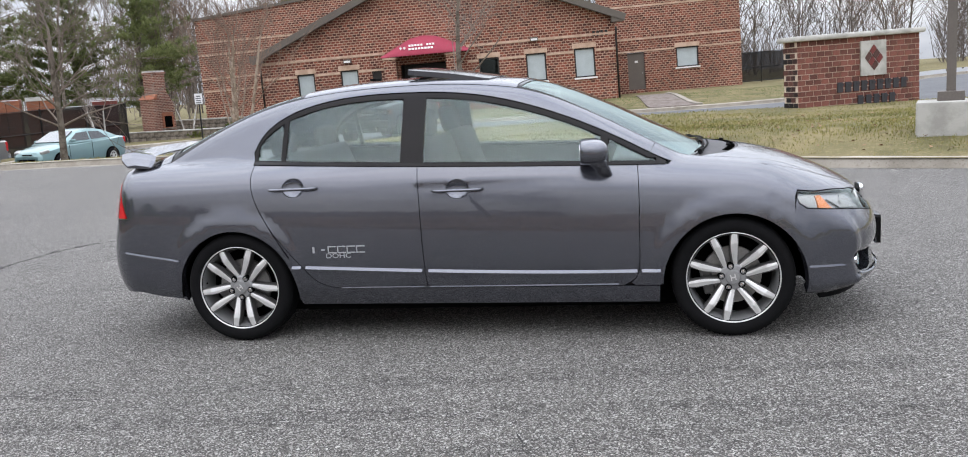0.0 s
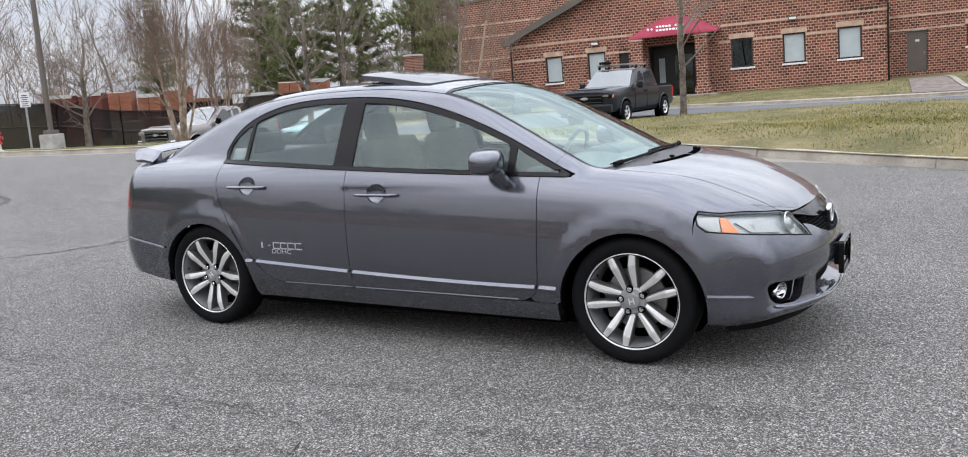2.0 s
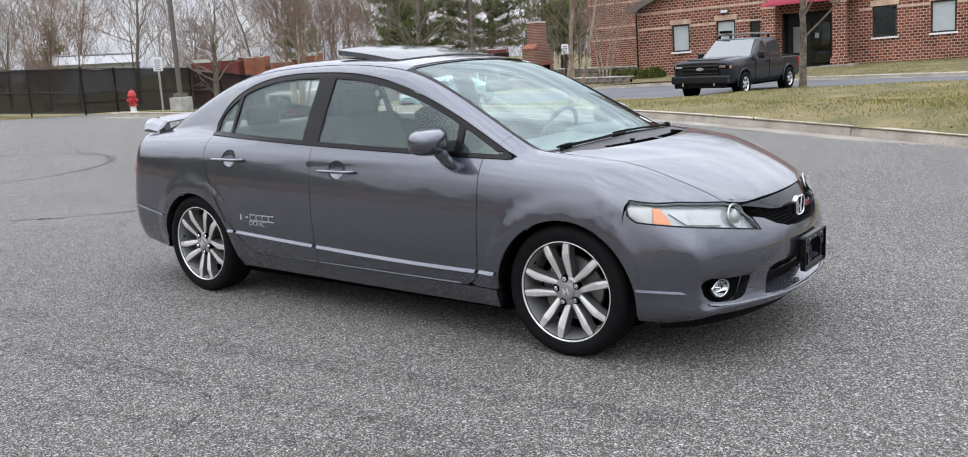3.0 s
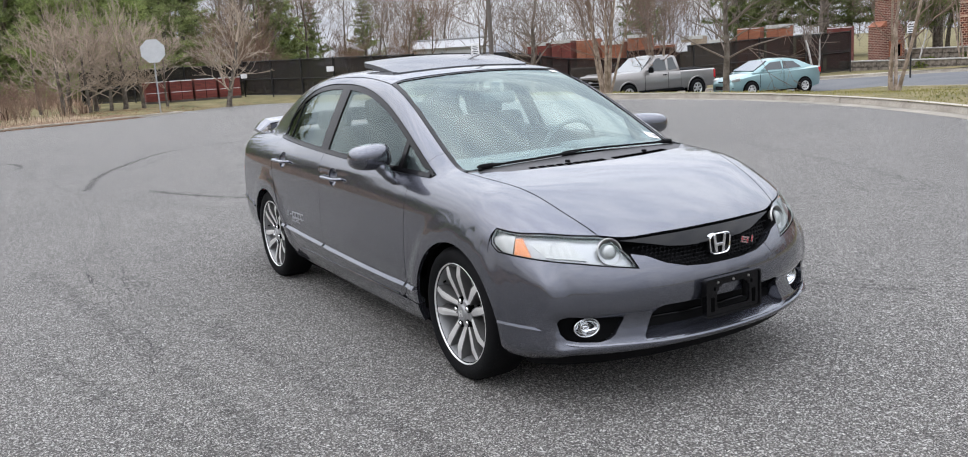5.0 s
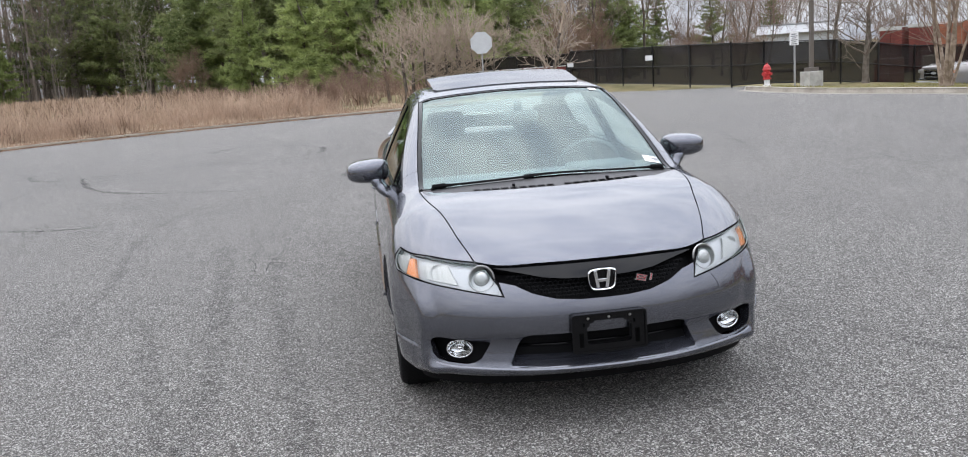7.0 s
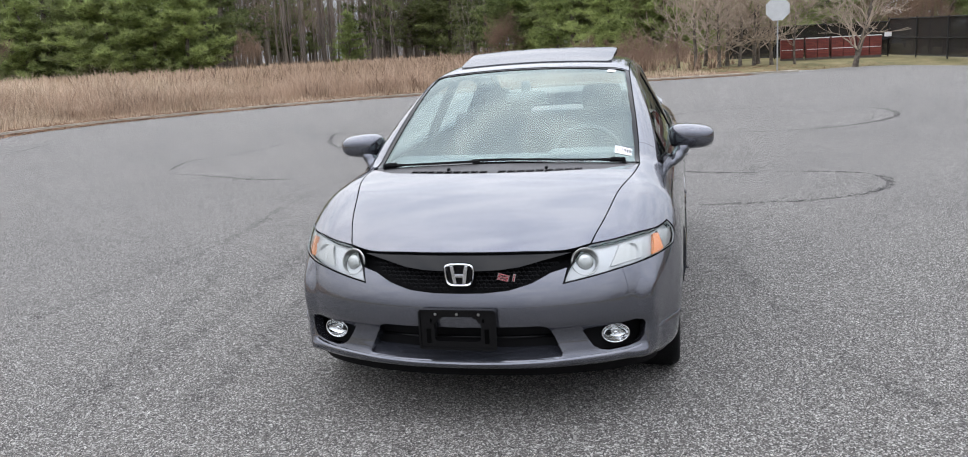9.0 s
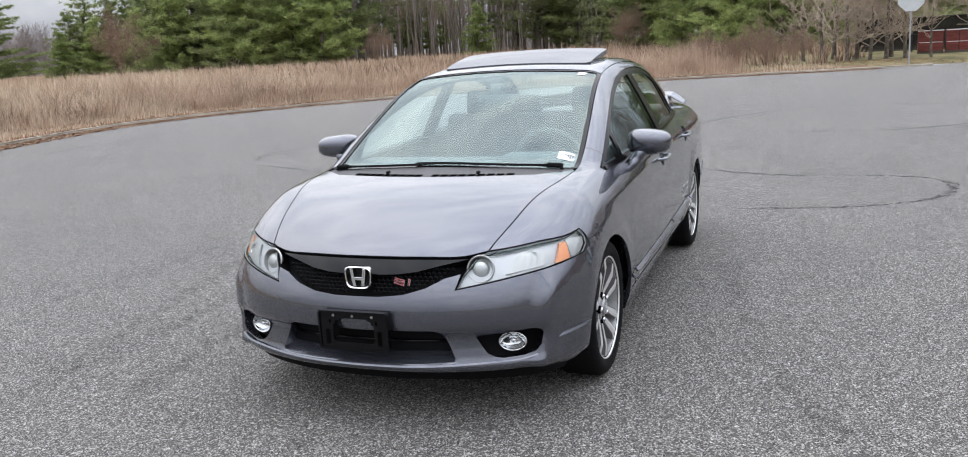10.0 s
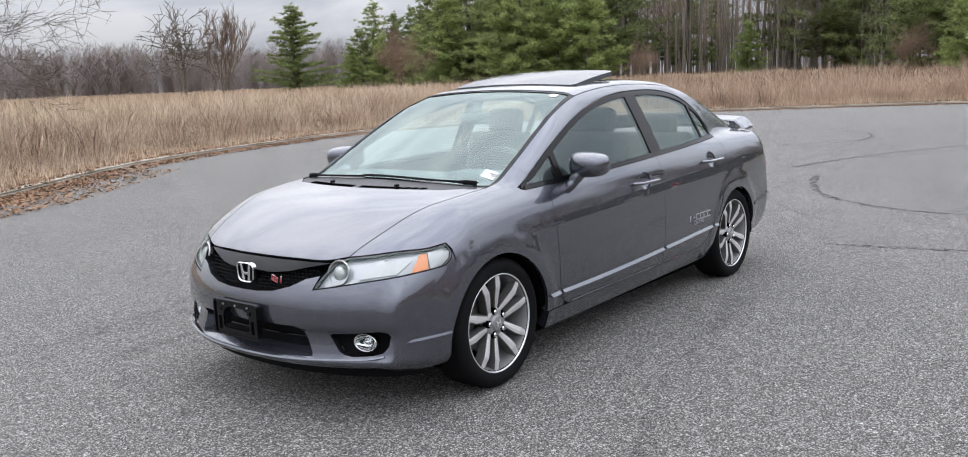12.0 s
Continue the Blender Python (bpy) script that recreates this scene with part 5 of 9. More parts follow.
bm = bmesh.new()
badge_ring(bm, 0.060, 0.047, 0.007, 2.148)
for s in (-1, 1):
    add_box(bm, (2.146, s * 0.024, 0.640), (0.012, 0.015, 0.078), Matrix.Rotation(radians(-9 * s), 4, "X"), 0.003)
add_box(bm, (2.146, 0, 0.636), (0.012, 0.036, 0.014), None, 0.003)
part("badge", bm, CHROME, grille, "chrome emblem in a rounded frame")
bm = boxes(((2.135, 0, 0.640), (0.006, 0.104, 0.084), None, 0.002))
part("badge_back", bm, GLOSS_BLACK, grille)
lean = Matrix.Rotation(radians(-14), 4, "X")
for mat, name, deep, thick in ((CHROME, "side_badge_edge", 2.1235, 0.0075), (RED_PRINT, "side_badge", 2.1258, 0.0026)):
    specs = []
    for cy, cz, wy, wz in ((0.177, 0.634, 0.040, 0), (0.174, 0.624, 0.040, 0), (0.171, 0.614, 0.040, 0), (0.1585, 0.629, 0, 0.010), (0.1895, 0.619, 0, 0.010), (0.216, 0.6185, 0, 0.014), (0.219, 0.633, 0, 0.004)):
        specs.append(((deep, cy, cz), (0.005, wy + thick if wy else thick * 1.4, wz + thick * 0.8), lean))
    part(name, boxes(*specs), mat, grille, "small silver-edged badge" if mat is CHROME else "red face of the small badge")
# empty number plate holder: a plate with a wide notched opening and a raised edge
def cut_plate(outline, opening, x0, x1):
    """A sheet in y and z with one opening, between two depths."""
    bm = bmesh.new()
    v2 = [Vector(p) for p in outline + opening]
    n = len(outline)
    e = [(k, (k + 1) % n) for k in range(n)] + [(n + k, n + (k + 1) % len(opening)) for k in range(len(opening))]
    out = geometry.delaunay_2d_cdt(v2, e, [], 0, 1e-7)
    uv = np.array([tuple(p) for p in out[0]])
    tri = np.array([tuple(t) for t in out[2]])
    tri = tri[inside_of([np.array(outline), np.array(opening)], uv[tri].mean(1))]
    front, back = [bm.verts.new((x1, *p)) for p in uv], [bm.verts.new((x0, *p)) for p in uv]
    have = set()
    for t in tri:
        bm.faces.new([front[i] for i in t])
        bm.faces.new([back[i] for i in t[::-1]])
        have |= {(t[i], t[(i + 1) % 3]) for i in range(3)}
    for i, j in have:
        if (j, i) not in have:
            bm.faces.new((front[j], front[i], back[i], back[j]))
    return bm


def soft_box(w, z0, z1, r):
    """The outline of a box with rounded corners."""
    out = []
    for cy, cz, a0 in ((w - r, z1 - r, 0), (-w + r, z1 - r, 90), (-w + r, z0 + r, 180), (w - r, z0 + r, 270)):
        out += [(cy + r * math.cos(radians(a)), cz + r * math.sin(radians(a))) for a in np.linspace(a0, a0 + 90, 5)]
    return out


notch = soft_box(0.094, 0.388, 0.487, 0.016)[10:] + [(0.094, 0.462), (0.084, 0.464), (0.080, 0.478), (0.066, 0.480), (0.062, 0.488), (-0.062, 0.488), (-0.066, 0.480), (-0.080, 0.478), (-0.084, 0.464), (-0.094, 0.462)]
holder = part("plate_holder", cut_plate(soft_box(0.156, 0.357, 0.517, 0.014), notch, 2.214, 2.224), GLOSS_BLACK, sedan, "empty black number plate holder")
part("holder_rim", cut_plate(soft_box(0.158, 0.355, 0.519, 0.015), soft_box(0.150, 0.363, 0.511, 0.010), 2.205, 2.230), GLOSS_BLACK, holder)
for yy in (-0.118, 0.118):
    part("holder_slot", boxes(((2.2245, yy, 0.410), (0.004, 0.018, 0.060), None, 0.001)), LINER, holder)
    part("holder_slot", boxes(((2.2245, yy * 0.90, 0.474), (0.004, 0.008, 0.016), None, 0.001)), LINER, holder)
    part("holder_bracket", boxes(((2.198, yy, 0.452), (0.034, 0.05, 0.11), None, 0.006)), TRIM_BLACK, holder)
for yy in (-0.088, 0.0, 0.088):
    bm = bmesh.new()
    add_lathe(bm, [(0.006, 0.000), (0.004, 0.005), (0.0004, 0.006)], (2.224, yy, 0.499), "x", 10)
    part("screw", bm, STEEL, holder)
# rear bumper
rb = [tuple(v) for v in back_to("tail", on("side", [(-1.59, 0.648), (-1.65, 0.650), (-1.70, 0.653), (-1.78, 0.658), (-1.86, 0.666), (-1.93, 0.697), (-2.0, 0.738), (-2.05, 0.738), (-2.10, 0.738), (-2.15, 0.738)], 1))]
rb2 = [tuple(v) for v in back_to("tail", on("side", [(-2.0, 0.30), (-1.86, 0.27), (-1.72, 0.255)] + arc(*r_arch, 190, 111, 15), 1))]
rear_loop = rb + [(0.0, 0.735)] + [(-u, v) for u, v in rb[::-1]] + [(-u, v) for u, v in rb2[::-1]] + [(0.0, 0.30)] + rb2
panel("rear_bumper", "tail", rear_loop, PAINT, sedan, h=0.035, lip=0.05, sink=0.002)
tb = [(0.58, 0.93), (0.58, 0.745), (-0.58, 0.745), (-0.58, 0.93), (-0.50, 0.975), (0.50, 0.975)]
panel("boot_back", "tail", tb, PAINT, sedan, h=0.05)
# spoiler on two feet
bm = bmesh.new()
sections = []
for yy in np.linspace(-0.70, 0.70, 29):
    k = abs(yy) / 0.70
    x0, z0 = -2.065 + 0.12 * k ** 3, 1.072 + 0.015 * (1 - k ** 2)
    th = 0.018 if k < 0.96 else 0.010
    prof = [(-0.13, 0.010), (-0.128, 0.022), (-0.06, 0.030), (0.06, 0.012), (0.085, 0.002), (0.06, -0.008), (-0.06, -th + 0.012)]
    if k > 0.97:
        prof = [(a * 0.7, b * 0.7) for a, b in prof]
    sections.append([bm.verts.new((x0 + a, yy, z0 + b - 0.055 * max(0, k - 0.86) / 0.14)) for a, b in prof])
for a, b in zip(sections, sections[1:]):
    for k in range(7):
        bm.faces.new((a[k], a[(k + 1) % 7], b[(k + 1) % 7], b[k]))
bm.faces.new(sections[0])
bm.faces.new(sections[-1])
wing_ob = part("rear_spoiler", bm, PAINT, sedan, "slim painted boot spoiler", smooth=False)
for yy in (-0.56, 0.56):
    bm = boxes(((-2.02, yy, 1.040), (0.10, 0.05, 0.07), None, 0.01))
    part("spoiler_foot", bm, PAINT, wing_ob)

# floor pan, shut off below; the second, wider slab is added to darken the ground
bm = boxes(((0.0, 0, 0.20), (3.3, 1.40, 0.08), None, 0.02), ((0, 0, 0.195), (1.96, 1.52, 0.04)))
part("floor_pan", bm, LINER, sedan)
for x0, x1 in ((0.99, 1.75), (-1.75, -1.0)):
    bm = boxes((((x0 + x1) / 2, 0, 0.55), (x1 - x0, 0.88, 0.62)))
    part("inner_wing", bm, LINER, sedan)


# wheels
def wheel(at, name="wheel"):
    w = new(name)
    w.parent, w.matrix_basis = sedan, at
    bm = bmesh.new()
    add_lathe(bm, [(0.225, 0.088), (0.235, 0.096), (0.250, 0.104), (0.268, 0.108), (0.285, 0.106), (0.298, 0.098), (0.306, 0.086), (0.3105, 0.07), (0.312, 0.04), (0.3125, 0.0), (0.312, -0.04), (0.3105, -0.07), (0.30, -0.095), (0.27, -0.106), (0.235, -0.095), (0.22, -0.088)], (0, 0, 0), "y", 72)
    part("tyre", bm, RUBBER, w, smooth=True)
    bm = bmesh.new()
    for k in range(72):
        a = 2 * math.pi * k / 72
        for yy, tw in ((0.062, 25), (-0.062, -25)):
            t = Matrix.Rotation(-a, 4, "Y")
            add_box(bm, t @ Vector((0.3082, yy, 0)), (0.006, 0.030, 0.0105), t @ Matrix.Rotation(radians(tw), 4, "X"))
    part("tread_block", bm, RUBBER, w)["kind"] = "stuff"
    bm = bmesh.new()
    add_lathe(bm, [(0.231, 0.070), (0.2365, 0.088), (0.2375, 0.096), (0.235, 0.099), (0.231, 0.096), (0.229, 0.088)], (0, 0, 0), "y", 72)
    part("rim_lip", bm, ALLOY, w, smooth=True)
    bm = bmesh.new()
    add_lathe(bm, [(0.226, 0.090), (0.216, 0.060), (0.212, 0.0), (0.205, -0.04), (0.215, -0.09)], (0, 0, 0), "y", 60)
    part("rim_barrel", bm, ALLOY_GREY, w, smooth=True)
    bm = bmesh.new()
    add_lathe(bm, [(0.150, 0.010), (0.152, 0.0), (0.150, -0.012), (0.06, -0.012), (0.06, 0.012), (0.150, 0.010)], (0, 0, 0), "y", 40)
    part("brake_disc", bm, STEEL, w, smooth=False)
    bm = boxes(((0.128, -0.002, 0.01), (0.060, 0.05, 0.17), None, 0.012))
    part("brake_caliper", bm, ALLOY_DARK, w)
    bm = bmesh.new()
    add_lathe(bm, [(0.205, -0.03), (0.0005, -0.03)], (0, 0, 0), "y", 40)
    part("back_plate", bm, LINER, w)
    bm = bmesh.new()
    add_lathe(bm, [(0.070, 0.03), (0.068, 0.066), (0.060, 0.074), (0.040, 0.076), (0.036, 0.082), (0.034, 0.086), (0.0005, 0.088)], (0, 0, 0), "y", 40)
    part("hub", bm, ALLOY_GREY, w, smooth=False)
    bm = boxes(((-0.011, 0.089, 0), (0.005, 0.004, 0.030)), ((0.011, 0.089, 0), (0.005, 0.004, 0.030)), ((0, 0.089, 0), (0.022, 0.004, 0.006)))
    part("hub_mark", bm, ALLOY, w)
    # five pairs of kinked spokes, a nut in the pocket at the root of each pair
    shared = {}

    def copy_round(name, key, build, mat, turn):
        if key not in shared:
            ob = part(name, build(), mat, w)
            shared[key] = ob.data
        else:
            ob = new(name, shared[key])
            ob.parent = w
        ob.matrix_basis = Matrix.Rotation(turn, 4, "Y")

    def spoke_face(side):
        bm, lay = bmesh.new(), []
        for r, u, a, b, y1 in ((0.060, 0.0255, 0.0095, 0.0110, 0.068), (0.140, 0.0370, 0.0165, 0.0170, 0.087), (0.172, 0.0450, 0.0195, 0.0165, 0.094), (0.2295, 0.0590, 0.0150, 0.0120, 0.090)):
            lay.append([bm.verts.new((side * (u + q), y1 - d, r)) for q, d in ((-a, 0.0025), (-a * 0.25, 0.0), (b, 0.0030))])
        for p, q in zip(lay, lay[1:]):
            for i in range(2):
                bm.faces.new((p[i], p[i + 1], q[i + 1], q[i]))
        return bm

    def spoke_body(side):
        bm, lay = bmesh.new(), []
        for r, u, hw, y1 in ((0.058, 0.0255, 0.0160, 0.063), (0.140, 0.0370, 0.0200, 0.0835), (0.172, 0.0445, 0.0215, 0.0905), (0.229, 0.0585, 0.0190, 0.0860)):
            lay.append([bm.verts.new((side * x, y, r)) for x, y in ((u - hw, y1), (u + hw, y1), (u + hw * 1.1, y1 - 0.045), (u - hw * 1.1, y1 - 0.045))])
        for p, q in zip(lay, lay[1:]):
            for i in range(4):
                bm.faces.new((p[i], p[(i + 1) % 4], q[(i + 1) % 4], q[i]))
        return bm

    def nut_build():
        return add_lathe(bmesh.new(), [(0.0115, 0.060), (0.0115, 0.082), (0.0085, 0.087), (0.0005, 0.088)], (0, 0, 0.0575), "y", 12)

    # raised black rings: the shade inside the nut pockets, given as colour
    def pocket_shade_build():
        return add_lathe(bmesh.new(), [(0.0180, 0.050), (0.0180, 0.0765), (0.0170, 0.0772), (0.0125, 0.0755)], (0, 0, 0.0585), "y", 18)

    for k in range(5):
        a = 2 * math.pi * k / 5
        for side in (-1, 1):
            copy_round("spoke_flank", ("flank", side), lambda: spoke_body(side), ALLOY_DARK, a)
            copy_round("spoke", ("face", side), lambda: spoke_face(side), ALLOY, a)
        copy_round("nut_pocket", "pocket", pocket_shade_build, LINER, a)
        copy_round("wheel_nut", "nut", nut_build, CHROME, a)
    bm = bmesh.new()
    add_tube(bm, [(0.150, 0.060, 0.150), (0.146, 0.075, 0.146)], 0.0045, 8)
    part("tyre_valve", bm, RUBBER, w)
    return w


first = wheel(pose(1.355, 0.742, 0.3265, 0, 14, 0))
for x, s, turn in ((-1.35, 1, 22), (1.355, -1, 12), (-1.35, -1, 38)):
    m = pose(x, s * 0.742, 0.3265, 0, 0, 0 if s > 0 else 180) @ Matrix.Rotation(radians(turn), 4, "Y")
    copy_thing(first, m)

# wipers, inner mirror, stickers
base_line = spline((-0.62, -0.4, 0.0, 0.4, 0.62), (1.185, 1.245, 1.272, 1.245, 1.185))
for y0, y1, dx in ((-0.60, 0.10, 0.0), (0.60, -0.14, 0.012)):
    bm = bmesh.new()
    ys = np.linspace(y0, y1, 12)
    path = [tuple(v) for v in on("top", [(float(base_line(yy)) + 0.010 - dx - 0.02 * abs(yy - y0), yy) for yy in ys])]
    add_tube(bm, [(a + 0.012, b, c + 0.010) for a, b, c in path[:9]], [0.009] * 2 + [0.0055] * 7, 6)
    add_tube(bm, [(a - 0.010, b, c + 0.009) for a, b, c in path], 0.0045, 6)
    add_tube(bm, [tuple(np.array(path[0]) + (0.020, 0.0, -0.004)), tuple(np.array(path[0]) + (0.014, 0.0, 0.010)), tuple(np.array(path[1]) + (0.012, 0, 0.011))], 0.0125, 8)
    part("wiper", bm, TRIM_BLACK, sedan)
for yy in (-0.22, 0.25):
    p = on("top", [(1.395, yy)])[0]
    bm = boxes(((p[0], yy, p[2] + 0.006), (0.026, 0.014, 0.013), None, 0.004))
    part("washer_jet", bm, TRIM_BLACK, sedan)


def on_screen(name, x0, x1, y0, y1, mat):
    return panel(name, "top", [(x0, y0), (x1, y0), (x1, y1), (x0, y1)], mat, ws, h=0.04, sink=0.0045, gap=0, lip=0)


on_screen("sticker", 1.045, 1.100, 0.545, 0.625, PAPER)
on_screen("sticker", 0.300, 0.345, 0.455, 0.500, PAPER)
p = on("top", [(1.072, 0.575)])[0]
for k, yy in enumerate((0.557, 0.578, 0.590, 0.602, 0.614)):
    on_screen("sticker_print", 1.056, 1.088, yy, yy + (0.004 if k == 0 else 0.008), INK)

# cabin
def rounded(name, centre, size, mat, parent, turn=None, bevel=0.04):
    bm = bmesh.new()
    add_box(bm, centre, size, turn, bevel)
    return part(name, bm, mat, parent, smooth=True)


rounded("dashboard", (1.00, 0, 0.86), (0.52, 1.38, 0.16), CABIN, sedan, Matrix.Rotation(radians(6), 4, "Y"), 0.06)
rounded("instrument_hood", (0.86, 0.36, 0.945), (0.22, 0.36, 0.07), CABIN, sedan, None, 0.03)
bm = bmesh.new()
wheel_turn = Matrix.Rotation(radians(-68), 3, "Y")
add_lathe(bm, [(0.185 + 0.014 * math.cos(a), 0.014 * math.sin(a)) for a in np.linspace(0, 2 * math.pi, 9)], (0.60, 0.36, 0.91), "z", 32, wheel_turn)
add_box(bm, (0.60, 0.36, 0.91), (0.05, 0.34, 0.03), None, 0.01)
part("steering_wheel", bm, CABIN, sedan, smooth=True)
for s in (-1, 1):
    seat = rounded("seat", (0.10, s * 0.36, 0.50), (0.52, 0.50, 0.20), CLOTH, sedan, None, 0.06)
    rounded("seat_back", (-0.20, s * 0.36, 0.82), (0.15, 0.48, 0.60), CLOTH, seat, Matrix.Rotation(radians(-17), 4, "Y"), 0.06)
    rounded("head_restraint", (-0.33, s * 0.36, 1.175), (0.10, 0.25, 0.17), CLOTH, seat, Matrix.Rotation(radians(-12), 4, "Y"), 0.045)
    rounded("rear_head_restraint", (-1.20, s * 0.36, 1.10), (0.09, 0.24, 0.14), CLOTH, sedan, None, 0.04)
bench = rounded("rear_bench", (-0.80, 0, 0.50), (0.48, 1.25, 0.20), CLOTH, sedan, None, 0.05)
rounded("bench_back", (-1.10, 0, 0.78), (0.14, 1.25, 0.55), CLOTH, bench, Matrix.Rotation(radians(-22), 4, "Y"), 0.05)
rounded("parcel_shelf", (-1.50, 0, 1.00), (0.60, 1.15, 0.03), CABIN, sedan, None, 0.01)
panel("headlining", "top", [(0.22, 0.50), (-0.90, 0.48), (-0.90, -0.48), (0.22, -0.50)], CABIN_PALE, sedan, h=0.1, sink=0.045, lip=0, gap=0, holes=[hole])
rounded("rear_view_mirror", (0.44, 0.0, 1.235), (0.03, 0.23, 0.065), CABIN, sedan, None, 0.02)
rounded("mirror_stem", (0.42, 0.0, 1.285), (0.04, 0.05, 0.08), CABIN, sedan, None, 0.012)
# door decals
def decal_text(words, size, x, z, s):
    cu = bpy.data.curves.new("lettering", "FONT")
    cu.body, cu.size, cu.align_x = words, size, "CENTER"
    ob = bpy.data.objects.new("lettering", cu)
    scene.collection.objects.link(ob)
    dg = bpy.context.evaluated_depsgraph_get()
    me = bpy.data.meshes.new_from_object(ob.evaluated_get(dg))
    bpy.data.objects.remove(ob)
    me.materials.clear()
    me.materials.append(DECAL)
    t = new("lettering", me)
    y = abs(float(on("side", [(x, z)])[0][1])) + 0.0015
    t.parent = doors["rear", s]
    t.matrix_basis = pose(x, s * y, z, 90, 0, 0 if s < 0 else 180) @ Matrix.Diagonal((1.35, 1, 1, 1))
    return t


for s in (-1, 1):
    decal_text("DOHC", 0.036, -0.735, 0.492, s)
    y = abs(float(on("side", [(-0.74, 0.54)])[0][1])) + 0.0012
    for k in range(6):
        xx = -0.875 + 0.054 * k
        xx = xx if s < 0 else -1.48 - xx
        if k < 2:
            bars = [((xx, s * y, 0.538), ((0.012, 0.002, 0.034) if k == 0 else (0.020, 0.002, 0.006)))]
        else:
            bars = [((xx, s * y, 0.555), (0.046, 0.002, 0.006)), ((xx, s * y, 0.521), (0.046, 0.002, 0.006)), ((xx + s * 0.023, s * y, 0.538), (0.006, 0.002, 0.040))]
        part("door_decal", boxes(*bars), DECAL, doors["rear", s])

# ---- brick building, monument sign ----
def brick_material(name, dark, light, mortar, width=0.203, height=0.0677, joint=0.011, flat=False):
    """Running-bond brickwork on a wall that stands in its own local x and z."""
    m = bpy.data.materials.new(name)
    m.use_nodes = True
    n, l = nodes_of(m)
    p = n["Principled BSDF"]
    p.inputs["Roughness"].default_value = 0.9
    tc, sep, comb = n.new("ShaderNodeTexCoord"), n.new("ShaderNodeSeparateXYZ"), n.new("ShaderNodeCombineXYZ")
    l.new(tc.outputs["Object"], sep.inputs[0])
    add = n.new("ShaderNodeMath")
    add.operation = "ADD"
    l.new(sep.outputs["X"], add.inputs[0])
    l.new(sep.outputs["Y"], add.inputs[1])
    l.new(add.outputs[0], comb.inputs["X"])
    l.new(sep.outputs["Z"], comb.inputs["Y"])
    b = n.new("ShaderNodeTexBrick")
    b.inputs["Scale"].default_value = 1.0
    b.inputs["Brick Width"].default_value, b.inputs["Row Height"].default_value = width, height
    b.inputs["Mortar Size"].default_value, b.inputs["Mortar Smooth"].default_value = joint, 0.2
    b.inputs["Color1"].default_value, b.inputs["Color2"].default_value, b.inputs["Mortar"].default_value = (*dark, 1), (*light, 1), (*mortar, 1)
    l.new(comb.outputs[0], b.inputs["Vector"])
    t = n.new("ShaderNodeTexNoise")
    t.inputs["Scale"].default_value, t.inputs["Detail"].default_value = 0.7, 8
    l.new(tc.outputs["Object"], t.inputs["Vector"])
    r = n.new("ShaderNodeMapRange")
    r.inputs["From Min"].default_value, r.inputs["From Max"].default_value, r.inputs["To Min"].default_value, r.inputs["To Max"].default_value = 0.3, 0.7, 0.78, 1.2
    l.new(t.outputs["Fac"], r.inputs["Value"])
    mx = n.new("ShaderNodeMix")
    mx.data_type, mx.blend_type = "RGBA", "MULTIPLY"
    mx.inputs["Factor"].default_value = 1
    l.new(b.outputs["Color"], mx.inputs["A"])
    l.new(r.outputs["Result"], mx.inputs["B"])
    l.new(mx.outputs["Result"], p.inputs["Base Color"])
    bp = n.new("ShaderNodeBump")
    bp.inputs["Strength"].default_value, bp.inputs["Distance"].default_value, bp.invert = 0.7, 0.01, True
    l.new(b.outputs["Fac"], bp.inputs["Height"])
    l.new(bp.outputs["Normal"], p.inputs["Normal"])
    return m


BRICKWORK = brick_material("red_brickwork", (0.070, 0.021, 0.015), (0.235, 0.068, 0.041), (0.45, 0.31, 0.23), 0.235, 0.135, 0.017)
BAND = two_tone("buff_stone_band", (0.44, 0.30, 0.22), (0.56, 0.41, 0.31), 2.0, 0.9, bump=0.2)
ROOFING = material("grey_roof_metal", (0.16, 0.155, 0.15), 0.6, 0.2, 2, 0.15)
FASCIA = material("taupe_fascia", (0.115, 0.098, 0.082), 0.7, 0, 2, 0.12)
DARK_FRAME = material("bronze_window_frame", (0.022, 0.020, 0.018), 0.45, 0.2, 6, 0.2)
BLIND = material("pale_window_blind", (0.42, 0.47, 0.48), 0.35, 0, 3, 0.12, coat=0.6)
DARK_PANE = glass_like("dark_office_glass", (0.20, 0.22, 0.22), 0.06)
AWNING = material("maroon_awning_canvas", (0.34, 0.042, 0.075), 0.8, 0, 3, 0.14, 0.2, 100)
WHITE_PRINT = material("white_print", (0.75, 0.74, 0.72), 0.7, 0, 20, 0.1)
DOOR_PAINT = material("taupe_steel_door", (0.12, 0.10, 0.085), 0.55, 0, 3, 0.12)
STONE_DARK = two_tone("dark_fieldstone", (0.10, 0.085, 0.072), (0.26, 0.225, 0.19), 4.0, 0.9, 6, bump=0.8, bump_scale=14)

BL, BR = Vector((-18.58, 40.6, 0.0)), Vector((-0.16, 43.03, 0.0))
face = (BR - BL)
F_ANG = math.degrees(math.atan2(face.y, face.x))
BUILD_M = Matrix.Translation((BL.x, BL.y, -0.42)) @ Matrix.Rotation(radians(F_ANG), 4, "Z") @ Matrix.Rotation(radians(-1.6), 4, "Y")
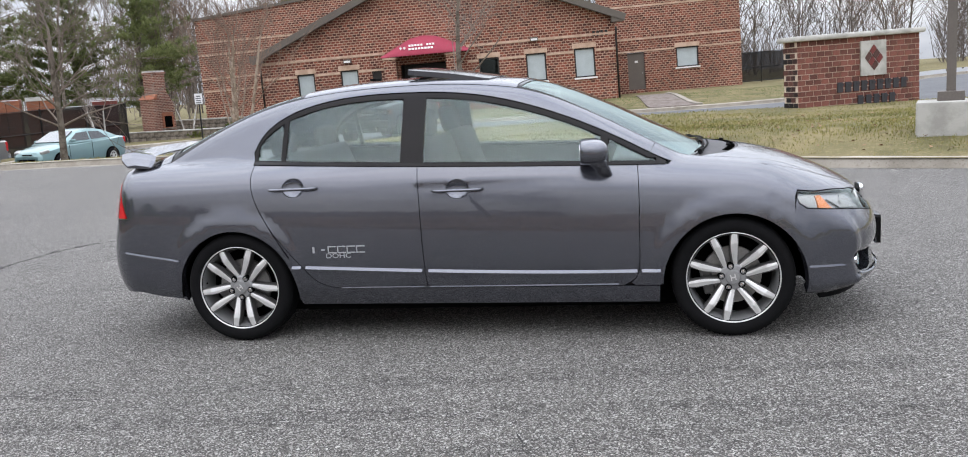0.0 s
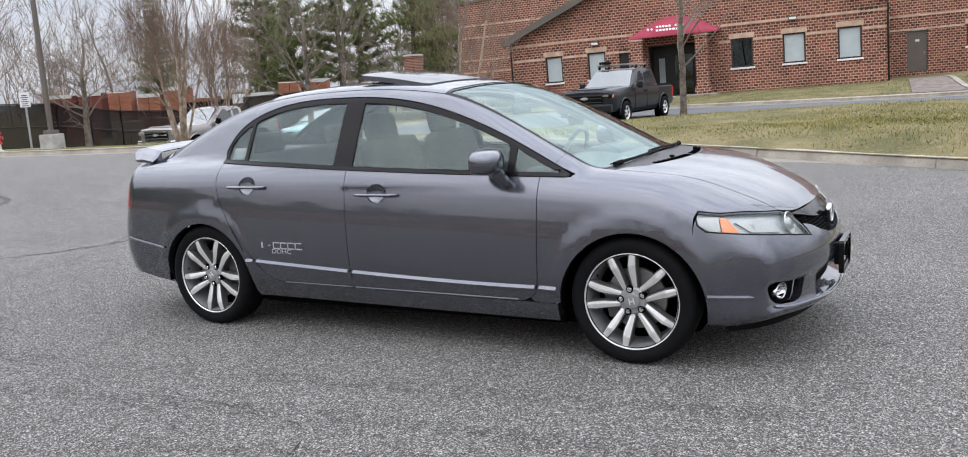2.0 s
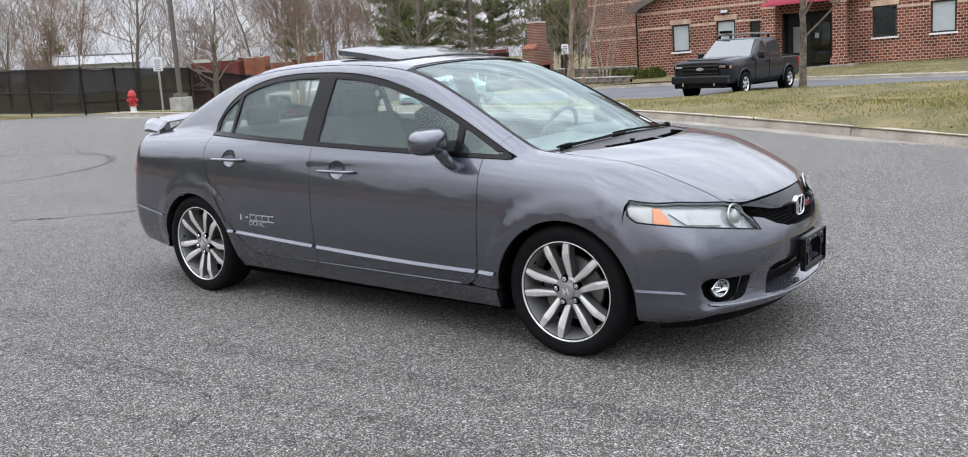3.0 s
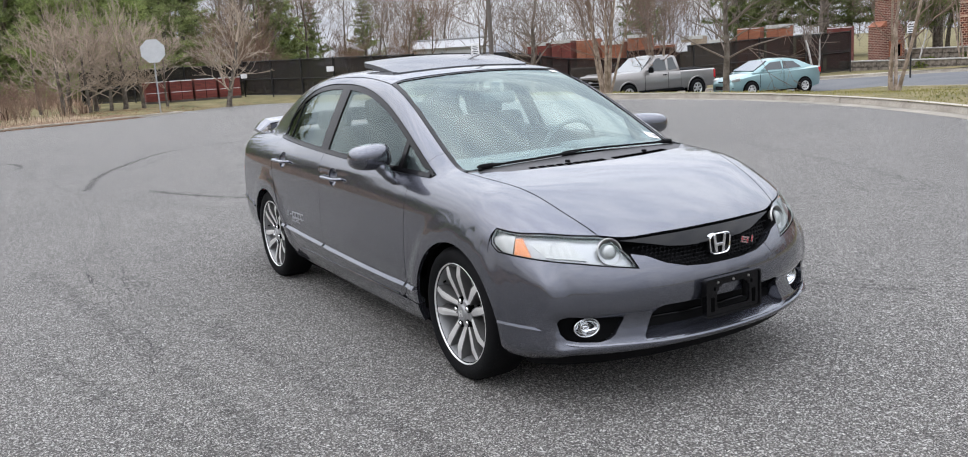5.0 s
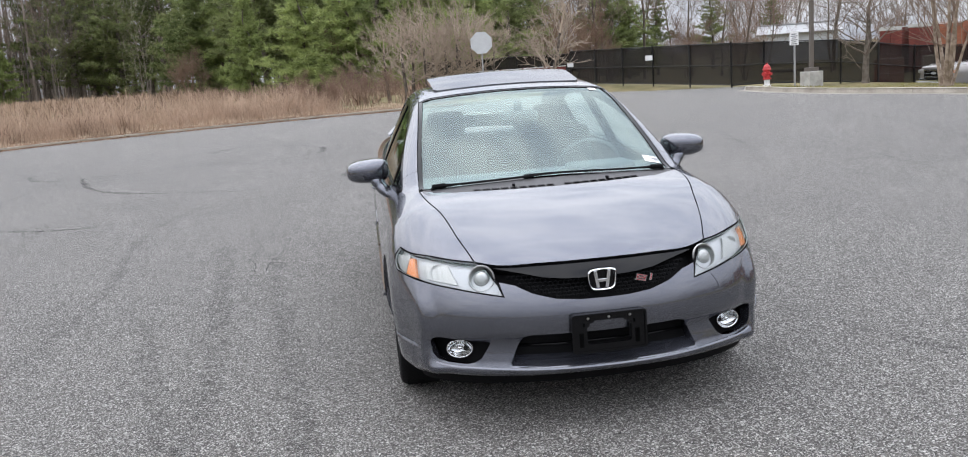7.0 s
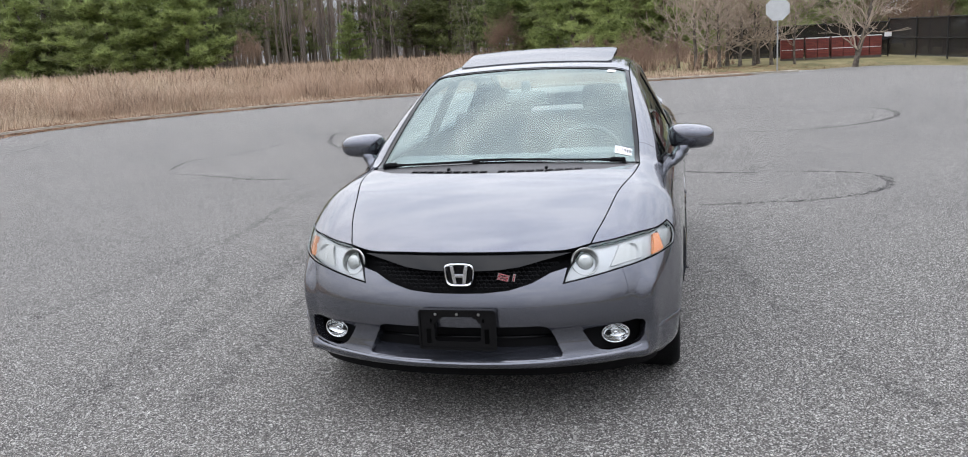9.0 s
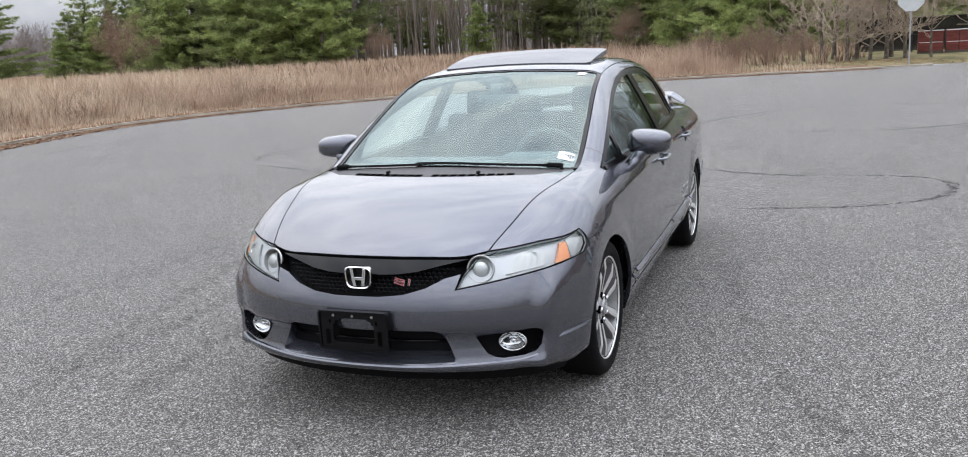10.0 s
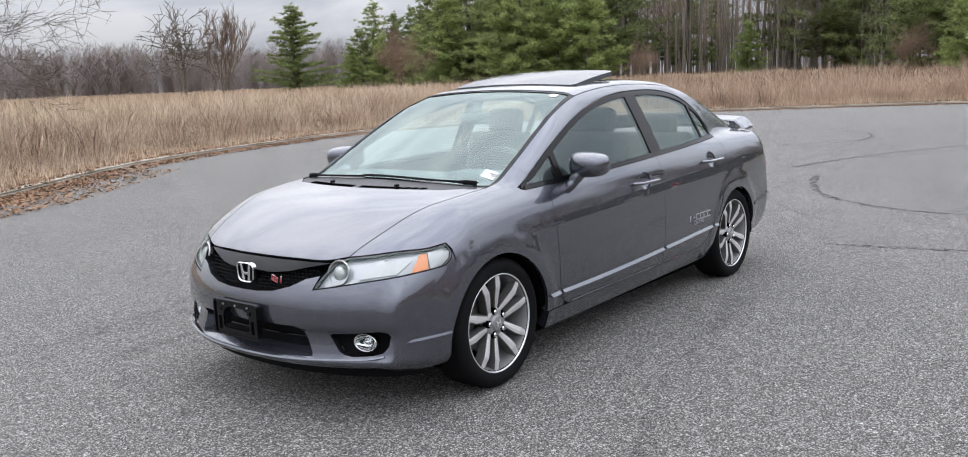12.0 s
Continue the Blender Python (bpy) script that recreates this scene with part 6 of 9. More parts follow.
office = thing("office_building", "single-storey red brick office with gabled roof and buff stone bands", "building", at=BUILD_M)


def wall_with_holes(name, outline, holes, mat, parent, depth=0.30, at=None):
    """A wall in x and z, its openings cut through, given depth towards +y."""
    loops = [np.array(outline, float)] + [np.array(h, float) for h in holes]
    v, e = [], []
    for lp in loops:
        s = len(v)
        v += [Vector(p) for p in lp]
        e += [(s + k, s + (k + 1) % len(lp)) for k in range(len(lp))]
    out = geometry.delaunay_2d_cdt(v, e, [], 0, 1e-6)
    uv = np.array([tuple(p) for p in out[0]])
    f = np.array([tuple(t) for t in out[2]])
    f = f[inside_of(loops, uv[f].mean(1))]
    n = len(uv)
    verts = [(x, 0, z) for x, z in uv] + [(x, depth, z) for x, z in uv]
    faces = [tuple(t) for t in f] + [tuple(i + n for i in t[::-1]) for t in f]
    have = {(t[i], t[(i + 1) % 3]) for t in f for i in range(3)}
    for a, b in have:
        if (b, a) not in have:
            faces.append((b, a, a + n, b + n))
    ob = raw(name, verts, faces, mat, parent)
    bm = bmesh.new()
    bm.from_mesh(ob.data)
    bmesh.ops.recalc_face_normals(bm, faces=bm.faces)
    bm.to_mesh(ob.data)
    bm.free()
    if at is not None:
        ob.matrix_basis = at
    return ob


W_SPECS = ((1.38, 2.32, 1.46, 2.86, BLIND), (3.74, 4.70, 1.46, 2.87, BLIND), (11.20, 12.26, 1.42, 2.86, DARK_PANE), (13.70, 14.76, 1.42, 2.87, BLIND), (16.26, 17.34, 1.40, 2.92, BLIND))
rect = lambda x0, x1, z0, z1: [(x0, z0), (x1, z0), (x1, z1), (x0, z1)]
front_holes = [rect(a, b, c, d) for a, b, c, d, _ in W_SPECS] + [rect(7.0, 9.55, 0.25, 2.9), rect(5.45, 5.95, 1.5, 2.85)]
wall_with_holes("front_wall", [(-0.5, -0.6), (18.45, -0.6), (18.45, 4.35), (9.4, 8.0), (-0.5, 3.95)], front_holes, BRICKWORK, office, 0.35)


def band(z, x0, x1, h=0.11):
    """A projecting course, broken at the openings."""
    cuts = sorted((a - 0.02, b + 0.02) for a, b, c, d, _ in W_SPECS if c - 0.1 < z < d + 0.25)
    cuts += [(6.2, 10.6)] if z < 4.3 else []
    x = x0
    for a, b in sorted(cuts) + [(x1, x1)]:
        if a > x + 0.05:
            part("stone_band", boxes((((x + a) / 2, -0.012, z), (a - x, 0.04, h), None, 0.004)), BAND, office)
        x = max(x, b)


band(2.76, -0.5, 18.45)
band(3.58, -0.5, 18.45)
for x0, x1, z0, z1, pane_mat in W_SPECS:
    w = part("window", boxes(*[((cx, 0.10, cz), sz) for cx, cz, sz in (((x0 + x1) / 2, z1 - 0.035, (x1 - x0, 0.09, 0.07)), ((x0 + x1) / 2, z0 + 0.035, (x1 - x0, 0.09, 0.07)), (x0 + 0.035, (z0 + z1) / 2, (0.07, 0.09, z1 - z0 - 0.14)), (x1 - 0.035, (z0 + z1) / 2, (0.07, 0.09, z1 - z0 - 0.14)))]), DARK_FRAME, office)
    part("pane", boxes((((x0 + x1) / 2, 0.12, (z0 + z1) / 2), (x1 - x0 - 0.12, 0.012, z1 - z0 - 0.12))), pane_mat, w)
    if pane_mat is DARK_PANE:
        part("blind", boxes((((x0 + x1) / 2, 0.26, (z0 + z1) / 2), (x1 - x0 - 0.1, 0.02, z1 - z0 - 0.1))), FASCIA, w)
    part("lintel", boxes((((x0 + x1) / 2, -0.015, z1 + 0.14), (x1 - x0 + 0.18, 0.06, 0.26), None, 0.008)), BAND, w)
    part("sill", boxes((((x0 + x1) / 2, -0.04, z0 - 0.05), (x1 - x0 + 0.14, 0.12, 0.09), None, 0.012)), WHITE_PRINT, w)
# entrance
part("side_window", boxes(((5.70, 0.12, 2.18), (0.46, 0.012, 1.3)), ((5.47, 0.10, 2.18), (0.05, 0.09, 1.34)), ((5.93, 0.10, 2.18), (0.05, 0.09, 1.34))), DARK_FRAME, office)
ent = part("entrance_back", boxes(((8.3, 1.65, 1.5), (2.9, 0.1, 2.9)), ((6.95, 1.0, 1.5), (0.1, 1.3, 2.9)), ((9.62, 1.0, 1.5), (0.1, 1.3, 2.9)), ((8.3, 1.0, 2.93), (2.9, 1.4, 0.06))), DARK_FRAME, office)
part("glass_door", boxes(((8.6, 1.55, 1.35), (0.95, 0.03, 2.05))), DARK_PANE, ent)
part("door_notice", boxes(((8.45, 1.50, 1.75), (0.20, 0.01, 0.26))), WHITE_PRINT, ent)
part("entrance_side", boxes(((7.45, 1.50, 1.6), (0.32, 0.02, 1.3))), BLIND, ent)
for xx in (6.6, 9.85):
    c = part("porch_pier", boxes(((xx, -0.85, 1.55), (0.62, 0.62, 3.3), None, 0.01)), BRICKWORK, office)
    part("pier_base", boxes(((xx, -0.85, 0.28), (0.78, 0.78, 0.75), None, 0.02)), BRICKWORK, c)
    part("pier_cap", boxes(((xx, -0.85, 3.23), (0.74, 0.74, 0.10), None, 0.01)), BAND, c)
part("porch_slab", boxes(((8.4, -1.1, 0.20), (4.4, 2.2, 0.14), None, 0.02)), GUTTER, office)
part("door_mat", boxes(((8.35, -0.9, 0.285), (1.2, 1.2, 0.02))), TRIM_BLACK, office)
# rounded canvas awning
v, f = [], []
prof = [(0.0, 4.35), (-0.45, 4.30), (-0.9, 4.12), (-1.3, 3.82), (-1.5, 3.52), (-1.5, 3.30)]
stations = [(6.15, 1.0), (6.9, 0.55), (7.7, 0.12), (8.3, 0.0), (9.0, 0.08), (9.9, 0.5), (10.75, 1.0)]
for x, k in stations:
    for y, z in prof:
        v.append((x, y * (1 - 0.25 * k), 3.30 + (z - 3.30) * (1 - 0.86 * k)))
for i in range(len(stations) - 1):
    f += [(6 * i + j, 6 * i + j + 1, 6 * i + 7 + j, 6 * i + 6 + j) for j in range(5)]
awning = raw("awning", v, f, AWNING, office, "maroon canvas entrance awning with white lettering", True)
for row, (z, x0, n, w, h) in enumerate(((3.80, 7.75, 9, 0.11, 0.10), (3.62, 7.75, 8, 0.12, 0.10))):
    for k in range(n):
        x = x0 + k * (w + 0.045)
        if k == 5 and row == 0:
            continue
        yy = -1.31 - 0.55 * (3.82 - z)
        part("printed_bar", boxes(((x, yy - 0.02, z), (w, 0.012, h), Matrix.Rotation(radians(-22), 4, "X"))), WHITE_PRINT, awning)
for k in (0, 1):
    part("printed_bar", boxes(((7.28 + 0.19 * k, -1.36, 3.70), (0.11, 0.012, 0.11), Matrix.Rotation(radians(45), 4, "Y"))), WHITE_PRINT, awning)
for k in range(4):
    part("number_bar", boxes(((17.35 + 0.22 * k, -0.015, 3.62), (0.15, 0.03, 0.26))), DARK_FRAME, office)
for xx, zz in ((4.2, 3.35), (14.2, 3.62)):
    lt = part("wall_light", boxes(((xx, -0.10, zz), (0.42, 0.20, 0.20), None, 0.03)), FASCIA, office)
    part("light_glass", boxes(((xx, -0.215, zz - 0.03), (0.34, 0.02, 0.11), None, 0.005)), WHITE_PRINT, lt)
# gable roof
for sgn, x0, z0, x1, z1 in ((-1, -0.9, 3.75, 9.4, 8.20), (1, 19.0, 4.30, 9.4, 8.20)):
    ln, an = math.hypot(x1 - x0, z1 - z0), math.atan2(z1 - z0, x1 - x0)
    r = part("roof_slope", boxes((((x0 + x1) / 2, 7.2, (z0 + z1) / 2 + 0.12), (ln, 15.4, 0.14), Matrix.Rotation(-an, 4, "Y"))), ROOFING, office)
    part("barge_board", boxes((((x0 + x1) / 2, -0.50, (z0 + z1) / 2), (ln, 0.06, 0.34), Matrix.Rotation(-an, 4, "Y"))), FASCIA, r)
    part("soffit", boxes((((x0 + x1) / 2, -0.24, (z0 + z1) / 2 - 0.14), (ln, 0.46, 0.03), Matrix.Rotation(-an, 4, "Y"))), FASCIA, r)
for xx in (-0.55, 18.5):
    bm = bmesh.new()
    add_tube(bm, [(xx, -0.30, 3.85), (xx + 0.02, -0.10, 3.55), (xx, -0.07, 3.4), (xx, -0.07, -0.1)], 0.05, 8)
    part("downpipe", bm, DARK_FRAME, office, smooth=True)
    part("eave_box", boxes(((xx + (0.1 if xx > 0 else -0.1), -0.24, 3.86 + (0.45 if xx > 0 else 0)), (0.62, 0.5, 0.42), None, 0.02)), FASCIA, office)
part("side_wall", boxes(((18.28, 4.3, 1.9), (0.34, 8.0, 5.0))), BRICKWORK, office)
for k in range(5):
    part("side_pane", boxes(((18.47, 1.6 + 1.25 * k, 2.35), (0.05, 0.7, 1.35), None, 0.01)), DARK_FRAME, office)
part("west_wall", boxes(((-0.33, 7.0, 1.6), (0.34, 13.4, 4.6))), BRICKWORK, office)
# set-back taller blocks
warehouse = thing("warehouse", "taller red brick warehouse block with buff bands behind the office", "building", at=BUILD_M)
holes = [rect(20.0, 21.05, 0.35, 2.62), rect(23.0, 24.35, 1.50, 2.70)]
wall_with_holes("front_wall", [(18.3, -0.6), (26.95, -0.6), (26.95, 8.6), (18.3, 8.6)], holes, BRICKWORK, warehouse, 0.35, Matrix.Translation((0, 8.2, 0)))
d = part("steel_door", boxes(((20.525, 8.33, 1.48), (1.03, 0.06, 2.25), None, 0.005)), DOOR_PAINT, warehouse)
part("door_notice", boxes(((20.55, 8.29, 2.05), (0.20, 0.012, 0.12))), WHITE_PRINT, d)
part("door_handle", boxes(((20.9, 8.28, 1.35), (0.05, 0.05, 0.14), None, 0.01)), STEEL, d)
wi = part("window", boxes(((23.675, 8.30, 2.67), (1.35, 0.09, 0.07)), ((23.675, 8.30, 1.53), (1.35, 0.09, 0.07)), ((23.035, 8.30, 2.10), (0.07, 0.09, 1.06)), ((24.315, 8.30, 2.10), (0.07, 0.09, 1.06))), DARK_FRAME, warehouse)
part("pane", boxes(((23.675, 8.33, 2.10), (1.22, 0.012, 1.07))), BLIND, wi)
part("lintel", boxes(((23.675, 8.18, 2.83), (1.5, 0.06, 0.24), None, 0.008)), BAND, wi)
part("sill", boxes(((23.675, 8.15, 1.45), (1.5, 0.12, 0.09), None, 0.01)), WHITE_PRINT, wi)
for z, a in ((2.68, ((18.3, 22.9), (24.45, 26.97))), (3.42, ((18.3, 26.97),)), (5.4, ((18.3, 26.97),))):
    for x0, x1 in a:
        part("stone_band", boxes((((x0 + x1) / 2, 8.188, z), (x1 - x0, 0.04, 0.11), None, 0.004)), BAND, warehouse)
part("east_wall", boxes(((26.8, 14.0, 4.0), (0.34, 11.3, 9.2))), BRICKWORK, warehouse)
wall_with_holes("west_block_wall", [(-7.2, -0.4), (6.0, -0.4), (6.0, 8.3), (-7.2, 7.1)], [rect(-3.0, -1.95, 0.6, 2.75)], BRICKWORK, warehouse, 0.35, Matrix.Translation((0, 9.5, 0)))
part("steel_door", boxes(((-2.475, 9.62, 1.68), (1.03, 0.06, 2.13), None, 0.005)), DOOR_PAINT, warehouse)
for z in (2.6, 3.4, 4.9, 5.7):
    part("stone_band", boxes(((-0.6, 9.488, z), (13.2, 0.04, 0.11), None, 0.004)), BAND, warehouse)
part("west_end_wall", boxes(((-7.03, 14.5, 3.2), (0.34, 9.6, 7.6))), BRICKWORK, warehouse)
part("coping", boxes(((-0.6, 9.65, 7.78), (13.5, 0.5, 0.16), Matrix.Rotation(radians(-5.2), 4, "Y"))), FASCIA, warehouse)

# monument sign, brick by brick
SIGN_BRICK = material("sign_brick", (0.105, 0.038, 0.028), 0.9, 0, 5, 0.6, 0.5, 50, obj_vary=0.9, island=0.9)
MORTAR = material("mortar", (0.56, 0.46, 0.37), 0.95, 0, 8, 0.2, 0.3, 80)
CAPSTONE = two_tone("cast_stone", (0.36, 0.35, 0.32), (0.50, 0.49, 0.46), 3.0, 0.85, bump=0.2)
SIGN_M = Matrix.Translation((4.72, 17.8, 0.05)) @ Matrix.Rotation(math.atan2(1.34, 3.26), 4, "Z") @ Matrix.Rotation(radians(-1.2), 4, "Y")
sign = thing("monument_sign", "red brick entrance sign with stone cap and diamond plaque", "sign", at=SIGN_M)
SW, SH, SD = 3.42, 1.90, 0.62
part("core", boxes(((SW / 2, SD / 2, SH / 2 - 0.1), (SW - 0.006, SD - 0.006, SH + 0.2))), MORTAR, sign)
cap = part("cap", boxes(((SW / 2, SD / 2, SH + 0.06), (SW + 0.24, SD + 0.24, 0.13), None, 0.05)), CAPSTONE, sign)
LB, HB = 0.2138, 0.1357
rows = int(SH / HB)
brick_me, left = {}, []
count = 0
for r in range(rows):
    x = -LB / 2 if r % 2 else 0.0
    while x < SW - 0.02:
        a, b = max(x, 0), min(x + LB, SW)
        if b - a > 0.04:
            z = (r + 0.5) * HB
            if count < 300 and z > 0.0:
                key = round(b - a, 3)
                if key not in brick_me:
                    bm = boxes(((0, 0, 0), (b - a - 0.017, 0.05, HB - 0.017)))
                    brick_me[key] = bpy.data.meshes.new("brick")
                    bm.to_mesh(brick_me[key])
                    bm.free()
                    brick_me[key].materials.append(SIGN_BRICK)
                ob = new("brick", brick_me[key])
                ob.parent = sign
                ob.location = ((a + b) / 2, 0.018 + 0.003 * math.sin(37.7 * r + 11.3 * x), z)
                count += 1
            else:
                left.append(((a + b) / 2, b - a, z))
        x += LB
bm = bmesh.new()
for cx, w, z in left:
    add_box(bm, (cx, 0.018, z), (w - 0.017, 0.05, HB - 0.017))
for r in range(rows):
    for sx in (0.018, SW - 0.018):
        for k in range(4):
            y = (k + (0.5 if r % 2 else 0.0)) * LB + 0.1
            if y < SD - 0.04:
                add_box(bm, (sx, y, (r + 0.5) * HB), (0.05, min(LB, (SD - y + 0.1) * 1.5) - 0.022, HB - 0.022))
ob = part("brickwork", bm, SIGN_BRICK, sign)
ob["kind"] = "stuff"
DIAMOND_RED = material("maroon_brick", (0.150, 0.034, 0.030), 0.85, 0, 8, 0.3, 0.3, 60)
DIAMOND_BROWN = material("brown_brick", (0.075, 0.034, 0.028), 0.85, 0, 8, 0.3, 0.3, 60)
plaque = part("plaque", boxes(((2.08, -0.035, 1.36), (0.72, 0.05, 0.86), None, 0.008)), CAPSTONE, sign, "stone plaque with a brick diamond")
for i in range(2):
    for k in range(3):
        u, w = (i - 0.5) * 0.235, (k - 1) * 0.158
        c = math.sqrt(0.5)
        part("diamond_brick", boxes(((2.08 + (u - w) * c * 0.80, -0.068, 1.37 + (u + w) * c), (0.21, 0.02, 0.14) if (i + k) % 2 else (0.21, 0.02, 0.14), Matrix.Diagonal((0.80, 1, 1, 1)) @ Matrix.Rotation(radians(-45), 4, "Y"))), DIAMOND_RED if (i + k) % 2 else DIAMOND_BROWN, plaque)
for z, x0, n in ((0.70, 1.15, 9), (0.34, 1.72, 5)):
    for k in range(n):
        part("sign_letter", boxes(((x0 + 0.225 * k, -0.02, z), (0.15, 0.03, 0.25), None, 0.004), ((x0 + 0.225 * k + 0.05, -0.035, z + 0.06), (0.10, 0.02, 0.05))), INK, sign)


# paved path from the side door to the road
PATH_BROWN = two_tone("brown_paving", (0.13, 0.105, 0.092), (0.20, 0.17, 0.15), 3.0, 0.9, bump=0.3)


def path_strip(name, edge, mat, label, lift):
    v, f = [], []
    for k in range(25):
        y = 31.9 + 10.6 * k / 24
        for x in edge(k / 24):
            z = float(land_z(x, y)[0])
            v += [(x, y, z + lift), (x, y, z - 0.12)]
    for k in range(24):
        b = 4 * k
        f += [(b, b + 4, b + 6, b + 2), (b + 1, b + 5, b + 4, b), (b + 2, b + 6, b + 7, b + 3)]
    f += [(0, 2, 3, 1), (96, 97, 99, 98)]
    return tagged(raw(name, v, f, mat), label, "path", kind="structure")


path_strip("walkway", lambda q: (1.25 - 0.65 * q, 3.1 - 1.0 * q), PATH_BROWN, "brown paved path from the steel door to the road", 0.05)
path_strip("walkway_edging", lambda q: (3.12 - 1.0 * q, 3.34 - 1.0 * q), GUTTER, "pale concrete edging beside the brown path", 0.09)

# ---- street furniture, fences, vehicles ----
SCREEN_BLACK = material("black_fence_screen", (0.016, 0.012, 0.010), 0.95, 0, 1.2, 0.6, 0.3, 60)
n, l = nodes_of(SCREEN_BLACK)
weave, clear = n.new("ShaderNodeMixShader"), n.new("ShaderNodeBsdfTransparent")
weave.inputs[0].default_value = 0.28
l.new(n["Principled BSDF"].outputs[0], weave.inputs[1])
l.new(clear.outputs[0], weave.inputs[2])
l.new(weave.outputs[0], n["Material Output"].inputs["Surface"])
POST_BLACK = material("black_fence_post", (0.016, 0.016, 0.016), 0.6, 0.2, 8, 0.2)
GALV = material("galvanised_steel", (0.34, 0.34, 0.34), 0.5, 0.5, 6, 0.2)
SIGN_GREY = material("bare_sign_back", (0.52, 0.53, 0.53), 0.45, 0.4, 4, 0.12)
SIGN_WHITE = material("white_sign_face", (0.72, 0.72, 0.72), 0.6, 0, 6, 0.1)
HYDRANT_RED = material("hydrant_red", (0.42, 0.018, 0.020), 0.45, 0, 9, 0.18, coat=0.3)
BLOCK = two_tone("lamp_base_concrete", (0.33, 0.32, 0.295), (0.45, 0.44, 0.41), 2.0, 0.9, bump=0.4)
POLE_BROWN = material("brown_painted_pole", (0.115, 0.098, 0.085), 0.6, 0, 4, 0.15)
PALLET_BRICK = brick_material("packed_red_brick", (0.135, 0.028, 0.022), (0.20, 0.048, 0.036), (0.09, 0.035, 0.03), 0.21, 0.07, 0.006)
SHED_WHITE = material("white_shed_metal", (0.50, 0.52, 0.54), 0.6, 0.1, 0.6, 0.15)


def on_land(x, y):
    q = np.array([(x, y)])
    if inside_of([LOT], q)[0]:
        return 0.0
    if inside_of([road_loop], q)[0]:
        return float(road_at(x, y))
    return float(land_z(x, y)[0])


def lamp_post(x, y, turn, h, block, label):
    g = on_land(x, y)
    t = thing("lamp_post", label, "lamp post", at=pose(x, y, g, 0, 0, turn))
    part("concrete_base", boxes(((0, 0, block[2] / 2 - 0.15), (block[0], block[1], block[2] + 0.3), None, 0.02)), BLOCK, t)
    part("base_shoe", boxes(((0, 0, block[2] + 0.06), (0.34, 0.34, 0.14), None, 0.01)), POLE_BROWN, t)
    part("pole", boxes(((0, 0, block[2] + h / 2), (0.12, 0.12, h), None, 0.008)), POLE_BROWN, t)
    part("lamp_head", boxes(((0.35, 0, block[2] + h), (0.7, 0.35, 0.16), None, 0.02)), POLE_BROWN, t)
    return t


lamp_post(5.16, 8.05, -17, 7.5, (0.86, 0.86, 0.40), "brown square lamp post on a concrete block in the grass")
lamp_post(-23.5, 14.55, 10, 8.5, (0.54, 0.54, 0.58), "tall brown lamp post on a concrete block by the fence")


def notice(x, y, turn, post_h, w, h, label, bars=6, face_at=None):
    g = on_land(x, y)
    t = thing("notice_sign", label, "sign", at=pose(x, y, g, 0, 0, turn))
    bm = bmesh.new()
    add_box(bm, (0, 0, post_h / 2 - 0.1), (0.06, 0.045, post_h + 0.2), None, 0.006)
    part("post", bm, GALV if bars > 4 else POST_BLACK, t)
    f = part("face", boxes(((0, -0.035, post_h - h / 2 + 0.02), (w, 0.015, h), None, 0.004)), SIGN_WHITE, t)
    for k in range(bars):
        part("printed_bar", boxes(((0, -0.044, post_h - 0.05 - (k + 0.5) * (h - 0.08) / bars), (w * (0.72 if k % 2 else 0.55), 0.003, (h - 0.1) / bars * 0.45))), INK, f)
    return t


notice(-24.3, 14.35, 40, 1.92, 0.32, 0.48, "white notice on a steel post beside the hydrant")
notice(-18.4, 31.7, 8, 2.25, 0.34, 0.46, "small white parking notice on a thin dark post", 4)

# stop sign seen from behind
t = thing("stop_sign", "back of an octagonal metal stop sign on a steel post", "sign", at=pose(-32.5, 4.48, on_land(-32.5, 4.48), 0, 0, 78))
bm = bmesh.new()
add_lathe(bm, [(0.0005, -0.012), (0.485, -0.012), (0.485, -0.006), (0.0005, -0.006)], (0, 0, 2.42), "y", 8, Matrix.Rotation(radians(22.5), 3, "Y"))
part("plate", bm, SIGN_GREY, t)
part("post", boxes(((0, 0.02, 1.3), (0.055, 0.035, 2.8), None, 0.004)), GALV, t)

# fire hydrant
t = thing("fire_hydrant", "red cast-iron fire hydrant with white lower barrel", "hydrant", at=pose(-25.0, 13.65, on_land(-25.0, 13.65), 0, 0, 30))
bm = bmesh.new()
add_lathe(bm, [(0.16, 0), (0.16, 0.04), (0.10, 0.05), (0.10, 0.22), (0.105, 0.24)], (0, 0, 0), "z", 18)
part("lower_barrel", bm, SIGN_WHITE, t, smooth=False)
bm = bmesh.new()
add_lathe(bm, [(0.105, 0.24), (0.15, 0.25), (0.15, 0.29), (0.115, 0.30), (0.115, 0.56), (0.15, 0.57), (0.15, 0.61), (0.135, 0.63), (0.12, 0.70), (0.08, 0.76), (0.035, 0.78), (0.035, 0.83), (0.0005, 0.83)], (0, 0, 0), "z", 18)
part("barrel", bm, HYDRANT_RED, t, smooth=False)
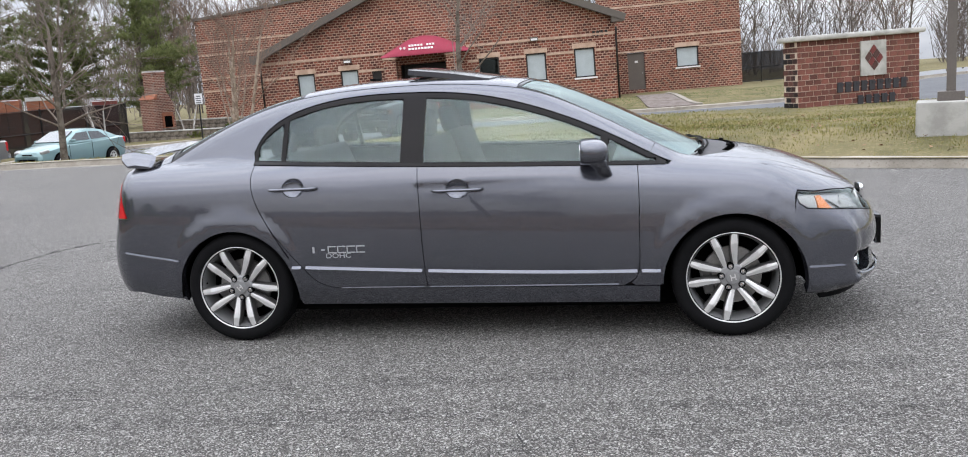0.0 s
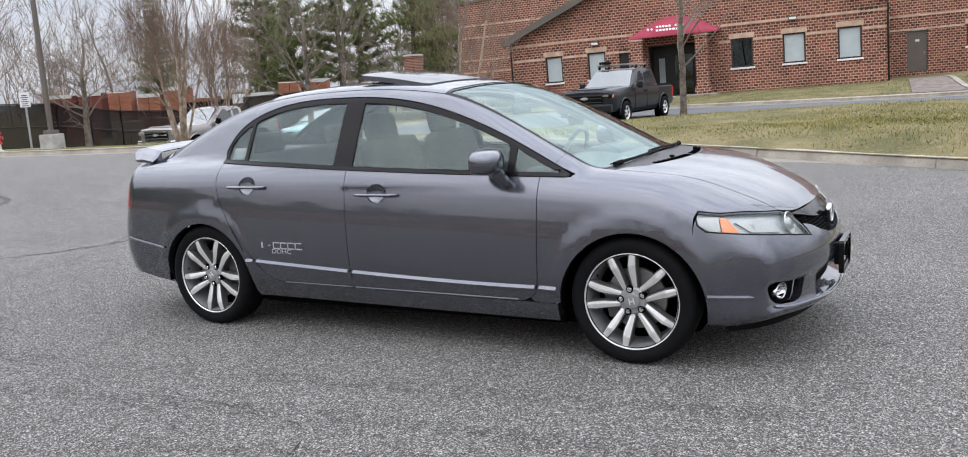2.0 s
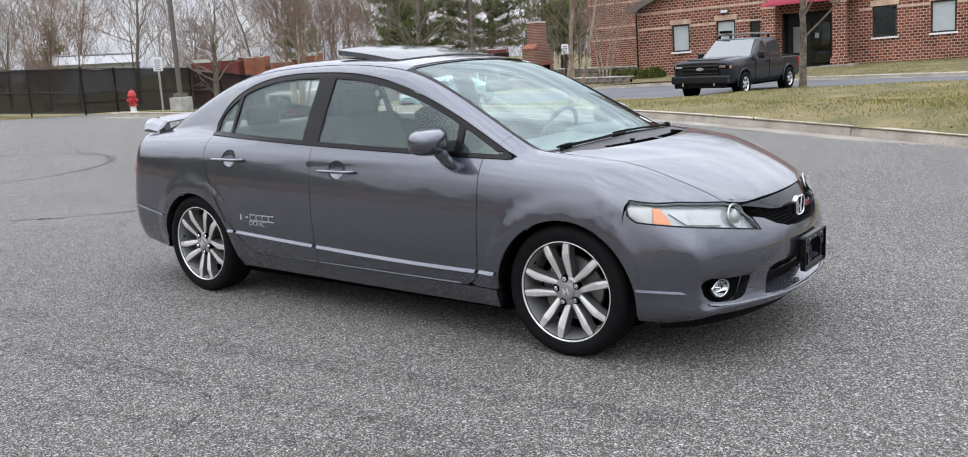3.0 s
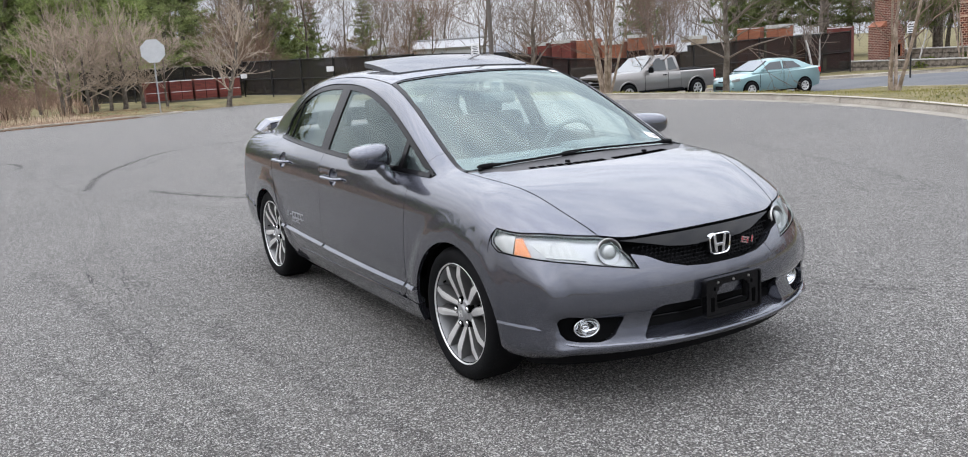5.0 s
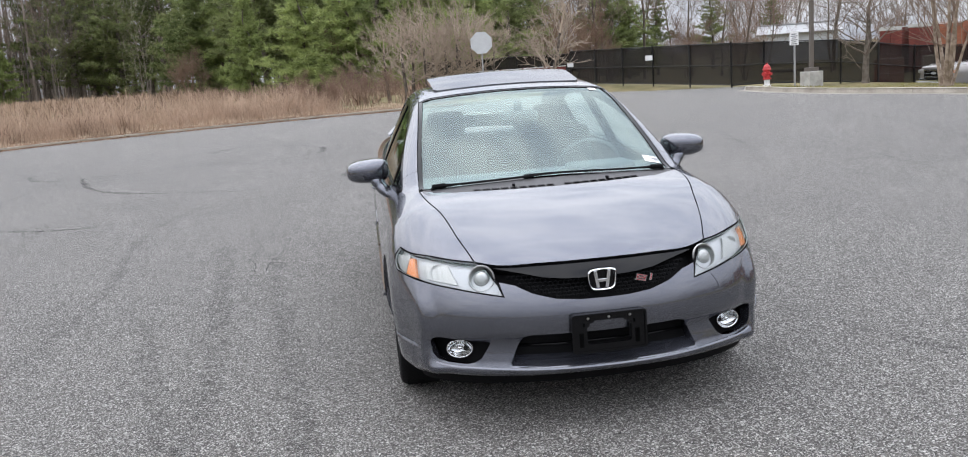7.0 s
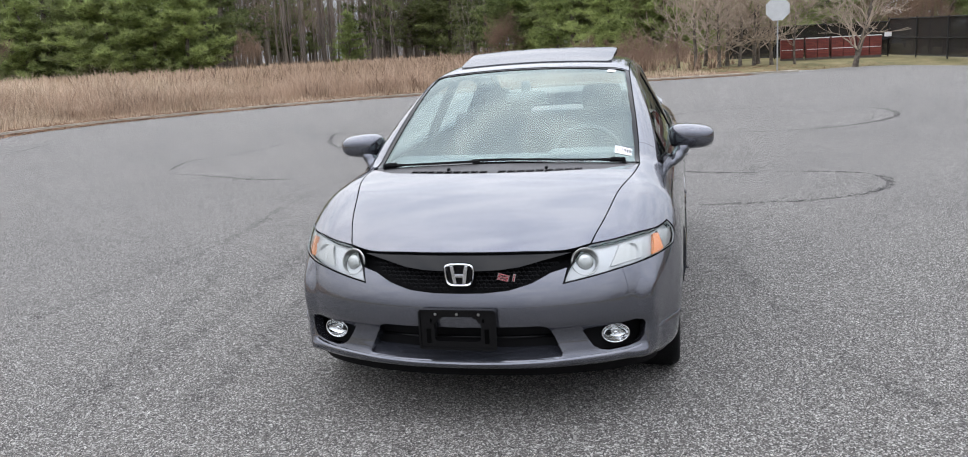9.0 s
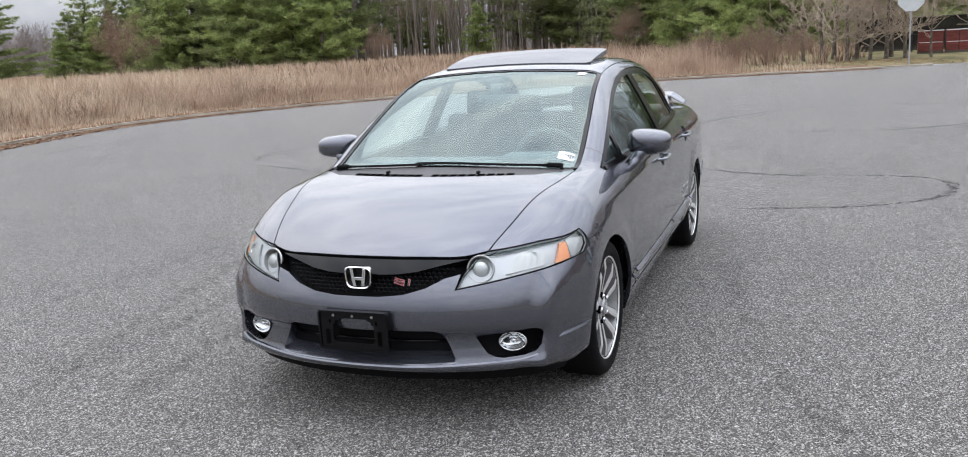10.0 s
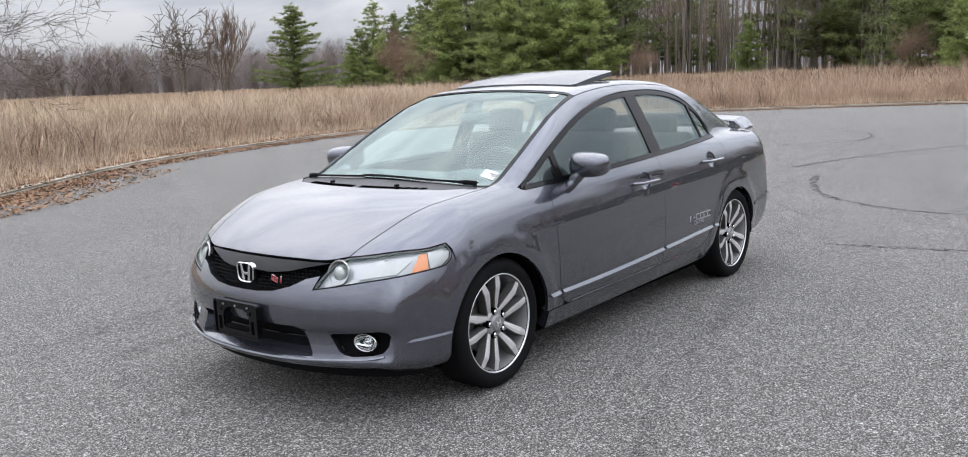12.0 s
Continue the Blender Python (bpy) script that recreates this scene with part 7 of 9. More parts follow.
for dx, dy, r in ((0, -1, 0.075), (1, 0, 0.055), (-1, 0, 0.055)):
    bm = bmesh.new()
    add_tube(bm, [(dx * 0.08, dy * 0.08, 0.44), (dx * 0.19, dy * 0.19, 0.44)], r, 12)
    part("outlet_cap", bm, HYDRANT_RED, t)


def fence_run(pts, h, label, screen=True, gate=False):
    """Posts, rails and a dark screen along a broken line."""
    t = thing("gate" if gate else "fence", label, "gate" if gate else "fence")
    for (x0, y0), (x1, y1) in zip(pts, pts[1:]):
        ln = math.hypot(x1 - x0, y1 - y0)
        n = max(1, round(ln / (2.2 if gate else 2.6)))
        an = math.atan2(y1 - y0, x1 - x0)
        for k in range(n + 1):
            px, py = x0 + (x1 - x0) * k / n, y0 + (y1 - y0) * k / n
            g = on_land(px, py)
            bm = bmesh.new()
            add_tube(bm, [(px, py, g - 0.2), (px, py, g + h + 0.06)], 0.035, 8)
            part("post", bm, POST_BLACK, t)
        g0, g1 = on_land(x0, y0), on_land(x1, y1)
        for zz in (0.10, h * 0.5, h):
            bm = bmesh.new()
            add_tube(bm, [(x0, y0, g0 + zz), (x1, y1, g1 + zz)], 0.022, 6)
            part("rail", bm, POST_BLACK, t)
        if screen:
            m = max(6, int(ln * 2))
            ox, oy = -math.sin(an) * 0.04, math.cos(an) * 0.04
            for side in range(n):
                v, f = [], []
                for k in range(9):
                    q = (side + k / 8) / n
                    px, py, g = x0 + (x1 - x0) * q, y0 + (y1 - y0) * q, g0 + (g1 - g0) * q
                    sag = 0.03 * math.sin(math.pi * k / 8)
                    bell = 0.03 * math.sin(5 * q * ln)
                    for zz, o in ((0.06 + (0.0 if not gate else 0.05), 0), (h * 0.5, bell), (h - sag, 0)):
                        v.append((px + ox + o * ox * 20, py + oy + o * oy * 20, g + zz))
                for k in range(8):
                    f += [(3 * k + j, 3 * k + j + 1, 3 * k + 4 + j, 3 * k + 3 + j) for j in range(2)]
                ob = raw("screen", v, f, SCREEN_BLACK, t)
                sm = ob.modifiers.new("thick", "SOLIDIFY")
                sm.thickness = 0.006
    return t


fence_run([(-43.4, 3.0), (-41.7, 7.6), (-40.4, 10.2)], 1.60, "black screened chain-link fence behind stacked bricks")
fence_run([(-40.4, 10.2), (-33.2, 12.2), (-28.2, 13.7)], 1.72, "wide black chain-link yard gate with dark screening", gate=True)
fence_run([(-28.2, 13.7), (-28.5, 15.2), (-27.7, 18.0), (-28.7, 21.8), (-28.4, 25.0)], 1.70, "black screened chain-link fence behind the pickup")
fence_run([(-28.4, 25.0), (-25.5, 30.6), (-24.95, 36.5)], 2.0, "long black screened chain-link fence beside the road")
fence_run([(6.8, 57.0), (13.0, 59.0)], 2.0, "black screened fence beyond the office wing")
for x, y, z in ((-40.1, 10.2, 1.25), (-33.2, 12.1, 1.35)):
    tagged(part("fence_notice", boxes(((x + 0.1, y - 0.1, z), (0.03, 0.32, 0.22), Matrix.Rotation(radians(-35), 4, "Z"))), SIGN_WHITE), "small white notice fixed to the black gate", "notice")
tagged(part("fence_notice", boxes(((-27.0, 27.2, 1.30), (0.03, 1.5, 0.42), Matrix.Rotation(radians(20), 4, "Z"))), SIGN_WHITE), "long white board on the black fence", "notice")


def pallet_stack(x, y, turn, w, d, h, mat, label, group, cover=None):
    g = on_land(x, y)
    t = thing("brick_stack", label, "bricks", group, at=pose(x, y, g, 0, 0, turn))
    part("pallet", boxes(*[((0, -d / 2 + (k + 0.5) * d / 5, 0.05), (w, d / 8, 0.10)) for k in range(5)]), POLE_BROWN, t)
    n = max(2, round(w / 0.55))
    for k in range(n):
        part("brick_block", boxes(((-w / 2 + (k + 0.5) * w / n, 0, 0.10 + h / 2), (w / n - 0.03, d - 0.02 * (k % 2), h - 0.015 * (k % 3)), None, 0.012)), mat, t)
    part("strap", boxes(((0, -d / 2 - 0.004, 0.10 + h * 0.42), (w * 0.9, 0.008, 0.025))), SIGN_WHITE, t)
    part("strap", boxes(((0, -d / 2 - 0.004, 0.10 + h * 0.98), (w * 0.98, 0.012, 0.04))), SIGN_WHITE, t)
    if cover:
        part("cover_sheet", boxes(((0, 0, 0.10 + h + 0.03), (w + 0.06, d + 0.06, 0.07), None, 0.02), ((0, -d / 2 - 0.025, 0.10 + h - 0.06), (w + 0.04, 0.02, 0.16), None, 0.005)), cover, t, "pale plastic cover sheet")
    return t


for k in range(4):
    x, y = -40.5 + 0.15 * k, 5.9 + 1.12 * k
    pallet_stack(x, y, 86, 1.06, 1.0, 0.92, PALLET_BRICK, "strapped pallet of dark red bricks by the fence", "brick pallets by the stop sign")
ORANGE_BRICK = brick_material("packed_orange_brick", (0.26, 0.085, 0.045), (0.34, 0.13, 0.07), (0.16, 0.08, 0.05), 0.21, 0.07, 0.006)
BUFF_BRICK = brick_material("packed_buff_brick", (0.36, 0.28, 0.20), (0.46, 0.38, 0.29), (0.25, 0.2, 0.15), 0.21, 0.07, 0.006)
rnd = random.Random(5)
SHEETING = material("pale_sheeting", (0.42, 0.42, 0.40), 0.5, 0, 3, 0.25, 0.1, 20)
for k in range(-8, 4):
    x, y = -32.5 + 1.3 * k, 37.6 + 0.95 * k
    pallet_stack(x, y, 30, 1.3, 1.1, rnd.choice((1.9, 2.2, 2.5)), rnd.choice((ORANGE_BRICK, ORANGE_BRICK, PALLET_BRICK, BUFF_BRICK)), "tall pallet stack of new bricks in the yard behind the fence", "brick pallets in the yard", SHEETING if k % 3 else None)
for k in range(5):
    pallet_stack(-34.0 + 0.6 * k, 24.0 + 2.1 * k, 60, 1.3, 1.1, rnd.choice((1.2, 1.5)), rnd.choice((BUFF_BRICK, ORANGE_BRICK)), "pallet of pale bricks behind the dark fence", "pale pallets in the yard")

# free-standing brick chimney and stone walls by the office
CHIMNEY_BRICK = brick_material("dark_chimney_brick", (0.085, 0.024, 0.018), (0.190, 0.062, 0.040), (0.36, 0.26, 0.20), 0.22, 0.085, 0.014)
t = thing("brick_chimney", "free-standing dark red brick display chimney with fireplace", "chimney", at=pose(-24.15, 38.3, -0.45, 0, 0, 72))
part("hearth", boxes(((0.08, 0, 0.85), (1.06, 1.0, 1.9), None, 0.01)), CHIMNEY_BRICK, t)
part("side_block", boxes(((-0.60, 0, 1.0), (0.30, 0.98, 2.2), None, 0.01)), CHIMNEY_BRICK, t)


def wedge(name, low, high, z0, z1, mat, parent):
    """A block that narrows from one rectangle to another above it."""
    v = [(x, y, z) for (x0, x1, y0, y1), z in ((low, z0), (high, z1)) for x, y in ((x0, y0), (x1, y0), (x1, y1), (x0, y1))]
    return raw(name, v, [(3, 2, 1, 0), (4, 5, 6, 7)] + [(k, (k + 1) % 4, 4 + (k + 1) % 4, 4 + k) for k in range(4)], mat, parent)


wedge("weathering", (-0.80, -0.44, -0.54, 0.54), (-0.50, -0.44, -0.50, 0.50), 2.10, 2.36, ORANGE_BRICK, t)
wedge("shoulder", (-0.45, 0.61, -0.5, 0.5), (-0.45, 0.24, -0.42, 0.42), 1.80, 2.50, CHIMNEY_BRICK, t)
part("shaft", boxes(((-0.105, 0, 2.95), (0.69, 0.84, 0.90), None, 0.01)), CHIMNEY_BRICK, t)
part("corbel", boxes(((-0.105, 0, 3.44), (0.77, 0.92, 0.10), None, 0.01)), CHIMNEY_BRICK, t)
part("crown", boxes(((-0.105, 0, 3.53), (0.72, 0.88, 0.08), None, 0.02)), BLOCK, t)
part("fire_surround", boxes(((0.08, -0.51, 0.98), (0.74, 0.06, 0.82), None, 0.01)), ORANGE_BRICK, t)
part("fire_opening", boxes(((0.08, -0.535, 0.92), (0.50, 0.03, 0.58))), LINER, t)
part("mantel", boxes(((0.08, -0.56, 0.56), (0.86, 0.16, 0.07), None, 0.01)), STONE_DARK, t)


def stone_wall(x0, y0, x1, y1, h, courses, label):
    t = thing("stone_wall", label, "wall")
    ln, an = math.hypot(x1 - x0, y1 - y0), math.atan2(y1 - y0, x1 - x0)
    base = min(on_land(x0, y0), on_land(x1, y1)) - 0.1
    rr, me = random.Random(int(x0 * 10)), []
    for r in range(courses):
        s = rr.uniform(-0.3, 0)
        while s < ln:
            w = rr.uniform(0.28, 0.6)
            a, b = max(s, 0), min(s + w, ln)
            if b - a > 0.06:
                c = (a + b) / 2
                ob = part("stone", boxes(((0, 0, 0), (b - a - 0.015, 0.34 + rr.uniform(-0.03, 0.03), (h + 0.1) / courses - 0.012), None, 0.015)), STONE_DARK, t)
                ob.matrix_basis = pose(x0 + math.cos(an) * c, y0 + math.sin(an) * c, base + (r + 0.5) * (h + 0.1) / courses, 0, 0, math.degrees(an))
            s += w
    part("core", boxes(((0, 0, 0), (ln, 0.22, h))), LINER, t).matrix_basis = pose((x0 + x1) / 2, (y0 + y1) / 2, base + h / 2, 0, 0, math.degrees(an))
    cp = part("coping", boxes(((0, 0, 0), (ln + 0.06, 0.44, 0.06), None, 0.015)), BLOCK, t)
    cp.matrix_basis = pose((x0 + x1) / 2, (y0 + y1) / 2, base + h + 0.13, 0, 0, math.degrees(an))


stone_wall(-25.0, 39.9, -18.9, 39.6, 0.85, 4, "dark fieldstone retaining wall beside the office")
stone_wall(-26.0, 37.2, -17.8, 37.0, 0.45, 2, "low dark stone planter wall by the road")


# vehicles
def loft(name, stations, mat, parent, label=""):
    """A body from cross-sections: each (x, [(y, z), ...] from sill to centre), mirrored."""
    v, f = [], []
    n = len(stations[0][1])
    for x, sec in stations:
        ring = [(x, -y, z) for y, z in sec] + [(x, y, z) for y, z in sec[::-1]]
        v += ring
    m = 2 * n
    for i in range(len(stations) - 1):
        f += [(m * i + j, m * i + (j + 1) % m, m * (i + 1) + (j + 1) % m, m * (i + 1) + j) for j in range(m)]
    f += [tuple(range(m)), tuple(range(m * (len(stations) - 1), m * len(stations)))[::-1]]
    ob = raw(name, v, f, mat, parent, label, True)
    bm = bmesh.new()
    bm.from_mesh(ob.data)
    bmesh.ops.recalc_face_normals(bm, faces=bm.faces)
    bm.to_mesh(ob.data)
    bm.free()
    for p in ob.data.polygons:
        p.use_smooth = len(p.vertices) == 4
    md = ob.modifiers.new("edges", "EDGE_SPLIT")
    md.split_angle = radians(38)
    return ob


def quick_wheel(x, y, r, w, parent, rim_mat):
    t = new("wheel")
    t.parent = parent
    t.matrix_basis = pose(x, y, r)
    s = 1 if y > 0 else -1
    bm = bmesh.new()
    add_lathe(bm, [(r * 0.62, s * w * 0.45), (r * 0.80, s * w * 0.52), (r * 0.95, s * w * 0.46), (r, s * w * 0.3), (r, -s * w * 0.3), (r * 0.9, -s * w * 0.5), (r * 0.5, -s * w * 0.45)], (0, 0, 0), "y", 32)
    part("tyre", bm, RUBBER, t, smooth=True)
    bm = bmesh.new()
    add_lathe(bm, [(r * 0.64, s * w * 0.40), (r * 0.60, s * w * 0.44), (r * 0.55, s * w * 0.34), (r * 0.18, s * w * 0.30), (r * 0.15, s * w * 0.40), (0.0005, s * w * 0.40)], (0, 0, 0), "y", 32)
    rim = part("rim", bm, rim_mat, t)
    for k in range(6):
        a = 2 * math.pi * k / 6
        part("rim_slot", boxes(((math.cos(a) * r * 0.38, s * w * 0.345, math.sin(a) * r * 0.38), (r * 0.20, 0.02, r * 0.16), Matrix.Rotation(-a, 4, "Y"), 0.01)), LINER, rim)
    return t


def arch_shade_disc(x, y, r, parent):
    bm = bmesh.new()
    s = 1 if y > 0 else -1
    add_tube(bm, [(x, y - s * 0.22, r * 0.98), (x, y + s * 0.007, r * 0.98)], r * 1.16, 32)
    # flat black disc proud of the body: the arch's shaded hollow as colour
    part("wheel_well", bm, LINER, parent)


def side_pane(name, pts, y, lean, mat, parent, z0):
    """A flat pane on a leaning cabin side, both sides."""
    for s in (-1, 1):
        v = [(x, s * (y - lean * (z - z0) + 0.008), z) for x, z in pts] + [(x, s * (y - lean * (z - z0) - 0.01), z) for x, z in pts]
        n = len(pts)
        f = [tuple(range(n)), tuple(range(2 * n - 1, n - 1, -1))] + [(k, (k + 1) % n, n + (k + 1) % n, n + k) for k in range(n)]
        raw(name, v, f, mat, parent)


CAR_GLASS = material("dark_car_glass", (0.030, 0.036, 0.038), 0.05, 0, 3, 0.2, spec=0.9)
# paler than the side glass: part of the sky's reflection is in the colour
CAR_SCREEN = material("sky_lit_windscreen", (0.05, 0.065, 0.07), 0.04, 0, 3, 0.2, spec=1.0, coat=1.0)


def pickup(name, label, paint, at, extended, dark_rim, rack=False):
    t = thing(name, label, "pickup truck", at=at)
    hood, cab0, cab1, end = 1.08, 0.95, (-0.95 if extended else -1.35), -2.85
    def sec(w, zb, zs, zt, crown=0.03):
        return [(w * 0.93, zb), (w, zb + 0.14), (w, zs - 0.22), (w * 0.985, zs - 0.04), (w * 0.93, zt - 0.015), (w * 0.5, zt + crown * 0.7), (0.0, zt + crown)]
    loft("body", [(2.92, sec(0.92, 0.50, 1.10, 1.12, 0.02)), (2.86, sec(0.97, 0.46, 1.15, 1.18)), (2.4, sec(1.0, 0.45, 1.16, 1.22)), (1.6, sec(1.0, 0.45, 1.16, 1.25)), (cab0 + 0.15, sec(1.0, 0.45, 1.16, 1.26)), (cab1, sec(1.0, 0.45, 1.17, 1.19, 0.0)), (cab1 - 0.01, sec(1.0, 0.45, 1.17, 1.18, 0.0))], paint, t)
    bed = loft("cargo_bed", [(cab1 - 0.03, sec(0.99, 0.45, 1.17, 1.19, 0.0)), (-2.3, sec(1.0, 0.45, 1.17, 1.19, 0.0)), (end, sec(0.985, 0.47, 1.17, 1.19, 0.0))], paint, t)
    part("bed_cover", boxes((((cab1 + end) / 2 - 0.02, 0, 1.205), (cab1 - end - 0.12, 1.78, 0.03), None, 0.01)), TRIM_BLACK, bed)
    def cab(w, z):
        return [(0.955, 1.16), (0.95, 1.20), (w + 0.03, z - 0.10), (w - 0.02, z - 0.03), (w * 0.8, z), (0.0, z + 0.02)]
    loft("cab", [(cab0 + 0.22, [(0.94, 1.16), (0.94, 1.165), (0.93, 1.17), (0.90, 1.175), (0.6, 1.18), (0, 1.185)]), (0.30, cab(0.78, 1.82)), (0.0, cab(0.79, 1.87)), (cab1 + 0.30, cab(0.79, 1.86)), (cab1 + 0.12, cab(0.78, 1.82)), (cab1, [(0.94, 1.16), (0.94, 1.19), (0.90, 1.24), (0.86, 1.26), (0.5, 1.28), (0, 1.28)])], paint, t)
    wsv = [(1.06, -0.84, 1.235), (1.06, 0.84, 1.235), (0.40, 0.70, 1.795), (0.40, -0.70, 1.795)]
    off = Vector((0.65, 0, 0.76)).normalized() * 0.03
    raw("windscreen", [Vector(p) + off for p in wsv] + [Vector(p) - off for p in wsv], [(0, 1, 2, 3), (7, 6, 5, 4), (0, 4, 5, 1), (1, 5, 6, 2), (2, 6, 7, 3), (3, 7, 4, 0)], CAR_SCREEN, t)
    mid = -0.28 if extended else -0.15
    side_pane("side_glass", [(0.80, 1.24), (0.22, 1.74), (mid + 0.06, 1.77), (mid + 0.06, 1.24)], 0.955, 0.255, CAR_GLASS, t, 1.20)
    side_pane("side_glass", [(mid - 0.06, 1.24), (mid - 0.06, 1.77), (cab1 + 0.30, 1.76), (cab1 + 0.16, 1.27)], 0.955, 0.255, CAR_GLASS, t, 1.20)
    for s in (-1, 1):
        for x in (1.82, -1.82):
            arch_shade_disc(x, s * 1.0, 0.40, t)
            quick_wheel(x, s * 0.935, 0.39, 0.27, t, ALLOY if not dark_rim else ALLOY)
        lamp = part("headlamp", boxes(((2.85, s * 0.76, 1.00), (0.20, 0.42, 0.13), Matrix.Rotation(radians(-14 * s), 4, "Z"), 0.03)), GLOSS_BLACK if dark_rim else REFLECTOR, t)
        part("lamp_lens", boxes(((2.945, s * 0.74, 1.005), (0.03, 0.30, 0.07), Matrix.Rotation(radians(-14 * s), 4, "Z"), 0.01)), REFLECTOR, lamp)
        part("turn_lamp", boxes(((2.80, s * 0.955, 0.99), (0.16, 0.05, 0.10), None, 0.02)), AMBER, t)
        for x in (1.82, -1.82):
            bm = bmesh.new()
            add_tube(bm, [(x + 0.50 * math.cos(a), s * 1.002, 0.39 + 0.50 * math.sin(a)) for a in np.linspace(radians(-6), radians(186), 20)], 0.035, 8, flat=0.7)
            part("wheel_flare", bm, paint, t, smooth=True)
        part("door_mirror", boxes(((0.72, s * 1.11, 1.30), (0.13, 0.22, 0.24), None, 0.05)), paint if dark_rim else TRIM_BLACK, t)
        part("door_handle", boxes(((mid + 0.18, s * 1.008, 1.06), (0.20, 0.03, 0.04), None, 0.01)), TRIM_BLACK, t)
        part("tail_lamp", boxes(((end + 0.03, s * 0.93, 0.95), (0.10, 0.14, 0.36), None, 0.02)), RED_LENS, t)
        part("shut_line", boxes(((mid, s * 1.001, 0.82), (0.012, 0.01, 0.66)), ((cab0, s * 1.001, 0.80), (0.012, 0.01, 0.62))), LINER, t)
        part("rocker", boxes(((0.2, s * 0.93, 0.44), (2.6, 0.12, 0.10), None, 0.02)), TRIM_BLACK, t)
    gr = part("grille", boxes(((2.925, 0, 0.89), (0.06, 1.30, 0.36), None, 0.02)), GLOSS_BLACK, t)
    for z in (1.035, 0.93, 0.80, 0.73):
        part("grille_bar", boxes(((2.965, 0, z), (0.03, 1.26, 0.045 if z > 0.9 else 0.025), None, 0.01)), (CHROME if not dark_rim else DARK_FRAME) if z != 0.93 else (CHROME if not dark_rim else paint), gr)
    part("badge", boxes(((2.985, 0, 0.935), (0.02, 0.26, 0.06), None, 0.01), ((2.985, 0, 0.935), (0.02, 0.10, 0.10), None, 0.01)), DECAL, gr)
    part("bonnet_bulge", boxes(((1.95, 0, 1.235), (1.70, 1.10, 0.07), Matrix.Rotation(radians(1.2), 4, "Y"), 0.03)), paint, t)
    b = part("front_bumper", boxes(((2.97, 0, 0.60), (0.22, 1.98, 0.26), None, 0.05)), CHROME if not dark_rim else paint, t)
    part("bumper_valance", boxes(((2.93, 0, 0.42), (0.18, 1.80, 0.18), None, 0.03)), TRIM_BLACK, b)
    for s in (-0.55, 0.55):
        part("tow_hook", boxes(((3.06, s, 0.45), (0.05, 0.05, 0.10))), CHROME, b)
    part("rear_bumper", boxes(((end - 0.08, 0, 0.58), (0.18, 1.9, 0.20), None, 0.03)), CHROME, t)
    part("underbody", boxes(((0, 0, 0.42), (5.2, 1.5, 0.22), None, 0.02)), LINER, t)
    if rack:
        rk = part("roof_rack", boxes(*[((x, 0, 2.02), (0.05, 1.5, 0.05), None, 0.01) for x in (0.1, -0.75)]), STEEL, t)
        for s in (-0.7, 0.7):
            part("rack_rail", boxes(((-0.32, s, 1.99), (1.1, 0.05, 0.06), None, 0.01)), STEEL, rk)
            for x in (0.1, -0.75):
                part("rack_foot", boxes(((x, s, 1.93), (0.08, 0.06, 0.12))), TRIM_BLACK, rk)
        part("rack_clamp", boxes(((0.15, -0.45, 2.10), (0.5, 0.25, 0.09), None, 0.02)), TRIM_BLACK, rk)
    return t


DARK_BLUE = material("black_blue_paint", (0.006, 0.008, 0.012), 0.4, 0.0, 2, 0.1, coat=0.45, spec=0.2)
SILVER = material("warm_silver_paint", (0.30, 0.283, 0.265), 0.35, 0.6, 2, 0.06, coat=0.8)
TEAL = material("pale_teal_paint", (0.22, 0.345, 0.35), 0.3, 0.45, 2, 0.05, coat=1.0)
hd = lambda fx, fy, rx, ry: math.degrees(math.atan2(fy - ry, fx - rx))
pickup("pickup_truck", "black crew-cab pickup with roof rack parked on the road", DARK_BLUE, pose(-8.15, 26.45, float(road_z(-8)) - 0.02, 0, 0, -94), False, True, True)
pickup("pickup_truck", "silver extended-cab pickup truck parked beside the black fence", SILVER, pose(-24.6, 22.9, -0.82, 0, 0, -92), True, False)


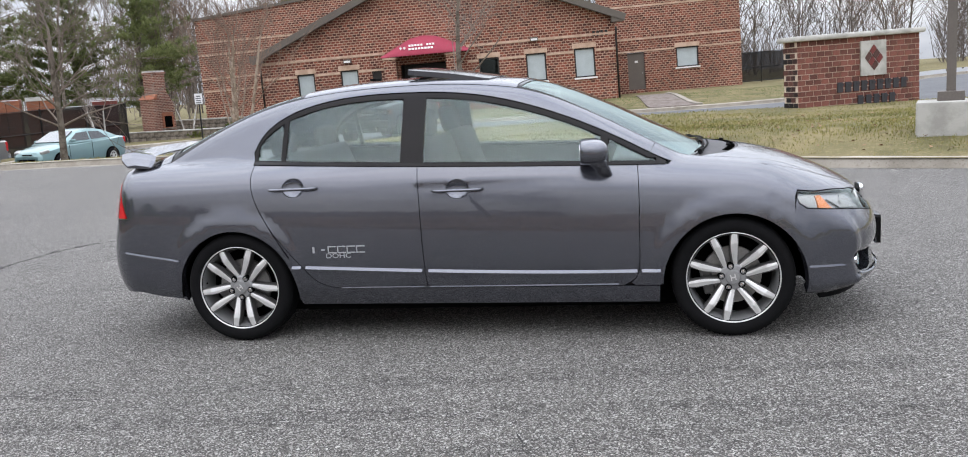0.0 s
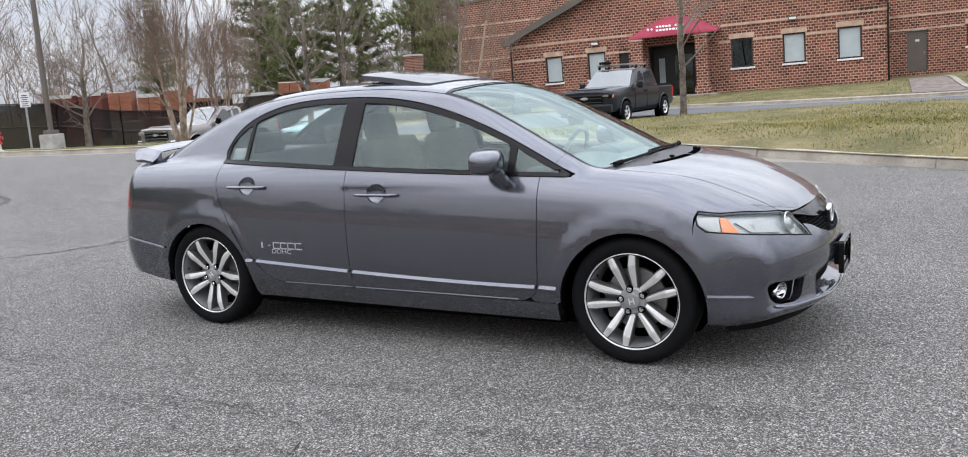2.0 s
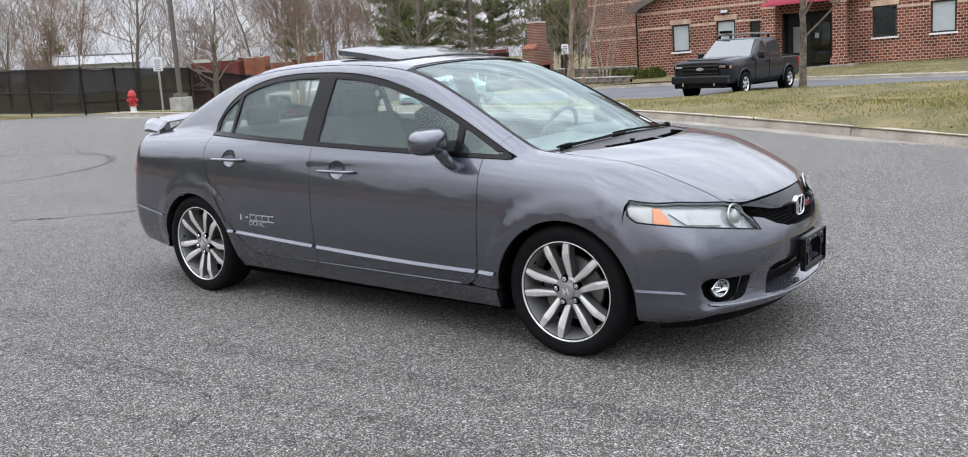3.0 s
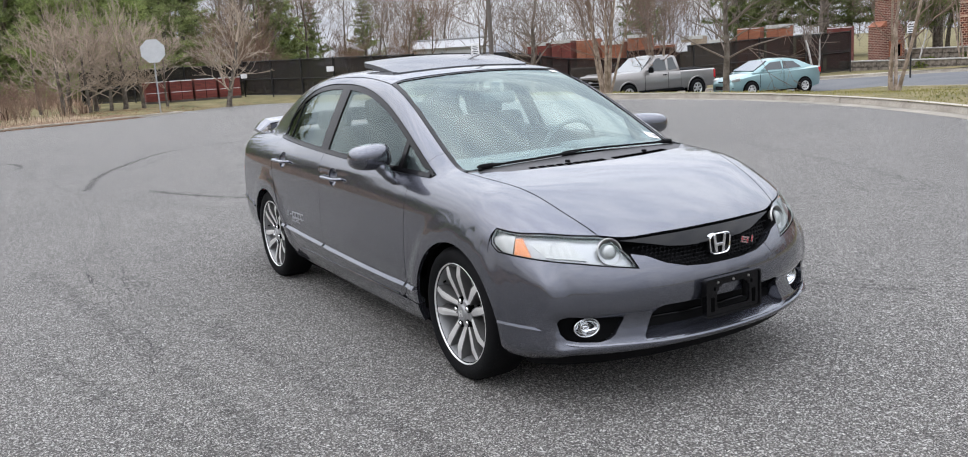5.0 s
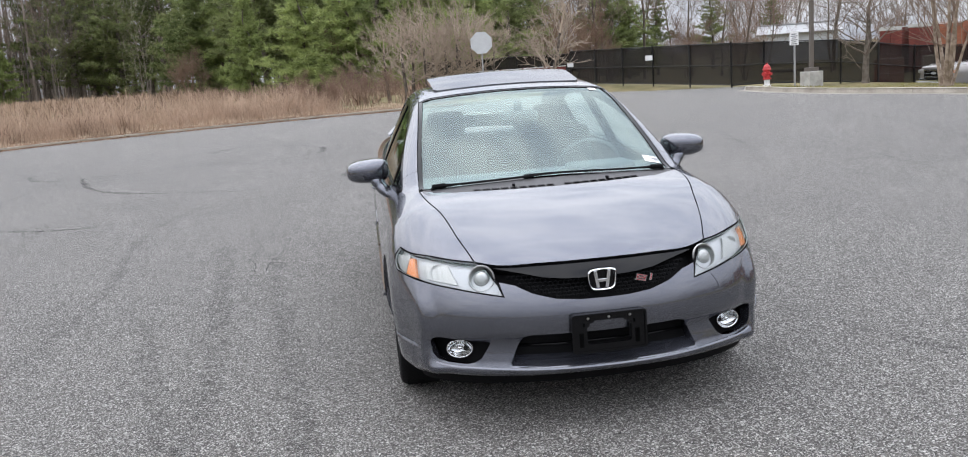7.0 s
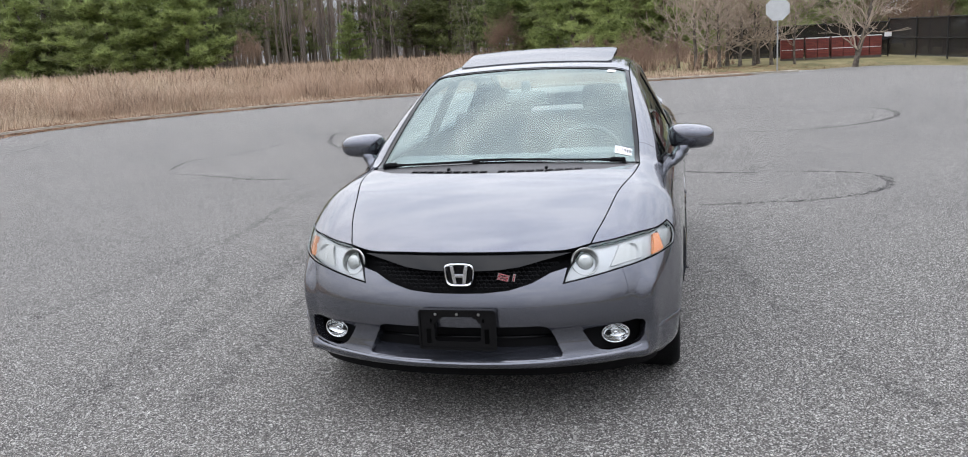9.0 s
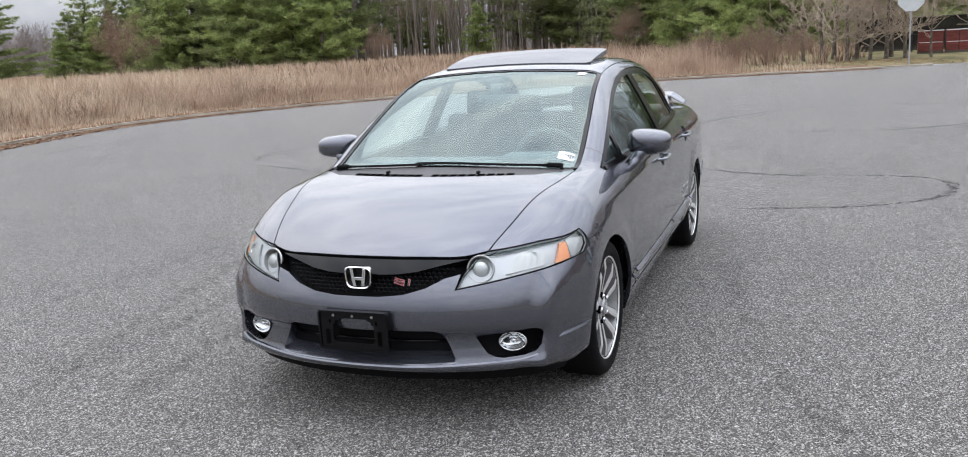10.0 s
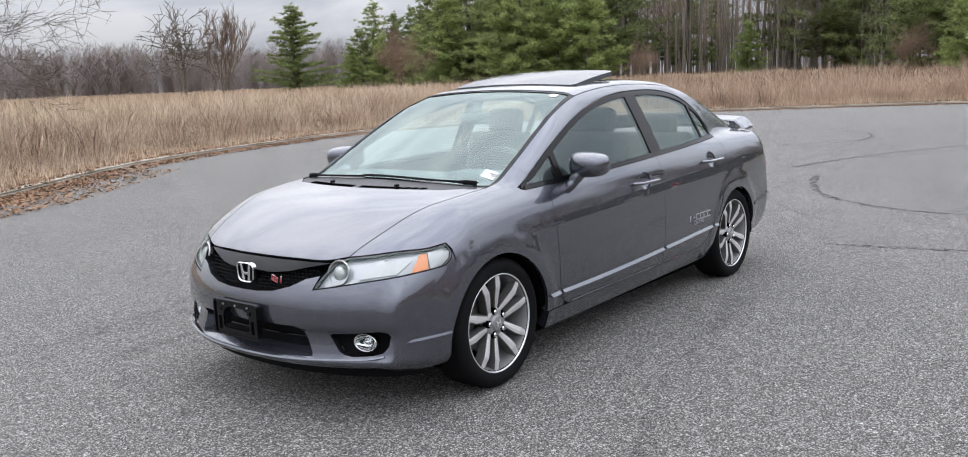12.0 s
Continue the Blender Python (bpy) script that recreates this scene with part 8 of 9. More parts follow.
def small_sedan(at):
    t = thing("small_sedan", "pale teal compact sedan parked across the road", "car", at=at)
    def sec(w, zb, zs, zt, c=0.03):
        return [(w * 0.92, zb), (w * 0.99, zb + 0.12), (w, zs - 0.25), (w * 0.97, zs - 0.05), (w * 0.86, zt - 0.012), (w * 0.45, zt + c * 0.7), (0, zt + c)]
    loft("body", [(2.10, sec(0.55, 0.34, 0.58, 0.56, 0.01)), (2.02, sec(0.70, 0.24, 0.68, 0.68)), (1.75, sec(0.80, 0.22, 0.78, 0.80)), (1.3, sec(0.84, 0.22, 0.86, 0.90)), (0.95, sec(0.845, 0.22, 0.90, 0.96)), (0.0, sec(0.85, 0.22, 0.94, 0.98)), (-1.2, sec(0.85, 0.22, 1.0, 1.02)), (-1.75, sec(0.82, 0.24, 1.03, 1.05)), (-2.1, sec(0.74, 0.30, 1.03, 1.04)), (-2.2, sec(0.62, 0.42, 0.95, 0.94, 0.01))], TEAL, t)
    def cab(w, z):
        return [(0.80, 0.94), (0.79, 0.98), (w + 0.04, z - 0.10), (w, z - 0.03), (w * 0.75, z), (0, z + 0.02)]
    loft("cab", [(1.15, [(0.76, 0.92), (0.76, 0.925), (0.74, 0.93), (0.7, 0.935), (0.5, 0.94), (0, 0.945)]), (0.30, cab(0.60, 1.39)), (-0.1, cab(0.61, 1.45)), (-0.7, cab(0.61, 1.44)), (-1.1, cab(0.58, 1.37)), (-1.85, [(0.70, 0.98), (0.70, 0.99), (0.66, 1.03), (0.62, 1.04), (0.4, 1.05), (0, 1.06)])], TEAL, t)
    wsv = [(1.05, -0.66, 1.01), (1.05, 0.66, 1.01), (0.36, 0.54, 1.375), (0.36, -0.54, 1.375)]
    off = Vector((0.47, 0, 0.88)).normalized() * 0.022
    raw("windscreen", [Vector(p) + off for p in wsv] + [Vector(p) - off for p in wsv], [(0, 1, 2, 3), (7, 6, 5, 4), (0, 4, 5, 1), (1, 5, 6, 2), (2, 6, 7, 3), (3, 7, 4, 0)], CAR_SCREEN, t)
    side_pane("side_glass", [(0.78, 1.02), (0.30, 1.30), (-0.22, 1.33), (-0.22, 1.02)], 0.805, 0.42, CAR_GLASS, t, 0.98)
    side_pane("side_glass", [(-0.30, 1.02), (-0.30, 1.33), (-0.82, 1.30), (-1.15, 1.05)], 0.805, 0.42, CAR_GLASS, t, 0.98)
    for s in (-1, 1):
        for x in (1.28, -1.27):
            arch_shade_disc(x, s * 0.845, 0.31, t)
            quick_wheel(x, s * 0.80, 0.30, 0.20, t, ALLOY)
        part("headlamp", boxes(((1.86, s * 0.64, 0.70), (0.34, 0.22, 0.13), Matrix.Rotation(radians(-28 * s), 4, "Z") @ Matrix.Rotation(radians(14), 4, "Y"), 0.04)), REFLECTOR, t)
        part("door_mirror", boxes(((0.72, s * 0.92, 1.03), (0.12, 0.18, 0.12), None, 0.04)), TEAL, t)
        part("shut_line", boxes(((-0.26, s * 0.85, 0.66), (0.012, 0.012, 0.62)), ((0.86, s * 0.842, 0.62), (0.012, 0.012, 0.50))), LINER, t)
        part("door_handle", boxes(((-0.12, s * 0.856, 0.86), (0.18, 0.03, 0.035), None, 0.01)), TEAL, t)
        part("tail_lamp", boxes(((-2.08, s * 0.66, 0.88), (0.14, 0.16, 0.22), None, 0.03)), RED_LENS, t)
    part("grille", boxes(((2.085, 0, 0.40), (0.06, 0.80, 0.16), None, 0.03)), GLOSS_BLACK, t)
    part("upper_grille", boxes(((2.06, 0, 0.62), (0.06, 0.46, 0.06), None, 0.02)), GLOSS_BLACK, t)
    part("underbody", boxes(((0, 0, 0.24), (3.6, 1.3, 0.14), None, 0.02)), LINER, t)
    return t


small_sedan(pose(-21.0, 26.0, -0.80, 0, 0, -101))

# sheds and long low roofs seen through the bare trees
for x, y, turn, w, d, h in ((-84, 14, 10, 14, 8, 2.0), (-60.5, 33.2, 62, 5.5, 5, 2.1)):
    t = thing("storage_shed", "pale metal storage shed beyond the trees", "shed", at=pose(x, y, 0.2, 0, 0, turn))
    part("wall", boxes(((0, 0, h / 2), (w, d, h))), SHED_WHITE, t)
    part("roof", boxes(((0, -d / 4, h + 0.35), (w + 0.6, d / 2 + 0.6, 0.08), Matrix.Rotation(radians(14), 4, "X")), ((0, d / 4, h + 0.35), (w + 0.6, d / 2 + 0.6, 0.08), Matrix.Rotation(radians(-14), 4, "X"))), GALV, t)

# ---- trees, grass, leaves ----
BARK = two_tone("grey_brown_bark", (0.085, 0.070, 0.056), (0.175, 0.150, 0.125), 6.0, 0.95, 6, bump=0.8, bump_scale=40)
BARK_PALE = two_tone("pale_smooth_bark", (0.20, 0.150, 0.110), (0.36, 0.29, 0.23), 5.0, 0.9, 6, bump=0.4, bump_scale=30)
BARK_WHITE = two_tone("birch_bark", (0.30, 0.28, 0.26), (0.55, 0.53, 0.50), 8.0, 0.9, 6, bump=0.3)
TWIG_GREY = material("bare_twigs", (0.185, 0.150, 0.125), 0.95, 0, 0.3, 0.35)
TWIG_RED = material("reddish_twigs", (0.190, 0.132, 0.100), 0.95, 0, 0.3, 0.35)


def leafy(name, dark, light, spread=0.45, through_light=0.0):
    m = bpy.data.materials.new(name)
    m.use_nodes = True
    n, l = nodes_of(m)
    p = n["Principled BSDF"]
    p.inputs["Roughness"].default_value = 0.75
    p.inputs["Specular IOR Level"].default_value = 0.08
    g, o, tc, t = n.new("ShaderNodeNewGeometry"), n.new("ShaderNodeObjectInfo"), n.new("ShaderNodeTexCoord"), n.new("ShaderNodeTexNoise")
    t.inputs["Scale"].default_value = 0.7
    l.new(tc.outputs["Object"], t.inputs["Vector"])
    a, b = n.new("ShaderNodeMath"), n.new("ShaderNodeMath")
    a.operation, a.inputs[1].default_value = "MULTIPLY_ADD", spread
    l.new(g.outputs["Random Per Island"], a.inputs[0])
    l.new(t.outputs["Fac"], a.inputs[2])
    b.operation, b.inputs[1].default_value = "MULTIPLY_ADD", 0.4
    l.new(o.outputs["Random"], b.inputs[0])
    l.new(a.outputs[0], b.inputs[2])
    r = n.new("ShaderNodeMapRange")
    r.inputs["From Min"].default_value, r.inputs["From Max"].default_value = 0.52, 1.20
    l.new(b.outputs[0], r.inputs["Value"])
    mx = n.new("ShaderNodeMix")
    mx.data_type = "RGBA"
    mx.inputs["A"].default_value, mx.inputs["B"].default_value = (*dark, 1), (*light, 1)
    l.new(r.outputs["Result"], mx.inputs["Factor"])
    l.new(mx.outputs["Result"], p.inputs["Base Color"])
    if through_light:
        glow, both = n.new("ShaderNodeBsdfTranslucent"), n.new("ShaderNodeMixShader")
        both.inputs[0].default_value = through_light
        l.new(mx.outputs["Result"], glow.inputs["Color"])
        l.new(p.outputs[0], both.inputs[1])
        l.new(glow.outputs[0], both.inputs[2])
        l.new(both.outputs[0], n["Material Output"].inputs["Surface"])
    return m


NEEDLES = leafy("pine_needles", (0.100, 0.130, 0.048), (0.335, 0.375, 0.165), 0.5, 0.45)
NEEDLES_YOUNG = leafy("young_pine_needles", (0.125, 0.165, 0.052), (0.385, 0.440, 0.175), 0.5, 0.45)
NEEDLES_DARK = leafy("dark_pine_needles", (0.080, 0.100, 0.042), (0.240, 0.270, 0.115), 0.5, 0.45)
STRAW = leafy("dry_tall_grass", (0.115, 0.078, 0.050), (0.60, 0.475, 0.355), 0.8)
STRAW_RED = leafy("russet_tall_grass", (0.105, 0.066, 0.046), (0.46, 0.335, 0.245), 0.8)
TURF = leafy("winter_grass_blades", (0.080, 0.092, 0.026), (0.285, 0.255, 0.095))
GREEN_TURF = leafy("green_grass_blades", (0.050, 0.085, 0.020), (0.115, 0.150, 0.045))
LEAVES = leafy("fallen_leaves", (0.085, 0.046, 0.028), (0.30, 0.185, 0.115), 0.7)
SHRUB = leafy("evergreen_shrub", (0.050, 0.075, 0.020), (0.18, 0.20, 0.05))


class Wood:
    """Collects round limbs into one mesh."""

    def __init__(self):
        self.v, self.f = [], []

    def limb(self, pts, radii, sides):
        base = len(self.v)
        ref = np.array((0.31, 0.52, 0.79))
        for i, p in enumerate(pts):
            d = pts[min(i + 1, len(pts) - 1)] - pts[max(i - 1, 0)]
            d = d / max(np.linalg.norm(d), 1e-9)
            u = np.cross(d, ref)
            u = u / max(np.linalg.norm(u), 1e-9)
            w = np.cross(d, u)
            for k in range(sides):
                a = 2 * math.pi * k / sides
                self.v.append(p + radii[i] * (math.cos(a) * u + math.sin(a) * w))
        for i in range(len(pts) - 1):
            for k in range(sides):
                self.f.append((base + i * sides + k, base + i * sides + (k + 1) % sides, base + (i + 1) * sides + (k + 1) % sides, base + (i + 1) * sides + k))


def grow(wood, tips, p, d, length, radius, depth, rnd, up=0.12, spread=0.75, kids=3, wander=0.16, thin=0.62, fine=0.0045):
    """A limb that wanders, and the smaller ones that leave it."""
    n = 5 if depth > 1 else 3 if depth else 2
    pts, radii = [p], [radius]
    for k in range(n):
        d = d + np.array([rnd.gauss(0, wander), rnd.gauss(0, wander), rnd.gauss(0, wander * 0.7) + up * 0.35])
        d = d / np.linalg.norm(d)
        p = p + d * length / n
        pts.append(p)
        radii.append(radius * (1 - 0.55 * (k + 1) / n))
    wood.limb(pts, radii, 7 if radius > 0.07 else 5 if radius > 0.025 else 3)
    tips.append((p, d, depth))
    if depth <= 0:
        return
    m = kids + (rnd.random() < 0.5)
    for k in range(m):
        i = rnd.randint(max(1, n - 3), n) if k else n
        axis = np.array([rnd.gauss(0, 1), rnd.gauss(0, 1), rnd.gauss(0, 0.6)])
        c = d + spread * axis / np.linalg.norm(axis) + np.array([0, 0, up])
        c = c / np.linalg.norm(c)
        grow(wood, tips, pts[i], c, length * rnd.uniform(0.55, 0.82), max(radii[i] * thin, fine), depth - 1, rnd, up, spread, kids, wander, thin, fine)


def bare_tree(name, seed, height, radius, depth, label, at, bark=BARK, twig=TWIG_GREY, stems=1, spread=0.75, kids=3, up=0.12, clear=0.3, group="", fine=0.0045, rich=2):
    """A leafless tree: a trunk or several stems, limbs and twigs."""
    rnd = random.Random(seed)
    t = thing(name, label, "tree", group, at=at)
    crown, tips = Wood(), []
    for s in range(stems):
        trunk = Wood()
        a = 2 * math.pi * s / max(stems, 1) + rnd.uniform(-0.4, 0.4)
        lean = 0.0 if stems == 1 else rnd.uniform(0.15, 0.36)
        d = np.array([math.cos(a) * lean, math.sin(a) * lean, 1.0])
        d = d / np.linalg.norm(d)
        p = np.array([math.cos(a) * 0.12, math.sin(a) * 0.12, -0.15]) if stems > 1 else np.array([0, 0, -0.15])
        r = radius * (rnd.uniform(0.55, 0.9) if stems > 1 else 1)
        pts, radii = [p], [r * 1.25]
        n = 7
        top = height * rnd.uniform(0.45, 0.62)
        for k in range(n):
            d = d + np.array([rnd.gauss(0, 0.045), rnd.gauss(0, 0.045), 0.05])
            d = d / np.linalg.norm(d)
            p = p + d * top / n
            pts.append(p)
            radii.append(r * (1 - 0.5 * (k + 1) / n))
        trunk.limb(pts, radii, 9)
        for k in range(2, n + 1):
            if k / n < clear:
                continue
            for j in range(rich if stems == 1 else 1):
                b = rnd.uniform(0, 2 * math.pi)
                c = np.array([math.cos(b), math.sin(b), 0.55 + 0.3 * k / n])
                grow(crown, tips, pts[k], c / np.linalg.norm(c), height * 0.30 * rnd.uniform(0.7, 1.15) * (1.15 - 0.4 * k / n), max(radii[k] * (0.36 if stems == 1 else 0.5), 0.012), depth, rnd, up, spread, kids, fine=fine)
        grow(crown, tips, p, d, height * 0.26, radii[-1], depth, rnd, up + 0.1, spread, kids, fine=fine)
        raw("trunk" if stems == 1 else "stem", trunk.v, trunk.f, bark, t, smooth=True)
    raw("crown", crown.v, crown.f, twig, t, smooth=True)
    return t


def tufts(points, rnd, blades, length, width):
    """Needle clusters at the given places."""
    v, f = [], []
    for p, d in points:
        for _ in range(blades):
            q = np.array([rnd.gauss(0, 1), rnd.gauss(0, 1), rnd.gauss(0.25, 0.8)]) + 0.9 * d
            q = q / np.linalg.norm(q)
            s = np.cross(q, np.array([rnd.gauss(0, 1), rnd.gauss(0, 1), rnd.gauss(0, 1)]))
            s = s / max(np.linalg.norm(s), 1e-6) * width
            ln = length * rnd.uniform(0.6, 1.2)
            b = len(v)
            v += [p - s * 1.3, p + s * 1.3, p + q * ln]
            f.append((b, b + 1, b + 2))
    return v, f


def pine_tree(seed, height, label, at, mat=NEEDLES, low=0.08, width=0.30, blades=23, group="", tuft=0.34):
    """A pine: straight trunk, whorls of drooping limbs, needle clusters with gaps."""
    rnd = random.Random(seed)
    t = thing("pine_tree", label, "tree", group, at=at)
    wood, spots = Wood(), []
    pts = [np.array([rnd.gauss(0, 0.03) * k, rnd.gauss(0, 0.03) * k, height * k / 8 - 0.1]) for k in range(9)]
    wood.limb(pts, [0.018 * height * (1 - 0.93 * k / 8) + 0.01 for k in range(9)], 8)
    z = height * low
    while z < height * 0.985:
        k = z / height
        reach = height * width * (1 - k) ** 0.75 * rnd.uniform(0.75, 1.2) * (0.55 + 0.45 * min(1, (k - low) / 0.15 + 0.3)) + 0.12
        for b in range(rnd.randint(4, 6)):
            a = rnd.uniform(0, 2 * math.pi)
            r = reach * rnd.uniform(0.55, 1.1)
            c = np.array([math.cos(a), math.sin(a), 0.0])
            base = np.array([0, 0, z])
            lift = rnd.uniform(0.05, 0.40)
            limb = [base, base + c * r * 0.5 + np.array([0, 0, r * lift * 0.35]), base + c * r + np.array([0, 0, r * lift])]
            wood.limb(limb, [0.022 * (1.1 - k), 0.014 * (1.1 - k), 0.005], 4)
            m = max(2, int(r / 0.16))
            for j in range(m):
                q = (j + 0.9) / m
                p = base + c * r * q + np.array([rnd.gauss(0, 0.10), rnd.gauss(0, 0.10), r * lift * q + rnd.gauss(0, 0.06)])
                spots.append((p, c * 0.6 + np.array([0, 0, 0.4])))
        z += height * rnd.uniform(0.030, 0.050)
    spots.append((np.array([0, 0, height]), np.array([0, 0, 1.0])))
    raw("trunk", wood.v, wood.f, BARK, t, smooth=True)
    v, f = tufts(spots, rnd, blades, tuft, 0.015 * tuft / 0.3)
    raw("crown", v, f, mat, t)
    return t


def put(x, y, turn=0, scale=1.0):
    m = pose(x, y, on_land(x, y), 0, 0, turn)
    return m


def copy_scaled(ob, x, y, turn, scale):
    c = copy_thing(ob, put(x, y, turn))
    c.scale = (scale, scale, scale * 1.0)
    return c


# the planted trees of the island and road side
bare_tree("bare_tree", 11, 7.0, 0.11, 3, "slim leafless street tree with grey bark on the grass island", put(-4.5, 21.6), BARK, TWIG_GREY, 1, 0.85, 3, 0.05, 0.42, fine=0.006)
bare_tree("bare_tree", 12, 6.2, 0.120, 3, "dark leafless street tree on the verge before the parked cars", put(-16.5, 19.2), BARK, TWIG_GREY, 1, 0.85, 3, 0.05, 0.36, fine=0.0085, rich=3)
bare_tree("crape_myrtle", 13, 6.4, 0.075, 2, "leafless multi-stemmed tree with smooth pale bark on the verge", put(-11.4, 20.6), BARK_PALE, TWIG_RED, 4, 0.5, 4, 0.22, 0.35, fine=0.007)
bare_tree("crape_myrtle", 14, 6.0, 0.09, 3, "leafless multi-stemmed pale tree beside the silver pickup", put(-21.4, 18.1), BARK_PALE, TWIG_RED, 6, 0.45, 3, 0.28, 0.4, fine=0.007)
bare_tree("crape_myrtle", 15, 5.5, 0.08, 3, "leafless multi-stemmed pale tree near the fence", put(-24.4, 23.2), BARK_PALE, TWIG_RED, 5, 0.45, 3, 0.28, 0.4, fine=0.007)
bare_tree("bare_tree", 16, 5.2, 0.14, 3, "rounded leafless tree on the verge by the fence", put(-26.6, 18.4), BARK, TWIG_GREY, 1, 0.95, 3, 0.02, 0.3, fine=0.008, rich=3)
bare_tree("crape_myrtle", 17, 6.5, 0.07, 2, "tall pale multi-stemmed bare tree at the office corner", put(-19.5, 37.4), BARK_PALE, TWIG_RED, 4, 0.4, 2, 0.4, 0.4, fine=0.010)
bare_tree("birch_tree", 18, 4.0, 0.08, 2, "white-barked bare birch by the chimney", put(-24.2, 33.0), BARK_WHITE, TWIG_GREY, 2, 0.5, 3, 0.3, 0.4)
bare_tree("birch_tree", 19, 3.6, 0.07, 2, "white-barked bare birch in the planter", put(-22.2, 37.6), BARK_WHITE, TWIG_GREY, 2, 0.5, 3, 0.3, 0.4)
TWIG_PALE = material("pale_twigs", (0.38, 0.305, 0.235), 0.95, 0, 0.3, 0.35)
sapling = bare_tree("small_tree", 20, 4.6, 0.095, 2, "small leafless tree with a short dark trunk by the stop sign", put(-36.2, 1.4), BARK, TWIG_PALE, 1, 0.75, 4, 0.12, 0.22, "small leafless trees by the stop sign", 0.013, 2)
SAPLINGS = ((-36.4, 2.4, 0.95), (-37.4, 2.75, 1.05), (-36.6, 3.25, 0.9), (-37.0, 3.9, 1.0), (-36.8, 4.65, 0.95), (-37.3, 0.6, 0.9), (-38.6, 4.2, 1.1), (-38.4, 1.8, 1.1))
for k, (x, y, size) in enumerate(SAPLINGS):
    copy_scaled(sapling, x, y, 67 * k + 30, size)
bare_tree("small_tree", 24, 5.0, 0.12, 2, "spreading leafless tree before the brick pallets", put(-34.6, 7.75), BARK, TWIG_PALE, 1, 0.8, 4, 0.10, 0.22, "small leafless trees by the stop sign", 0.013, 3)
bare_tree("small_tree", 25, 3.6, 0.06, 3, "leaning leafless tree beside the stop sign", put(-36.6, 5.6), BARK, TWIG_PALE, 1, 0.7, 3, 0.12, 0.3, "small leafless trees by the stop sign", 0.009, 2)

# wood edges, set out by compass bearing and distance from the middle of the walk
def out(bearing, far):
    return 5.0 + far * math.cos(radians(bearing)), 1.0 + far * math.sin(radians(bearing))


TALL = [bare_tree("woodland_tree", 30 + k, 13.0 + 2 * k, 0.145, 3, "tall leafless woodland tree among others", put(*out(q, r)), BARK, twig, 1, 0.7, 3, 0.18, 0.30, "leafless trees of the wood", 0.013) for k, (q, r, twig) in enumerate(((174, 74, TWIG_GREY), (152, 66, TWIG_RED), (131, 66, TWIG_GREY), (198, 118, TWIG_RED)))]
rnd = random.Random(77)
for k in range(46):
    q, r = rnd.uniform(112, 170), rnd.uniform(58, 112)
    x, y = out(q, r)
    if -34 < x < 34 and 30 < y < 62 or x > -30 and y > 0:
        continue
    copy_scaled(TALL[k % 4], x, y, rnd.uniform(0, 360), rnd.uniform(0.50, 0.85))
for k in range(36):
    q, r = rnd.uniform(166, 212), rnd.uniform(84, 150)
    copy_scaled(TALL[k % 4], *out(q, r if q < 190 else r + 25), rnd.uniform(0, 360), rnd.uniform(0.8, 1.15))
for k in range(14):
    copy_scaled(TALL[k % 4], rnd.uniform(-44, -8), rnd.uniform(62, 95), rnd.uniform(0, 360), rnd.uniform(0.8, 1.15))
for k in range(14):
    copy_scaled(TALL[k % 4], rnd.uniform(22, 75), rnd.uniform(66, 100), rnd.uniform(0, 360), rnd.uniform(0.7, 1.0))

PINES = [pine_tree(60, 8.5, "full green pine at the wood's edge", put(*out(217, 112)), NEEDLES, 0.03, 0.34, group="pines at the wood's edge"),
         pine_tree(61, 7.0, "bushy bright green young pine", put(*out(188.0, 66)), NEEDLES_YOUNG, 0.02, 0.36, group="pines at the wood's edge"),
         pine_tree(62, 11.0, "tall dark pine in the wood", put(*out(175.0, 72)), NEEDLES_DARK, 0.10, 0.24, group="pines at the wood's edge"),
         pine_tree(63, 9.5, "broad green pine at the wood's edge", put(*out(222, 122)), NEEDLES, 0.05, 0.28, group="pines at the wood's edge")]
PINES[0].scale, PINES[3].scale = (1.35,) * 3, (1.5, 1.5, 1.15)
